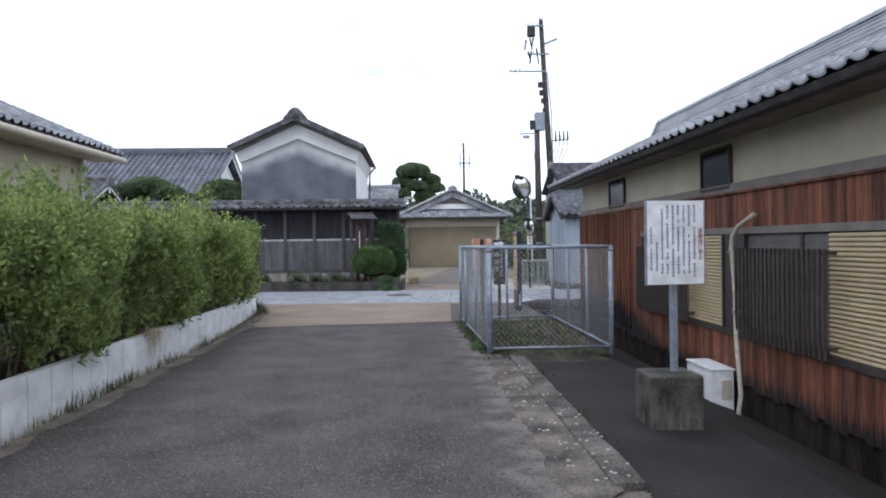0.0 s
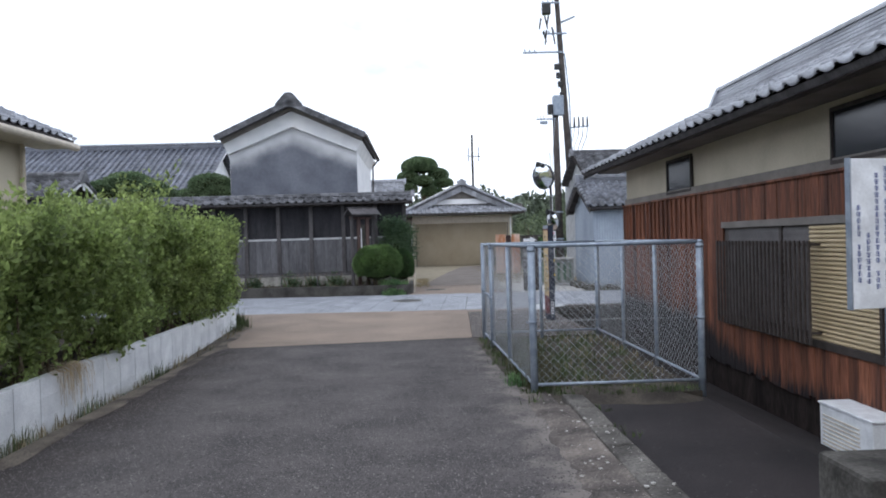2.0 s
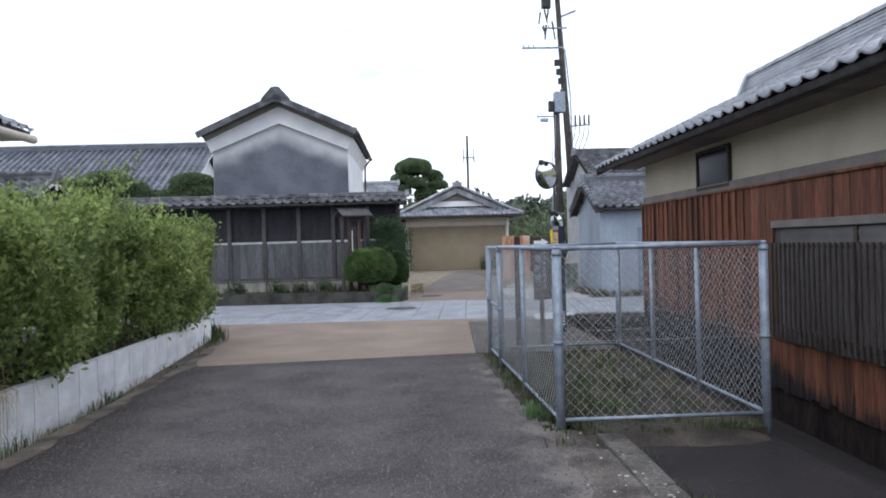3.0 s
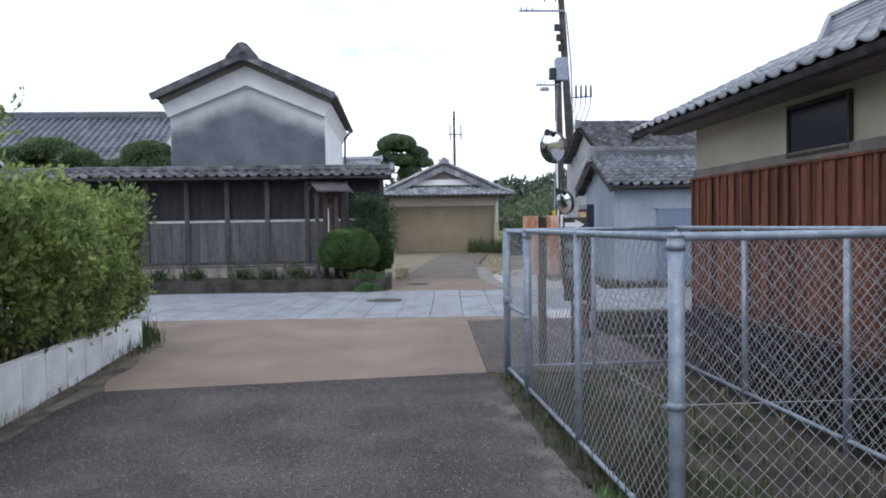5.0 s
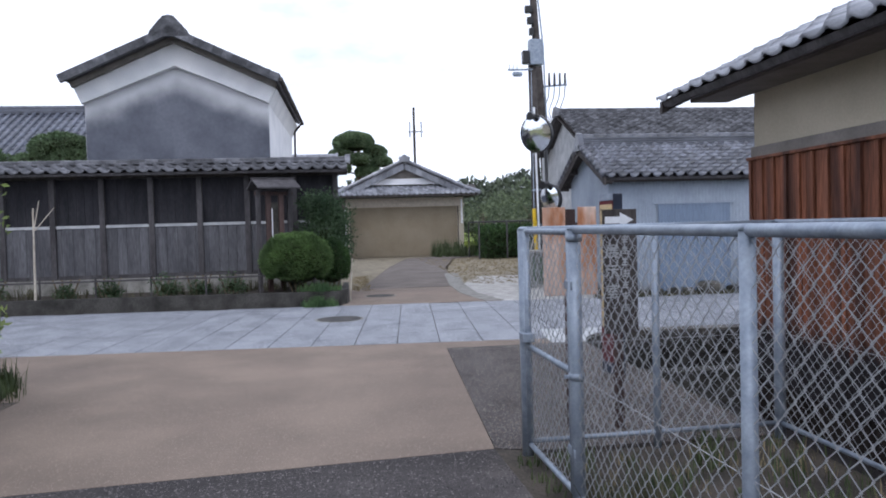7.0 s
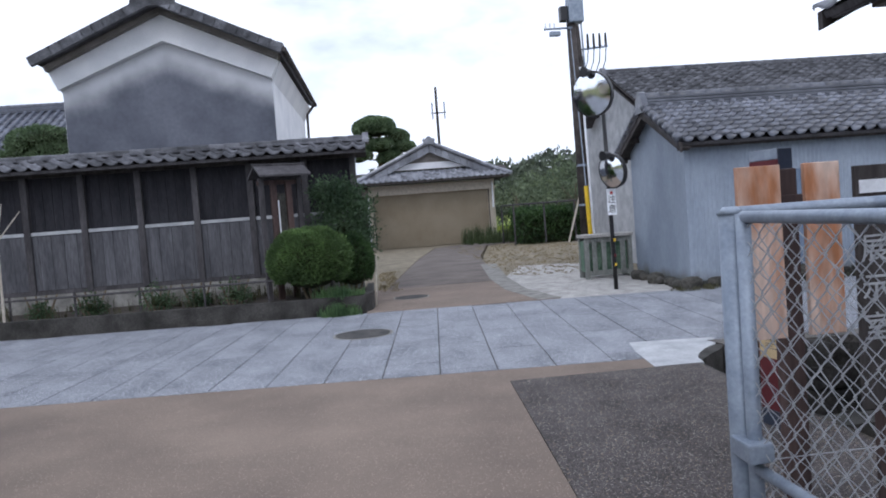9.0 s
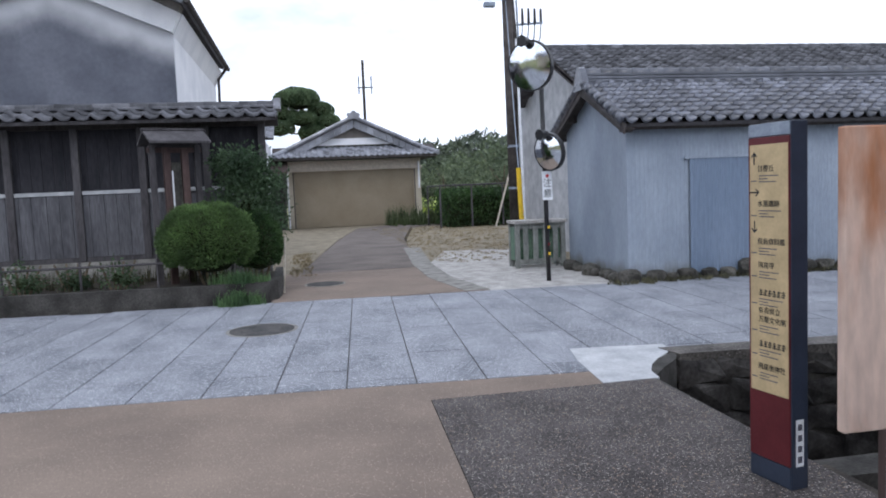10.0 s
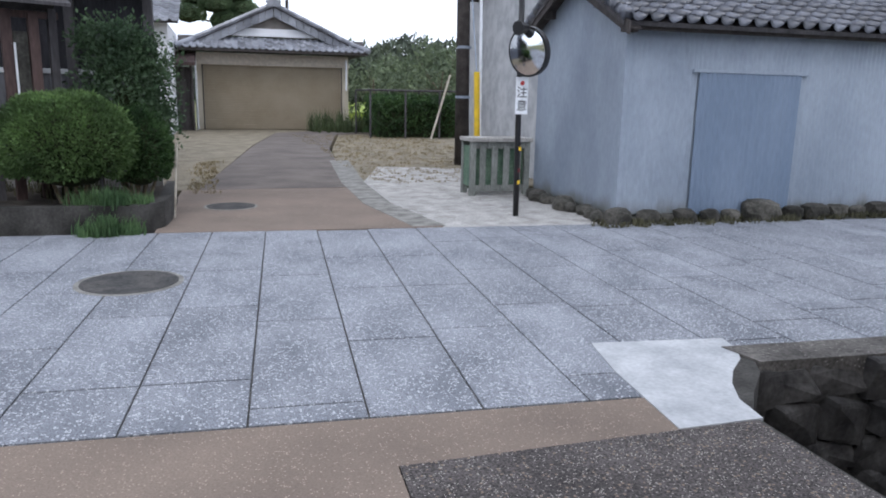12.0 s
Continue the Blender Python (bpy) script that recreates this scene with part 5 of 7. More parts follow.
def lane_dirt():
    """Ragged dirt heaped between the lane and the kerb."""
    r = random.Random(17)
    bm = bmesh.new()
    rows = []
    for k in range(75):
        y = 3.2 + 0.088 * k
        e = 2.02 + 0.10 * noise.noise(Vector((y * 1.7, 0, 4))) + r.uniform(-0.025, 0.025)
        far = 2.40 if 3.95 < y < 9.15 else 2.30 + 0.05 * noise.noise(Vector((y * 3, 2, 0)))
        xs = [e + (far - e) * q for q in (0, 0.18, 0.45, 0.72, 1)]
        zs = [0.001, 0.008, 0.014, 0.020, 0.024 if far > 2.35 else 0.002]
        rows.append([bm.verts.new((x, y, z + (r.uniform(-0.004, 0.006) if 0 < i < 4 else 0))) for i, (x, z) in enumerate(zip(xs, zs))])
    for a, b in zip(rows, rows[1:]):
        for i in range(4):
            bm.faces.new((a[i], a[i + 1], b[i + 1], b[i]))
    solid("lane_dirt", bm, DUST, "gritty pale dirt along the lane's edge", "dirt", "structure")
    bm = bmesh.new()
    for k in range(150):
        q = r.uniform(0.006, 0.020)
        x, y = min(2.55, max(1.95, r.gauss(2.30, 0.13))), r.uniform(3.6, 9.6)
        z = 0.05 if 2.36 < x < 2.57 and 4.1 < y < 9.1 else (0.016 if x > 2.1 else 0.004)
        o = bmesh.ops.create_icosphere(bm, subdivisions=1, radius=q)
        for v in o["verts"]:
            v.co = Vector((v.co.x * r.uniform(0.7, 1.3) + x, v.co.y * r.uniform(0.7, 1.3) + y, v.co.z * 0.6 + z))
    solid("loose_grit", bm, GRAVEL, "loose grit and pebbles on the kerb", "gravel", "stuff")


lane_dirt()


INKPALE = plain("faded_printed_ink", (0.17, 0.20, 0.36), 0.6)


# ---- notice board, block, outdoor unit and pipe ----
def notice_board():
    m = pose(3.448, 5.945, 0, 0, 0, 9)
    s = thing("notice_board", (3.448, 5.97, 0.4), "white notice board with printed columns on a steel post", "sign")
    part("board", b1(-0.286, 0.286, -0.012, 0.012, 1.20, 1.957, 0.003, m), WHITEPAINT, s)
    for x in (-0.285, 0.285):
        part("edge_trim", b1(x - 0.006, x + 0.006, -0.016, 0.016, 1.196, 1.961, 0.002, m), GALV, s)
    part("post", b1(-0.028, 0.028, 0.014, 0.068, 0.38, 1.9, 0.004, m), GALV, s)
    face = m @ pose(0, -0.0135, 0, 90, 0, 0)
    text_on("heading", "車輌通行禁止", face @ pose(0.245, 1.56, 0), 0.052, INKRED, s, True, "red heading down the board's edge")
    rng = random.Random(1)
    for k in range(9):
        x = 0.185 - 0.053 * k
        top = 1.915 if k < 6 else (1.915 if k == 6 else 1.72)
        low = 1.25 + (0.02 if k < 6 else 0.05) + rng.uniform(0, 0.05)
        if k == 7:
            top = 1.58
        bm = bmesh.new()
        z = top
        while z > low:
            if rng.random() > 0.10:
                for j in range(3):
                    w = rng.uniform(0.007, 0.013)
                    zz = z - 0.009 * j
                    box(bm, x - w, x + w, -0.0145, -0.0125, zz - 0.0022, zz + 0.0022, 0, m)
                xx = x + rng.uniform(-0.006, 0.006)
                box(bm, xx - 0.002, xx + 0.002, -0.0146, -0.0125, z - 0.024, z + 0.002, 0, m)
            z -= 0.033
        part("text_column", bm, INKPALE, s, "column of small illegible print", kind="stuff")


notice_board()
bm = b1(3.14, 3.61, 5.70, 6.20, -0.2, 0.405, 0.025)
for v in bm.verts:
    v.co += Vector([0.012 * noise.noise(v.co * 5 + Vector((j * 4, 0, 0))) for j in range(3)])
BLOCKSTAIN = mat("mossy_black_concrete", (0.03, 0.028, 0.025), (0.10, 0.094, 0.085), 4, 0.9, 40, 0.3, 0.6)
overlay(BLOCKSTAIN, (0.17, 0.16, 0.145), lambda n, l, s: s.outputs["Z"], 0.16, -0.35, 9, 0.6, (1.6, 1.6, 0.35))
solid("concrete_footing", bm, BLOCKSTAIN, "black-stained concrete footing block of the notice board", "concrete block")


def outdoor_unit():
    u = thing("outdoor_unit", (4.83, 8.6, -0.5), "white outdoor air conditioner unit by the board wall", "air conditioner")
    part("casing", b1(4.68, 4.96, 8.16, 8.96, -0.50, 0.0, 0.012), WHITEPAINT, u)
    part("top_panel", b1(4.668, 4.972, 8.148, 8.972, -0.002, 0.018, 0.006), WHITEPAINT, u)
    for k in range(9):
        part("grille_bar", b1(4.672, 4.681, 8.34, 8.90, -0.40 + 0.037 * k, -0.39 + 0.037 * k), GUTTER, u)
    for y in (8.32, 8.86):
        part("foot", b1(4.66, 4.98, y - 0.03, y + 0.03, -0.64, -0.498, 0.004), CONCRETE, u)
    part("side_cover", b1(4.80, 4.93, 8.145, 8.161, -0.35, -0.12, 0.006), GUTTER, u)


outdoor_unit()


def bent_tube(name, pts, r, material, parent, label=""):
    cu = bpy.data.curves.new(name, "CURVE")
    cu.dimensions, cu.bevel_depth, cu.bevel_resolution, cu.use_fill_caps = "3D", r, 3, True
    sp = cu.splines.new("POLY")
    sp.points.add(len(pts) - 1)
    for q, p in zip(sp.points, pts):
        q.co = (*p, 1)
    cu.materials.append(material)
    ob = new(name, cu)
    if parent:
        adopt(ob, parent)
    return tagged(ob, label)


pipe = thing("drain_pipe", (4.85, 7.75, -0.48), "weathered cream wrapped pipe rising along the boards", "pipe")
bent_tube("pipe", [(4.78, 7.70, -0.6), (4.84, 7.71, -0.2), (4.83, 7.80, 0.45), (4.85, 7.86, 0.95), (4.85, 7.95, 1.5), (4.85, 7.92, 1.62), (4.85, 7.78, 1.74), (4.92, 7.50, 1.88)], 0.027, PVC, pipe)
for z, y in ((0.75, 7.83), (1.45, 7.94)):
    part("clip", b1(4.80, 5.0, y - 0.015, y + 0.015, z - 0.012, z + 0.012, 0.003), GALV, pipe)


# ---- direction pillar and weathered boards behind the fence ----
def direction_pillar():
    m = pose(3.415, 16.57, 0, 0, 0, -80)   # local x runs along the face, local y goes in behind it
    d = thing("direction_pillar", (3.55, 16.45, 0), "navy direction pillar with maroon and cream panels", "sign")
    W, D, H = 0.275, 0.105, 1.84
    part("body", b1(0, W, 0, D, 0, H, 0.006, m), NAVY, d)
    part("foot_panel", b1(0.006, W - 0.006, -0.006, 0.001, 0.012, 0.115, 0.002, m), NAVY, d)
    part("maroon_panel", b1(0.006, W - 0.006, -0.008, 0.001, 0.12, 1.77, 0.002, m), MAROON, d, "glossy maroon panel")
    part("cap_panel", b1(0.006, W - 0.006, -0.006, 0.001, 1.775, H - 0.002, 0.002, m), GALV, d)
    c = part("cream_panel", b1(0.018, W - 0.012, -0.0105, -0.0075, 0.47, 1.735, 0.001, m), CREAMPANEL, d, "cream panel with place names")
    f = m @ pose(0, -0.0112, 0, 90, 0, 0)
    for turn, z in ((0, 1.665), (-90, 1.495), (180, 1.32)):
        bm = bmesh.new()
        q = m @ pose(0.048, -0.0112, z, 0, -turn, 0)
        box(bm, -0.0035, 0.0035, -0.0006, 0.0006, -0.030, 0.026, 0, q)
        for sx in (-1, 1):
            box(bm, -0.0035, 0.0035, -0.0007, 0.0007, -0.026, 0.002, 0, q @ pose(0, 0, 0.029, 0, 42 * sx, 0))
        part("arrow", bm, BLACK, c)
    for words, z in (("甘樫丘", 1.612), ("水落遺跡", 1.436), ("飛鳥資料館", 1.245), ("飛鳥寺", 1.125), ("飛鳥坐神社", 0.60)):
        text_on("place_name", words, f @ pose(0.074 + 0.0165 * len(words), z, 0), 0.036, BLACK, c)
    text_on("place_name", "万葉文化館", f @ pose(0.160, 0.845, 0), 0.036, BLACK, c)
    text_on("place_name", "奈良県立", f @ pose(0.143, 0.892, 0), 0.036, BLACK, c)
    rng = random.Random(3)
    for z, n in ((0.985, 6), (0.72, 6)):
        bm = bmesh.new()
        for k in range(n):
            x = 0.076 + 0.029 * k
            for j in range(3):
                box(bm, x + 0.002 * j, x + 0.026 - 0.003 * ((j + k) % 3), -0.0115, -0.0105, z - 0.014 + 0.011 * j, z - 0.008 + 0.011 * j, 0, m)
            box(bm, x + 0.011, x + 0.015, -0.0115, -0.0105, z - 0.016, z + 0.018, 0, m)
        part("place_name", bm, BLACK, c, kind="stuff")
    for z0 in (1.612, 1.436, 1.245, 1.125, 0.985, 0.845, 0.72, 0.60):
        bm = bmesh.new()
        for j, w in enumerate((0.145, 0.06, 0.12)):
            box(bm, 0.078, 0.078 + w * rng.uniform(0.8, 1.1), -0.0113, -0.0105, z0 - 0.036 - 0.015 * j, z0 - 0.031 - 0.015 * j, 0, m)
        box(bm, 0.026, 0.062, -0.0113, -0.0105, z0 - 0.062, z0 - 0.056, 0, m)
        part("small_print", bm, INK, c, "lines of illegible small print", kind="stuff")
    st = part("sticker", b1(W - 0.0005, W + 0.0015, 0.025, 0.075, 0.12, 0.36, 0, m), WHITEPAINT, d, "white sticker with dark marks")
    for k in range(4):
        part("sticker_mark", b1(W + 0.001, W + 0.0025, 0.036, 0.064, 0.14 + 0.055 * k, 0.172 + 0.055 * k, 0, m), INK, st)


direction_pillar()


def timber_sign():
    s = thing("timber_sign", (2.6, 14.6, 0), "weathered orange signboards on brown posts", "sign")
    for x0, x1, y in ((2.26, 2.43, 14.50), (2.53, 2.67, 14.51)):
        part("signboard", b1(x0, x1, y - 0.012, y + 0.012, 1.02, 1.675, 0.004), RUST, s, "sun-bleached orange signboard")
    part("post", b1(2.44, 2.52, 14.53, 14.60, -0.1, 1.66, 0.006), REDWOOD, s)
    part("cross_rail", b1(2.36, 2.66, 14.515, 14.53, 1.50, 1.56, 0.004), REDWOOD, s)
    p = thing("arrow_sign", (2.83, 14.5, 0), "dark sign panel with white arrow and lettering", "sign")
    part("panel", b1(2.71, 2.97, 14.47, 14.49, 0.72, 1.65, 0.003), DARKWOOD, p)
    part("post", b1(2.80, 2.86, 14.495, 14.55, -0.1, 1.60, 0.004), REDWOOD, p)
    a = prism([(2.725, 1.545), (2.84, 1.545), (2.84, 1.515), (2.945, 1.57), (2.84, 1.625), (2.84, 1.595), (2.725, 1.595)], "y", 14.464, 14.469)
    part("arrow", a, WHITEPAINT, p, "white arrow")
    f = pose(0, 14.467, 0, 90, 0, 0)
    for k, ch in enumerate("展示室"):
        text_on("character", ch, f @ pose(2.775, 1.33 - 0.15 * k, 0), 0.115, CEMENT, p)
    rng = random.Random(9)
    for k in range(7):
        x, z = 2.875, 1.40 - 0.085 * k
        bm = bmesh.new()
        for j in range(3):
            w = rng.uniform(0.035, 0.055)
            box(bm, x - w / 2, x + w / 2, 14.466, 14.469, z + 0.02 * j, z + 0.008 + 0.02 * j)
        box(bm, x - 0.004, x + 0.004, 14.4655, 14.469, z, z + 0.06)
        part("character", bm, CEMENT, p)


timber_sign()


# ---- traffic mirrors ----
def dome(bm, m, r, bulge, rings=8, segs=36):
    rows = [[bm.verts.new(m @ Vector((0, 0, bulge)))]]
    for i in range(1, rings + 1):
        q = r * i / rings
        z = bulge * (1 - (q / r) ** 2)
        rows.append([bm.verts.new(m @ Vector((q * math.cos(a), q * math.sin(a), z))) for a in [2 * math.pi * k / segs for k in range(segs)]])
    for k in range(segs):
        bm.faces.new((rows[0][0], rows[1][k], rows[1][(k + 1) % segs]))
    for i in range(1, rings):
        for k in range(segs):
            j = (k + 1) % segs
            bm.faces.new((rows[i][k], rows[i + 1][k], rows[i + 1][j], rows[i][j]))
    return bm


def traffic_mirror():
    s = thing("traffic_mirror", (5.06, 24.62, 0), "two round convex traffic mirrors on a dark post", "traffic mirror")
    bx, by = 5.06, 24.62
    part("post", t1((bx, by, -0.1), (bx - 0.04, by, 3.5), 0.038, sides=14), BLACK, s, smooth=True)
    for z, mm in ((0.42, YELLOW), (0.58, MAROON), (0.86, YELLOW)):
        part("band", t1((bx, by, z), (bx, by, z + 0.05), 0.0395, sides=14), mm, s)
    for cx, cy, cz, r, nx, ny, nz in ((4.74, 24.30, 3.45, 0.38, -0.76, -0.64, -0.17), (5.02, 24.34, 2.10, 0.29, -0.88, -0.44, -0.15)):
        n = Vector((nx, ny, nz)).normalized()
        m = Matrix.Translation((cx, cy, cz)) @ n.to_track_quat("Z", "Y").to_matrix().to_4x4()
        rim = t1(m @ Vector((0, 0, -0.07)), m @ Vector((0, 0, 0.012)), r + 0.012, r + 0.018, 40)
        h = part("mirror_housing", rim, BLACK, s, smooth=False)
        part("mirror_face", dome(bmesh.new(), m @ Matrix.Translation((0, 0, 0.014)), r - 0.008, 0.055), MIRROR, h, "convex mirror", smooth=True)
        part("hood", t1(m @ Vector((0, r * 0.98, -0.02)), m @ Vector((0, r * 1.02, 0.16)), 0.05, 0.09, 10), BLACK, h)
        part("bracket", t1(m @ Vector((0, 0, -0.07)), (bx - 0.03, by, cz - 0.02), 0.02), BLACK, s)
    p = part("plate", b1(bx - 0.085, bx + 0.085, by - 0.052, by - 0.044, 1.33, 1.80, 0.003), WHITEPAINT, s, "white warning plate")
    f = pose(bx, by - 0.0535, 0, 90, 0, 0)
    for ch, z in (("注", 1.60), ("意", 1.43)):
        text_on("character", ch, f @ pose(0, z, 0), 0.15, BLACK, p)
    part("red_mark", t1((bx, by - 0.0535, 1.725), (bx, by - 0.055, 1.725), 0.032, sides=5), RED, p)


traffic_mirror()


# ---- utility poles ----
def utility_poles():
    a = thing("utility_pole", (6.68, 31.9, 0), "tarred utility pole carrying a grey transformer", "utility pole", group="utility poles")
    part("shaft", t1((6.68, 31.9, -0.3), (6.60, 31.9, 7.0), 0.17, 0.12, 16), POLEWOOD, a, smooth=True)
    part("transformer", b1(6.50, 6.92, 31.65, 32.0, 6.55, 7.35, 0.03), GALV, a, "grey transformer box")
    part("switch_box", b1(6.28, 6.48, 31.7, 31.95, 6.6, 7.0, 0.02), BLACK, a)
    bm = t1((6.60, 31.8, 6.42), (5.8, 31.75, 6.40), 0.03)
    part("lamp_arm", bm, GALV, a)
    part("lamp", b1(5.95, 6.25, 31.68, 31.84, 6.2, 6.33, 0.03, pose(0, 0, 0)), GALV, a)
    for k in range(3):
        part("insulator", t1((5.85 + 0.12 * k, 31.75, 6.42), (5.85 + 0.12 * k, 31.75, 6.56), 0.025), WHITEPAINT, a)
    for z in (1.5, 2.6):
        part("band", t1((6.67, 31.9, z), (6.67, 31.9, z + 0.06), 0.172, sides=16), GALV, a)
    b = thing("utility_pole", (8.05, 35.6, 0), "tall tarred utility pole with crossarms and insulators", "utility pole", group="utility poles")
    def at(z):
        return Vector((8.15 - 0.052 * z, 35.6, z))
    part("shaft", t1(at(-0.3), at(12.6), 0.20, 0.11, 16), POLEWOOD, b, smooth=True)
    part("top_sleeve", t1(at(10.2), at(12.7), 0.125, 0.10, 12), GALV, b, smooth=True)
    for z, l, r in ((10.05, 1.75, 0.1), (10.9, 0.8, 0.3), (12.3, 0.75, 0.1)):
        p = at(z)
        arm = part("crossarm", b1(p.x - l, p.x + r, p.y - 0.17, p.y - 0.10, z - 0.035, z + 0.035, 0.004), GALV, b)
        for k in range(3):
            x = p.x - l + 0.08 + 0.22 * k
            part("insulator", t1((x, p.y - 0.13, z + 0.03), (x, p.y - 0.13, z + 0.16), 0.035, 0.02, 8), GALV, arm)
    p = at(12.0)
    part("switch", b1(p.x - 0.75, p.x - 0.35, p.y - 0.3, p.y - 0.02, 11.75, 12.25, 0.05), BLACK, b)
    for k, (dx, z0, z1) in enumerate(((-0.80, 11.6, 11.1), (-0.62, 11.7, 11.1), (-0.45, 11.7, 11.2), (-0.7, 11.0, 10.5), (-0.55, 11.05, 10.4), (-0.3, 11.2, 10.4))):
        part("fuse", t1((p.x + dx, p.y - 0.15, z0), (p.x + dx + (0.12 if k % 2 else -0.08), p.y - 0.15, z1), 0.045, 0.03, 8), BLACK, b)
    part("step_arm", t1(at(11.4), at(11.4) + Vector((0.75, 0, 0.3)), 0.05), GALV, b)
    p = at(6.6)
    arm = part("side_arm", t1(p, p + Vector((1.0, -0.1, 0.06)), 0.035), GALV, b)
    for k in range(4):
        x = p.x + 0.35 + 0.2 * k
        part("insulator", t1((x, p.y - 0.08, 6.65), (x, p.y - 0.08, 7.1), 0.05, 0.035, 8), BLACK, arm)
        bent_tube("lead", [(x, p.y - 0.08, 6.65), (x - 0.05, p.y - 0.1, 6.2), (x - 0.25, p.y - 0.1, 5.7), (p.x + 0.45, p.y - 0.1, 5.2), (p.x + 0.28, p.y - 0.1, 4.2)], 0.018, BLACK, b)
    for k, z in enumerate((9.3, 8.9, 8.5, 8.0)):
        q = at(z)
        part("cable_clamp", b1(q.x - 0.38 + 0.05 * k, q.x - 0.10, q.y - 0.2, q.y - 0.05, z - 0.05, z + 0.22, 0.03), BLACK, b)
    bent_tube("riser_cable", [at(z) + Vector((0.17 + 0.05 * math.sin(z), -0.1, 0)) for z in (0, 2, 4, 6, 8, 10)], 0.03, GALV, b)
    g = thing("guy_guard", (5.5, 27.5, 0), "yellow plastic guard on a pole's guy wire", "guy wire")
    part("guard", t1((5.52, 27.5, 0.0), (5.46, 27.5, 1.95), 0.05), YELLOW, g)
    part("wire", t1((5.46, 27.5, 1.9), (6.55, 31.8, 6.4), 0.012, sides=6), GALV, g)
    w = thing("conduit_pole", (5.68, 27.9, 0), "slim pale conduit pole beside the shed", "pole")
    part("conduit", t1((5.70, 27.9, 0), (5.62, 27.9, 4.6), 0.026), WHITEPAINT, w)
    far = thing("aerial_mast", (5.2, 60, 0), "thin dark mast with a small aerial", "aerial")
    part("mast", t1((5.2, 60, 0), (5.2, 60, 9.9), 0.11, 0.08, 8), POLEWOOD, far)
    part("aerial_arm", t1((4.8, 60, 8.2), (5.8, 60, 8.2), 0.04, sides=6), POLEWOOD, far)
    for x in (4.9, 5.7):
        part("aerial_rod", t1((x, 60, 7.8), (x, 60, 8.9), 0.05, sides=6), GALV, far)


utility_poles()


# ---- workbench ----
BENCHWOOD = mat("bleached_bench_wood", (0.17, 0.18, 0.165), (0.27, 0.28, 0.26), 5, 0.9, 40, 0.2, 0.3, stretch=(1, 1, 0.3))


def workbench():
    w = thing("workbench", (5.6, 26.85, 0), "old wooden workbench with pale top and faded green panels", "bench")
    part("top", b1(5.06, 6.12, 26.56, 27.12, 0.85, 0.91, 0.008), GRAVEL, w, "pale weathered top")
    me = mesh_of("leg", b1(-0.045, 0.045, -0.04, 0.04, -0.03, 0.85, 0.006), BENCHWOOD)
    for x in (5.13, 6.05):
        for y in (26.64, 27.05):
            piece("leg", me, pose(x, y, 0), w)
    for y in (26.64, 27.05):
        part("stretcher", b1(5.1, 6.08, y - 0.02, y + 0.02, 0.06, 0.16, 0.004), BENCHWOOD, w)
        part("apron", b1(5.1, 6.08, y - 0.02, y + 0.02, 0.74, 0.85, 0.004), BENCHWOOD, w)
    me = mesh_of("slat", b1(-0.05, 0.05, -0.012, 0.012, 0.10, 0.78, 0.003), BENCHWOOD)
    for k in range(4):
        piece("slat", me, pose(5.29 + 0.2 * k, 26.612, 0), w)
    part("green_panel", b1(5.15, 6.03, 26.72, 26.74, 0.10, 0.78, 0.003), GREENPAINT, w, "faded green panel")
    part("end_panel", b1(5.10, 5.12, 26.69, 27.0, 0.14, 0.78), GREENPAINT, w, "faded green panel")


workbench()


# ---- roofed plaque in front of the board wall ----
def roofed_plaque():
    p = thing("roofed_plaque", (-0.95, 25.5, 0.2), "small roofed wooden stand with a stone plaque", "notice stand")
    y = 25.45
    for x in (-1.20, -0.50):
        part("post", b1(x - 0.045, x + 0.045, y - 0.045, y + 0.045, 0.2, 2.46, 0.006), POSTGREY, p)
    for x, h in ((-1.00, 2.42), (-0.72, 2.40)):
        part("inner_post", b1(x - 0.055, x + 0.055, y - 0.12, y - 0.03, 0.2, h, 0.01), REDWOOD, p, "red-brown carved post")
    part("plaque", b1(-0.94, -0.785, y - 0.10, y - 0.05, 1.05, 2.18, 0.012), STONE, p, "pale grey inscribed plaque")
    part("plaque_edge", b1(-0.943, -0.920, y - 0.125, y - 0.101, 1.0, 2.05, 0.006), WHITE, p)
    part("tie_beam", b1(-1.27, -0.43, y - 0.035, y + 0.035, 2.34, 2.42, 0.005), REDWOOD, p)
    for sy in (-1, 1):
        bm = prism([(y, 2.66), (y, 2.70), (y + sy * 0.42, 2.50), (y + sy * 0.42, 2.465)], "x", -1.32, -0.38)
        part("roof_board", bm, POSTGREY, p, "weathered plank roof")
    part("ridge_board", b1(-1.34, -0.36, y - 0.04, y + 0.04, 2.69, 2.725, 0.006), POSTGREY, p)
    p.matrix_basis = pose(-0.97, 25.5, 0.2, 0, 0, 24)


roofed_plaque()


# ---- plants ----
def ball_points(rng, n, c, r, squash=(1, 1, 1), low=-0.6, lump=0.06):
    d = rng.normal(0, 1, (int(n * 1.8), 3))
    d /= np.linalg.norm(d, axis=1)[:, None]
    d = d[d[:, 2] > low][:n]
    f = 1 + lump * np.sin(d[:, 0] * 7 + c[0] * 3) * np.cos(d[:, 1] * 6 + c[2]) + rng.normal(0, 0.03, len(d))
    return np.array(c) + d * f[:, None] * r * np.array(squash), d


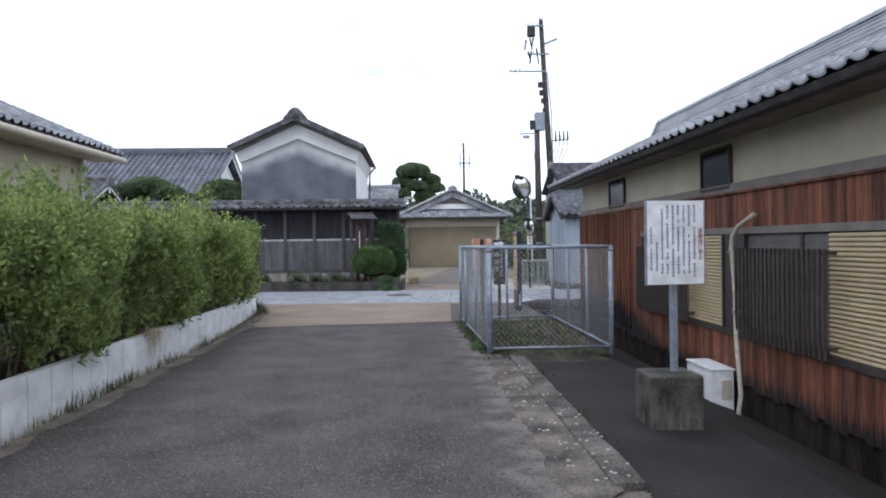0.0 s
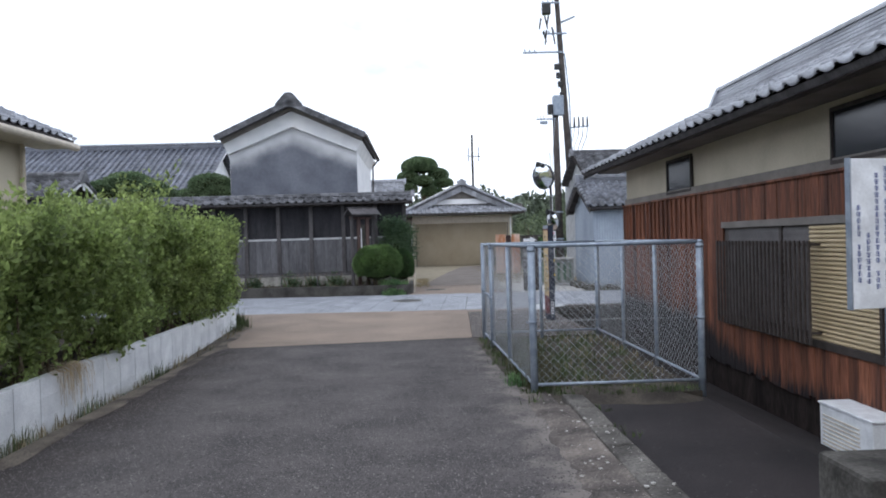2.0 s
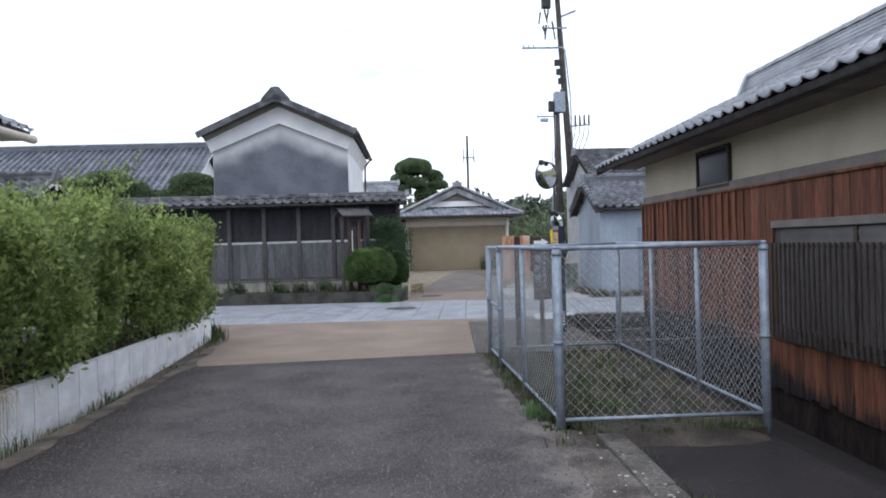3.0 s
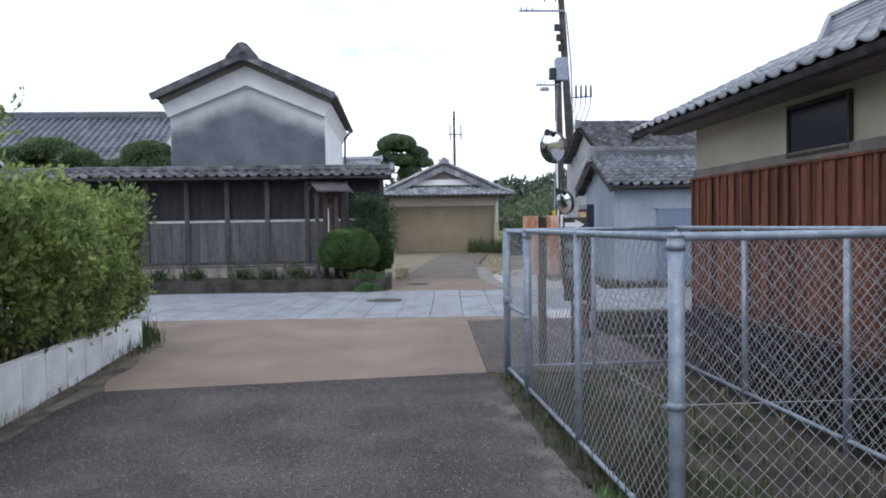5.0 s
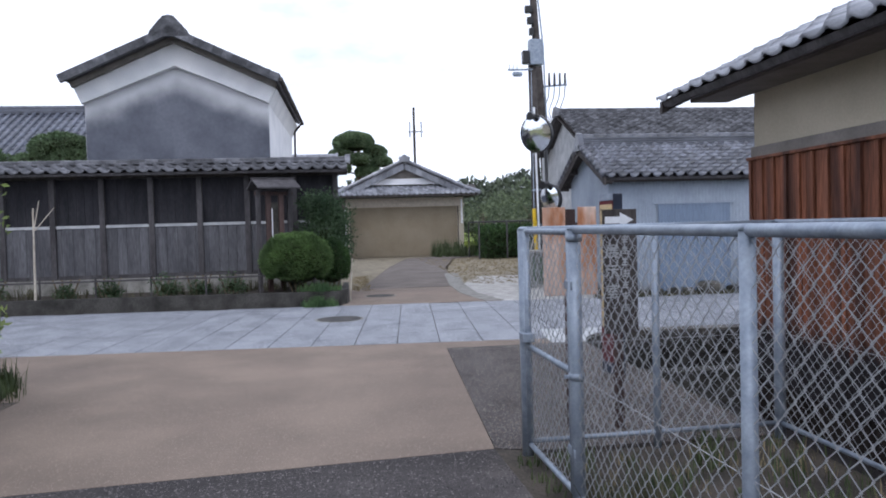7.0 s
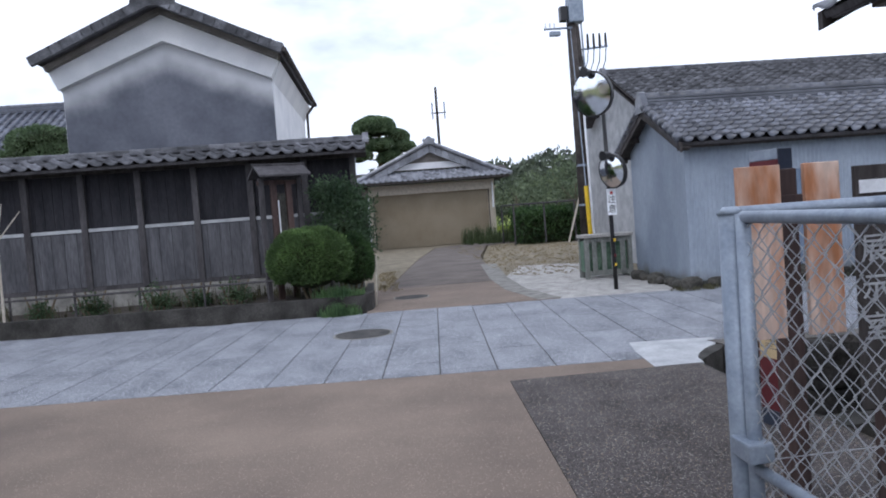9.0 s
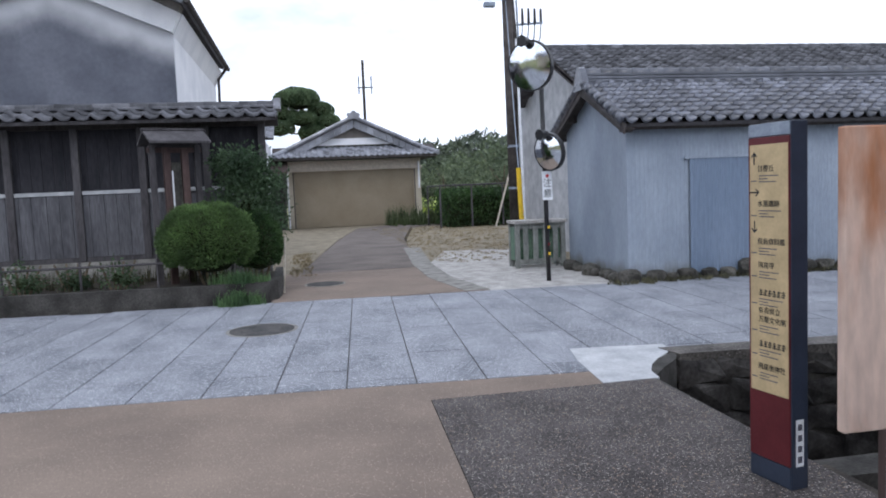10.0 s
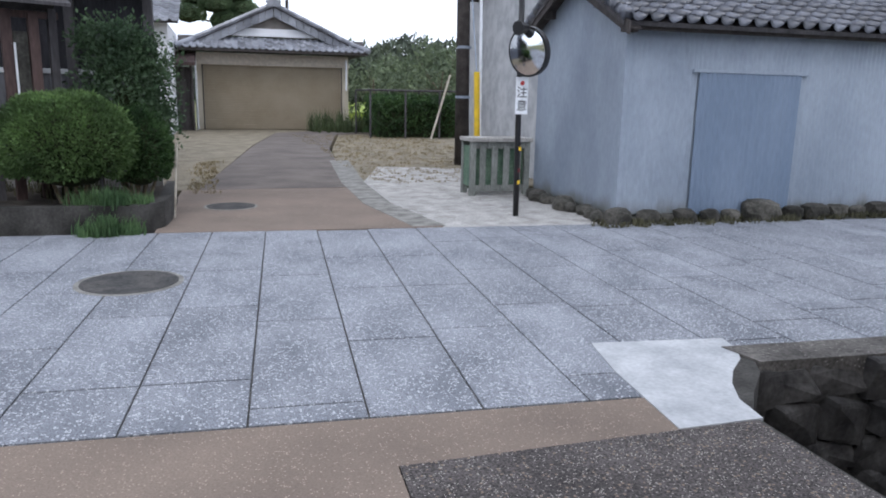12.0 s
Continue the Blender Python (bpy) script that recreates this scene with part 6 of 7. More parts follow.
def blob(c, r, squash, shrink=0.86):
    bm = bmesh.new()
    bmesh.ops.create_icosphere(bm, subdivisions=2, radius=1)
    for v in bm.verts:
        k = shrink * (1 + 0.12 * noise.noise(v.co * 1.7 + Vector(c)))
        v.co = Vector((c[0] + v.co.x * r * squash[0] * k, c[1] + v.co.y * r * squash[1] * k, c[2] + v.co.z * r * squash[2] * k))
    return bm


def bush(name, label, balls, leaf, count, base, material, seed, spread=0.55, core=0.86):
    ob = thing(name, base, label, "bush")
    r = np.random.RandomState(seed)
    bm = bmesh.new()
    for k in range(4):
        tube(bm, (base[0] + 0.05 * k - 0.08, base[1], base[2] - 0.05), (base[0] + 0.16 * (k - 1.5), base[1] + 0.05 * k, base[2] + 0.45), 0.025, 0.015, 6)
    part("stem", bm, STEM, ob)
    total = sum(b[1] ** 2 for b in balls)
    for c, rad, sq in balls:
        p, n = ball_points(r, int(count * rad ** 2 / total), c, rad, sq)
        p = p + r.normal(0, 0.30 * rad, p.shape) * (core < 0.8)
        v, f = leaves(p, n, leaf, seed + int(rad * 100), spread=spread)
        part("foliage", fast_mesh("foliage", v, f, material), material, ob, kind="stuff")
        # solid core, coloured dark as the shaded inside of the bush
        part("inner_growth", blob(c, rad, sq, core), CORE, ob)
    return ob


LEAFSHRUB = mat("shrub_foliage", (0.035, 0.062, 0.032), (0.085, 0.13, 0.068), 2.0, 0.65, 30, 0.25, 0.0, island=0.4)
lets_light(LEAFSHRUB)
bush("clipped_bush", "dense rounded clipped green bush in the planted bed", [((-0.36, 24.95, 0.92), 0.74, (1.0, 0.85, 0.76))], 0.045, 26000, (-0.36, 24.95, 0.22), LEAFBALL, 3, 0.45)
bush("clipped_bush", "smaller dark clipped bush beside the round bush", [((0.36, 25.3, 0.82), 0.44, (0.8, 0.9, 1.15))], 0.05, 9000, (0.36, 25.3, 0.22), LEAFDARK, 4)
bush("garden_shrub", "feathery dark shrub rising above the clipped bushes",
     [((0.22, 25.75, 1.45), 0.42, (1, 0.8, 0.9)), ((0.30, 25.75, 1.85), 0.38, (1, 0.8, 0.7)), ((0.10, 25.7, 2.12), 0.30, (1.15, 0.8, 0.6)), ((0.48, 25.8, 1.15), 0.30, (0.8, 0.8, 1.0))], 0.065, 8500, (0.25, 25.75, 0.22), LEAFSHRUB, 5, 1.4, 0.34)


def tufts(name, label, spots, height, seed, material, category="weeds", blades=18, wide=0.006):
    """Grass and weed tufts: curved tapering blades, all in one mesh."""
    r = np.random.RandomState(seed)
    vs, fs = [], []
    k = 0
    for x, y, z, s in spots:
        for _ in range(int(blades * (0.6 + 0.8 * r.rand()))):
            a, h = r.uniform(0, 2 * math.pi), height * s * r.uniform(0.45, 1.15)
            lean = r.uniform(0.1, 0.55) * h
            px, py = x + r.normal(0, 0.05 * s), y + r.normal(0, 0.05 * s)
            dx, dy = math.cos(a), math.sin(a)
            w = wide * r.uniform(0.7, 1.5)
            vs += [(px - dy * w, py + dx * w, z), (px + dy * w, py - dx * w, z),
                   (px + dx * lean * 0.35 + dy * w * 0.8, py + dy * lean * 0.35 - dx * w * 0.8, z + h * 0.6),
                   (px + dx * lean * 0.35 - dy * w * 0.8, py + dy * lean * 0.35 + dx * w * 0.8, z + h * 0.6),
                   (px + dx * lean, py + dy * lean, z + h)]
            fs += [(k, k + 1, k + 2), (k, k + 2, k + 3), (k + 3, k + 2, k + 4)]
            k += 5
    ob = new(name, fast_mesh(name, np.array(vs), np.array(fs), material))
    return tagged(ob, label, category, kind="stuff")


WEED = mat("weed_green", (0.042, 0.06, 0.024), (0.09, 0.12, 0.05), 3, 0.7, 20, 0.2, 0.0, island=0.35)
STRAW = mat("dry_weed_straw", (0.15, 0.125, 0.075), (0.27, 0.225, 0.14), 3, 0.8, 20, 0.2, 0.0, island=0.3)
HAY = mat("pale_dead_straw", (0.30, 0.235, 0.15), (0.46, 0.37, 0.25), 3, 0.85, 20, 0.2, 0.0, island=0.3)
VERGEGRASS = mat("bleached_grass", (0.21, 0.17, 0.10), (0.34, 0.28, 0.17), 2, 0.85, 20, 0.15, 0.0, island=0.15)
BEDPLANT = mat("bed_plant_leaf", (0.05, 0.05, 0.03), (0.11, 0.105, 0.06), 2, 0.8, 20, 0.2, 0.0, island=0.35)
FERN = lets_light(mat("bright_weed_leaf", (0.06, 0.11, 0.05), (0.13, 0.21, 0.09), 3, 0.7, 20, 0.2, 0.0, island=0.35))
rg = random.Random(12)
def verge_foot(y):
    """Height of the dirt at the wall's face: a shallow gutter that runs out at the far end."""
    return -0.19 * min(1.0, max(0.0, (16.6 - y) / 4.5))


def verge_z(x, y):
    return verge_foot(y) * min(1.0, max(0.0, (-2.27 - x) / 0.40)) ** 0.8


def dirt_verge():
    r = random.Random(21)
    bm = bmesh.new()
    rows = []
    for k in range(104):
        y = -9 + 0.248 * k
        edge = -2.10 + 0.11 * noise.noise(Vector((y * 0.9, 3, 0))) + r.uniform(-0.05, 0.05) - 0.25 * max(0.0, (y - 13.5) / 3.2)
        ps = [(edge, 0.0055), (-2.29 - 0.2 * max(0.0, (y - 13.5) / 3.2), 0.004)]
        for x in (-2.38, -2.47, -2.55, -2.62, -2.69):
            if x < ps[-1][0]:
                ps.append((x, verge_z(x, y) + r.uniform(-0.008, 0.012)))
        while len(ps) < 7:
            ps.append((ps[-1][0] - 0.02, ps[-1][1]))
        rows.append([bm.verts.new((x, y, z)) for x, z in ps])
    for a, b in zip(rows, rows[1:]):
        for i in range(6):
            bm.faces.new((a[i], b[i], b[i + 1], a[i + 1]))
    bmesh.ops.recalc_face_normals(bm, faces=bm.faces)
    solid("dirt_verge", bm, VERGEDIRT, "dirt gutter at the foot of the block wall", "soil", "structure")


dirt_verge()


def verge_spots(ys, lo, hi, deep=0.3):
    out = []
    for y in ys:
        x = -2.66 + rg.uniform(0, deep)
        out.append((x, y, verge_z(x, y) - 0.01, rg.uniform(lo, hi)))
    return out


tufts("wall_weeds", "low green weeds along the foot of the block wall", verge_spots([rg.uniform(0, 16.7) for _ in range(60)], 0.3, 1.0), 0.09, 1, WEED, blades=9, wide=0.004)
tufts("wall_weeds", "taller weed clumps against the block wall", verge_spots([c + rg.gauss(0, 0.2) for c in (3.9, 7.35, 8.3, 8.7, 10.2, 12.1, 16.2, 16.6) for _ in range(7)], 0.8, 1.7, 0.18), 0.17, 2, WEED, blades=10, wide=0.004)
tufts("straw_weeds", "dry straw weeds at the wall's foot", verge_spots([rg.uniform(1, 16.7) for _ in range(110)], 0.4, 1.2), 0.15, 3, STRAW, blades=9, wide=0.004)
spots = [(-2.9 + rg.uniform(-0.6, 0.25), 16.85 + rg.uniform(0, 0.5), 0.0, rg.uniform(0.6, 1.4)) for _ in range(60)]
tufts("corner_weeds", "weeds at the end of the block wall", spots, 0.25, 4, WEED)
spots = [(rg.uniform(2.0, 2.16) - 0.1 * (y > 11), y, 0.0, rg.uniform(0.4, 1.1)) for y in [rg.uniform(9.3, 14.0) for _ in range(45)]]
bright = [(rg.gauss(2.05, 0.05), rg.gauss(10.35, 0.22), 0.0, rg.uniform(0.6, 1.2)) for _ in range(15)]
tufts("fence_weeds", "bright leafy weeds at the fence post", bright, 0.11, 35, FERN, blades=12, wide=0.006)
tufts("fence_weeds", "green weeds along the chain-link fence", spots, 0.09, 5, WEED, blades=12, wide=0.004)
spots = [(2.2 + 1.5 * rg.random() ** 1.8, rg.uniform(9.8, 14.0), -0.02, rg.uniform(0.4, 1.5)) for _ in range(120)]
tufts("plot_weeds", "scattered weeds inside the fenced plot", spots, 0.13, 6, WEED, blades=22, wide=0.004)
spots = [(rg.uniform(2.15, 3.85), rg.uniform(9.8, 14.0), -0.02, rg.uniform(0.5, 1.3)) for _ in range(110)]
tufts("plot_straw", "dry grass inside the fenced plot", spots, 0.12, 7, STRAW, blades=8, wide=0.004)
spots = [(rg.uniform(2.10, 2.5), rg.uniform(9.9, 13.2), -0.02, rg.uniform(0.5, 1.4)) for _ in range(110)]
tufts("side_weeds", "thick brownish weeds along the inside of the fence", spots, 0.20, 16, BEDPLANT, blades=20, wide=0.004)


def draped_straw(yc, seed):
    """A heap of dead grass lying over the block wall's edge and hanging down its face."""
    r = np.random.RandomState(seed)
    vs, fs = [], []
    for _ in range(130):
        y, reach = yc + r.normal(0, 0.19), r.uniform(0.02, 0.11)
        drop = min(0.48, abs(r.normal(0, 0.17))) + 0.02
        lean, w, top = r.normal(0, 0.09), 0.0035 * r.uniform(0.7, 1.4), 0.375 + abs(r.normal(0, 0.03))
        k = len(vs)
        for t, x, z in ((0, -2.80 - r.uniform(0, 0.15), top - 0.01), (0.35, -2.72, top + 0.02), (0.6, -2.665 + reach * 0.6, top - 0.03), (1.0, -2.66 + reach * 0.7, top - drop)):
            vs += [(x, y + lean * t - w, z), (x, y + lean * t + w, z)]
        fs += [(k + 2 * i, k + 2 * i + 1, k + 2 * i + 3, k + 2 * i + 2) for i in range(3)]
    tagged(new("draped_straw", fast_mesh("draped_straw", np.array(vs), np.array(fs), HAY)), "dead straw heap hanging over the block wall", "dry grass", kind="stuff")


draped_straw(10.0, 51)
spots = [(2.60 + rg.uniform(-0.03, 0.12), rg.choice((5.4, 6.0, 7.6, 8.2, 8.9)) + rg.gauss(0, 0.12), -0.01, rg.uniform(0.3, 0.9)) for _ in range(20)]
spots += [(rg.uniform(2.3, 3.8), 9.66 + rg.uniform(-0.10, 0.08), 0.01, rg.uniform(0.3, 1.1)) for _ in range(60)]
tufts("kerb_weeds", "small weeds along the kerb and fence foot", spots, 0.08, 8, WEED, blades=10, wide=0.004)
spots = [(rg.uniform(-9, 0.3), rg.uniform(25.0, 26.4), 0.24, rg.uniform(0.4, 1.6)) for _ in range(90)]
tufts("bed_plants", "low brownish garden plants in the bed", spots, 0.20, 9, BEDPLANT, "plants", 22, 0.006)
for k, (bx, by, br) in enumerate(((-1.75, 25.05, 0.20), (-2.45, 25.2, 0.15), (-3.1, 25.0, 0.21), (-4.3, 25.2, 0.17), (-5.1, 25.1, 0.13), (-6.6, 25.2, 0.2))):
    bush("bed_shrub", "small straggly dark shrub in the planted bed", [((bx, by, 0.24 + br * 0.9), br, (1.0, 0.9, 1.05)), ((bx + br * 0.7, by, 0.24 + br * 0.6), br * 0.7, (1, 1, 0.9))], 0.06, 500, (bx, by, 0.22), LEAFSHRUB, 60 + k, 1.2, 0.4)
spots = [(rg.gauss(0.10, 0.14), rg.gauss(24.14, 0.04), 0.0, rg.uniform(0.5, 1.3)) for _ in range(40)]
spots += [(rg.gauss(0.14, 0.16), rg.gauss(24.42, 0.06), 0.26, rg.uniform(0.6, 1.3)) for _ in range(40)]
tufts("bed_fern", "bright weeds spilling over the bed's kerb", spots, 0.19, 10, FERN, "plants", 34, 0.006)
spots = [(rg.uniform(0.80, 1.25), rg.uniform(27.4, 33), -0.01, rg.uniform(0.3, 1.0)) for _ in range(150)]
tufts("drive_grass", "dry grass along the driveway", spots, 0.08, 11, VERGEGRASS, "grass", 8)
spots = [(rg.uniform(3.9, 8.5), rg.uniform(28.4, 44), -0.01, rg.uniform(0.4, 1.1)) for _ in range(1500)]
tufts("drive_grass", "dry grass on the verge beyond the gravel", spots, 0.055, 12, VERGEGRASS, "grass", 9)
spots = [(rg.uniform(4.9, 8.6), rg.uniform(45.5, 48), 0.0, rg.uniform(0.3, 2.0)) for _ in range(130)]
tufts("tall_weeds", "tall green weeds beside the garage", spots, 0.5, 13, WEED, "weeds", 22, 0.012)
spots = [(rg.uniform(5.8, 11), rg.uniform(23.45, 23.85), 0.0, rg.uniform(0.3, 1.0)) for _ in range(160)]
tufts("shed_weeds", "weeds among the shed's foundation stones", spots, 0.10, 14, BEDPLANT)


def bamboo_rail():
    f = thing("bamboo_rail", (-6, 24.8, 0.24), "low weathered bamboo rail along the bed", "rail")
    part("rail", t1((-14, 25.55, 0.60), (0.28, 24.75, 0.63), 0.018), POSTGREY, f)
    for k in range(13):
        x = 0.0 - 1.12 * k
        y = 24.76 - x * 0.056
        part("post", t1((x, y + 0.02, 0.1), (x, y + 0.02, 0.70), 0.02), POSTGREY, f)
    s = thing("bamboo_stake", (-5.55, 24.75, 0.2), "pale forked bamboo stake in the bed", "stake")
    part("cane", t1((-5.55, 24.75, 0.1), (-5.52, 24.75, 2.15), 0.024, 0.015), PVC, s)
    part("branch", t1((-5.50, 24.75, 1.7), (-5.12, 24.75, 2.15), 0.012, 0.008), PVC, s)
    part("branch", t1((-5.52, 24.75, 1.7), (-5.40, 24.75, 2.3), 0.012, 0.008), PVC, s)
    m = thing("marker_post", (0.72, 25.2, 0), "slim white marker stake at the bed's corner", "post")
    part("stake", t1((0.74, 25.2, 0.0), (0.80, 25.35, 0.92), 0.013), PVC, m)


bamboo_rail()


# ---- covers, drain and strips ----
def cover(x, y, r, label):
    c = thing("manhole_cover", (x, y, 0), label, "manhole cover", group="manhole covers")
    part("frame_ring", t1((x, y, -0.06), (x, y, 0.004), r, sides=48), CONCRETE, c)
    part("lid", t1((x, y, 0.0), (x, y, 0.008), r * 0.9, sides=48), JOINT, c, "dark cast iron lid")
    for k in range(6):
        a = k * math.pi / 3
        part("stud", t1((x + 0.6 * r * math.cos(a), y + 0.6 * r * math.sin(a), 0.006), (x + 0.6 * r * math.cos(a), y + 0.6 * r * math.sin(a), 0.011), r * 0.12, sides=10), JOINT, c)


cover(0.57, 21.95, 0.42, "dark round iron manhole cover in the stone road")
cover(1.42, 26.05, 0.36, "dark round cover in the tan driveway")
solid("drain_strip", s1([(3.50, 24.05), (3.9, 24.05), (3.66, 26.0), (3.75, 28.5), (4.2, 33), (3.75, 33), (3.34, 28.5), (3.26, 26.0)], -0.2, 0.005), CONCRETE,
      "pale concrete drain strip beside the driveway", "drain", "structure")


# ---- netted patch and trees behind ----
def net_patch():
    n = thing("netted_frame", (8, 42.5, 0), "low pipe frame covered with dark green garden net", "garden frame")
    x0, x1, y0, y1, h = 6.5, 10.4, 42.0, 45.0, 1.72
    for x in np.linspace(x0, x1, 4):
        for y in (y0, y1):
            part("post", t1((x, y, -0.1), (x, y, h), 0.035, sides=8), POSTGREY, n)
    for y in (y0, y1):
        part("rail", t1((x0, y, h), (x1, y, h), 0.03, sides=8), POSTGREY, n)
    for x in (x0, x1):
        part("rail", t1((x, y0, h), (x, y1, h), 0.03, sides=8), POSTGREY, n)
    r = np.random.RandomState(2)
    pts = np.stack([r.uniform(x0 + 0.25, x1, 9000), r.uniform(y0 + 0.1, y1, 9000), 1.5 * r.rand(9000) ** 0.8], 1)
    v, f = leaves(pts, np.tile([0, -0.6, 0.6], (9000, 1)), 0.16, 7)
    part("crop", fast_mesh("crop", v, f, LEAFDARK), LEAFDARK, n, kind="stuff")
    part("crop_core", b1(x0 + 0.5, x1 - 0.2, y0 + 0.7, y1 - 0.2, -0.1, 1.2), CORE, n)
    part("prop", t1((8.7, 41.8, -0.1), (9.45, 41.9, 2.3), 0.04, sides=8), PVC, n, "pale leaning pole")


net_patch()


def tree(name, label, x, y, h, r, seed, material, count=3000, leaf=0.22, trunk=0.16, z0=-0.25, category="tree"):
    t = thing(name, (x, y, z0), label, category, group="trees beyond the driveway")
    rng = random.Random(seed)
    rr = np.random.RandomState(seed)
    bm = bmesh.new()
    top = Vector((x + rng.uniform(-0.3, 0.3), y, z0 + h * 0.62))
    tube(bm, (x, y, z0), top, trunk, trunk * 0.5, 8)
    part("trunk", bm, STEM, t)
    pts, nor = [], []
    n = 22
    for k in range(n):
        a, q = rng.uniform(0, 2 * math.pi), rng.uniform(0.15, 1.0) ** 0.6
        c = Vector((x + r * q * math.cos(a), y + r * q * math.sin(a), z0 + h * rng.uniform(0.42, 0.92) * (1.06 - 0.25 * q)))
        if k < 9:
            bl = bmesh.new()
            tube(bl, top - Vector((0, 0, rng.uniform(0.1, 0.35) * h)), c, trunk * 0.35, trunk * 0.12, 6)
            part("limb", bl, STEM, t)
        p, d = ball_points(rr, count // n, c, r * rng.uniform(0.28, 0.46), (1, 1, 0.72), -0.9, 0.2)
        p += rr.normal(0, 0.10 * r * 0.5, p.shape)
        pts.append(p), nor.append(d)
    v, f = leaves(np.concatenate(pts), np.concatenate(nor), leaf, seed)
    part("crown", fast_mesh("crown", v, f, material), material, t, kind="stuff")


# distance haze is put into these two leaf colours, greyed and lightened
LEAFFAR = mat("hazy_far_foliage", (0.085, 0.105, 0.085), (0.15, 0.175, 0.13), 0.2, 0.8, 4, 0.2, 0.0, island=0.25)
LEAFMID = mat("hazy_tree_foliage", (0.075, 0.10, 0.06), (0.15, 0.185, 0.105), 0.7, 0.7, 10, 0.25, 0.0, island=0.35)
lets_light(LEAFMID, 0.2)
for x, y, h, r, sd in ((9.6, 56, 3.9, 1.9, 1), (12.4, 58, 4.8, 2.2, 2), (15.2, 57, 5.2, 2.2, 3), (18.6, 60, 5.4, 2.6, 4), (22.5, 62, 5.2, 2.8, 5), (26.5, 63, 5.6, 3.0, 6), (11.0, 52, 3.4, 1.6, 7), (14.0, 51, 3.0, 1.5, 8)):
    tree("tree", "loose green garden tree with an uneven crown", x, y, h, r, sd, LEAFMID)
tree("persimmon_tree", "thin leaning young tree with sparse leaves", 9.4, 43.6, 4.4, 0.9, 15, LEAFMID, 260, 0.26, 0.05)
tree("persimmon_tree", "thin young tree with sparse drooping leaves", 7.6, 46.5, 3.9, 0.8, 16, LEAFMID, 240, 0.26, 0.05)


def cloud_pine(x, y, pads, seed, label, base=-0.25, trunk=0.16):
    t = thing("clipped_pine", (x, y, base), label, "tree", group="clipped garden pines")
    r = np.random.RandomState(seed)
    top = max(p[2] for p in pads)
    bm = bmesh.new()
    tube(bm, (x, y, base), (x + 0.1, y, top), trunk, trunk * 0.4, 8)
    part("trunk", bm, STEM, t)
    for px, py, pz, pr, sq in pads:
        bl = bmesh.new()
        tube(bl, (x + 0.05, y, pz - 0.35), (px, py, pz - 0.1), 0.06, 0.03, 6)
        part("limb", bl, STEM, t)
        p, n = ball_points(r, int(min(9000, 7000 * pr * pr)), (px, py, pz), pr, (1, 1, sq), -0.5)
        v, f = leaves(p, n, 0.09 if pr < 0.9 else 0.17, seed, spread=0.5)
        part("needle_pad", fast_mesh("needle_pad", v, f, PINE), PINE, t, kind="stuff")
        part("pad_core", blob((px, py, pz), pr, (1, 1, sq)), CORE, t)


FARPINE = [(0.90, 33, 4.45, 0.62, 0.52), (0.45, 32.9, 4.02, 0.40, 0.6), (1.62, 33, 4.12, 0.36, 0.7), (1.82, 32.9, 3.78, 0.34, 0.6), (1.05, 32.8, 3.85, 0.44, 0.55), (0.35, 32.8, 3.58, 0.42, 0.6), (1.35, 32.9, 3.45, 0.42, 0.6)]
K = 2.045   # the pine stands well behind the garage
cloud_pine(1.2, 60, [(0.81 + (x - 0.81) * K, 60 + (y - 33) * K, 1.57 + (z - 1.57) * K, r * K, q) for x, y, z, r, q in FARPINE], 21,
           "large dark cloud-clipped pine behind the garage", trunk=0.3)
cloud_pine(-6.8, 29.9, [(-6.85, 29.9, 3.92, 0.72, 0.52), (-6.5, 29.7, 3.5, 0.6, 0.6), (-7.5, 29.8, 3.45, 0.55, 0.6)], 22, "rounded clipped pine beside the storehouse")
cloud_pine(-9.9, 29.9, [(-9.9, 29.9, 4.0, 0.85, 0.5), (-9.1, 29.8, 3.75, 0.7, 0.5), (-10.7, 29.8, 3.8, 0.7, 0.5), (-8.4, 29.7, 3.45, 0.5, 0.6)], 23, "broad clipped pine behind the garden wall")
cloud_pine(-12.6, 29.9, [(-12.6, 29.9, 4.0, 0.8, 0.5), (-11.7, 29.8, 3.7, 0.7, 0.5)], 24, "clipped pine behind the garden wall")


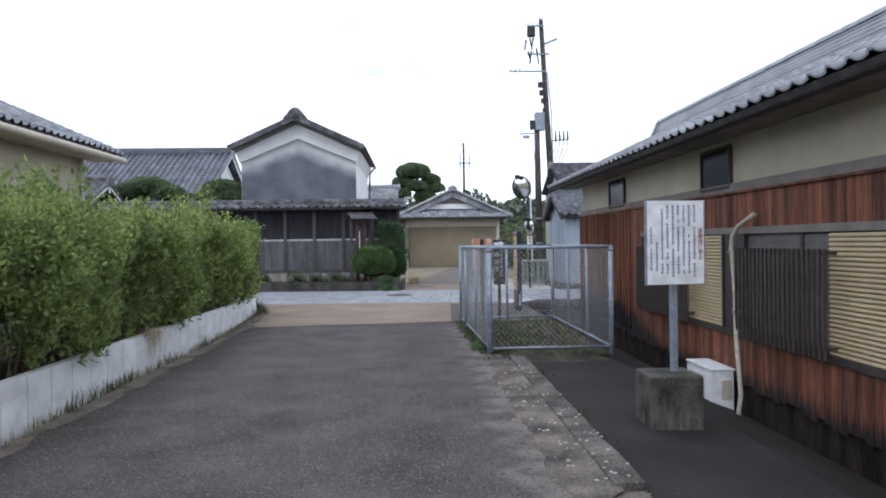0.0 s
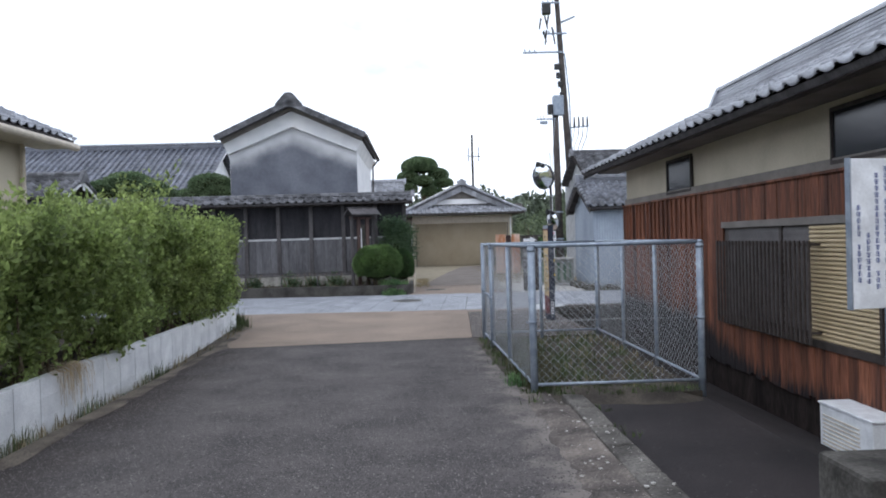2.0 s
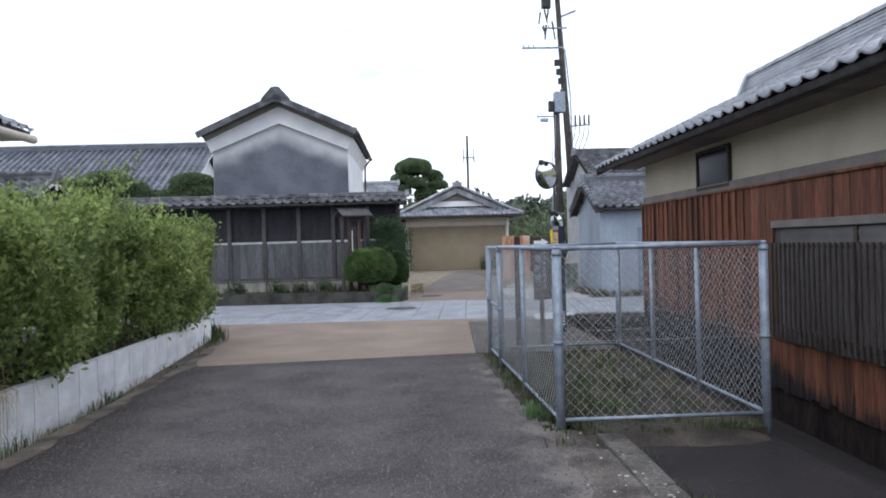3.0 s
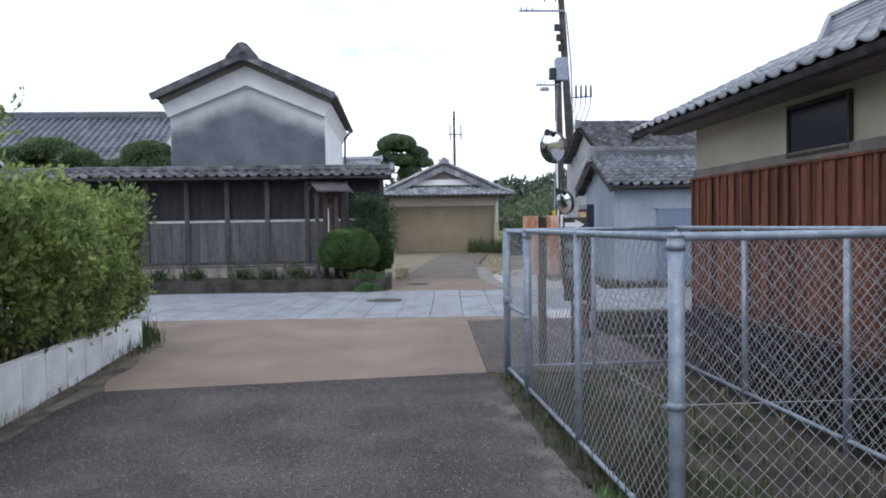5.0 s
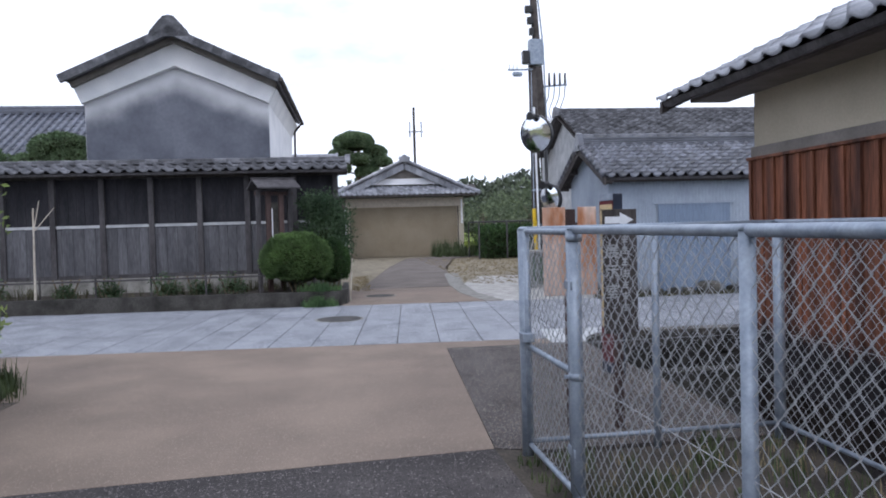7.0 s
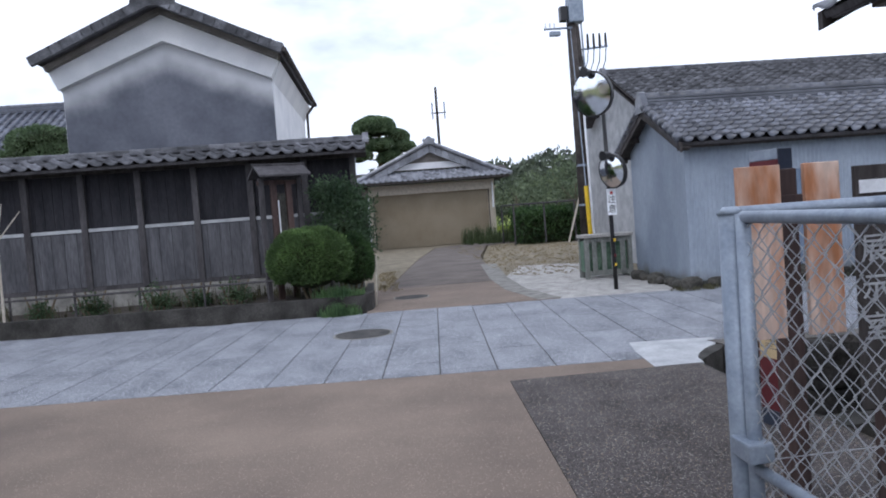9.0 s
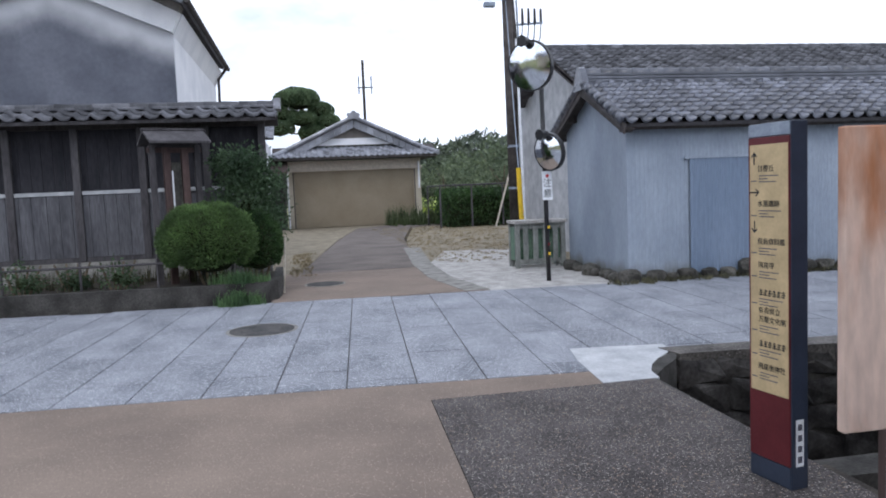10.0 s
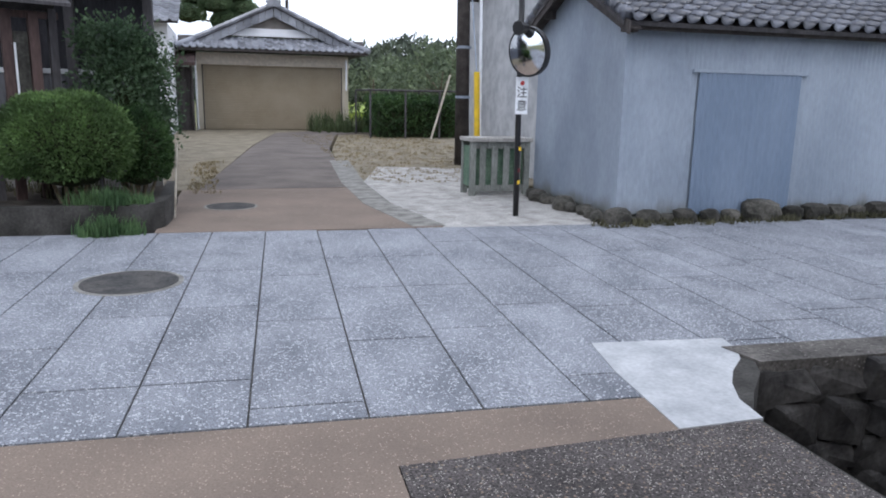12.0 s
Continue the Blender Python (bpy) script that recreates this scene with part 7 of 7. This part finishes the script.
def far_house():
    h = thing("far_house", (-2, 46, 0), "distant house with grey tiled roof", "house")
    part("wall", b1(-9, -0.35, 44, 50, -0.2, 3.9), WHITE, h)
    s = Vector((0, 3.4, 1.3)).normalized()
    tile_roof(h, (-9.3, 43.4, 3.9), (1, 0, 0), 9.35, s, 3.6, w=0.33, c=0.3, rows_apart=0)
    ridge(h, (-9.3, 46.8, 5.2), (0.05, 46.8, 5.2), 2, 0.34)
    lean = thing("side_gate", (0, 47.5, 0), "dark wooden side gate beside the garage", "gate")
    part("gate_wall", b1(-1.4, 0.30, 47.6, 47.8, -0.2, 2.5), DARKWOOD, lean)
    part("gate_roof", prism([(46.7, 2.55), (46.7, 2.66), (48.2, 3.15), (48.2, 3.04)], "x", -1.6, 0.45), REDWOOD, lean)
    part("gate_post", t1((0.26, 47.5, -0.1), (0.26, 47.5, 2.6), 0.06), DARKWOOD, lean)


far_house()


# ---- far woods and field ----
def far_woods():
    r = np.random.RandomState(31)
    pts, nor = [], []
    n = 70000
    x = r.uniform(-90, 150, n)
    y = 140 + r.uniform(0, 25, n)
    top = 8.2 + 2.2 * np.sin(x * 0.045 + 0.6) + 1.2 * np.sin(x * 0.21) + 0.7 * np.sin(x * 0.63)
    z = top * r.rand(n) ** 0.7
    pts = np.stack([x, y - 6 * (1 - z / 12), z], 1)
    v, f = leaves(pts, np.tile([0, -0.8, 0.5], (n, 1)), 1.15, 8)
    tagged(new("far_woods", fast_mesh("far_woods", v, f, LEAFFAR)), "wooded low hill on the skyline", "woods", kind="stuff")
    bm = bmesh.new()
    xs = np.linspace(-95, 155, 60)
    lo = [bm.verts.new((a, 168, -1)) for a in xs]
    hi = [bm.verts.new((a, 172, float(7.0 + 2.2 * math.sin(a * 0.045 + 0.6) + 1.2 * math.sin(a * 0.21)))) for a in xs]
    bk = [bm.verts.new((a, 260, -1)) for a in xs]
    for i in range(59):
        bm.faces.new((lo[i], lo[i + 1], hi[i + 1], hi[i])), bm.faces.new((hi[i], hi[i + 1], bk[i + 1], bk[i]))
    solid("hill", bm, CORE, "dark wooded hill beyond the fields", "hill", "structure")
    RICE = mat("rice_field", (0.17, 0.24, 0.03), (0.28, 0.34, 0.06), 0.5, 0.9, 8, 0.2, 0.3)
    solid("rice_field", s1([(8, 66), (60, 66), (60, 130), (8, 130)], -0.2, 0.35), RICE, "bright yellow-green rice field", "field", "structure")


far_woods()
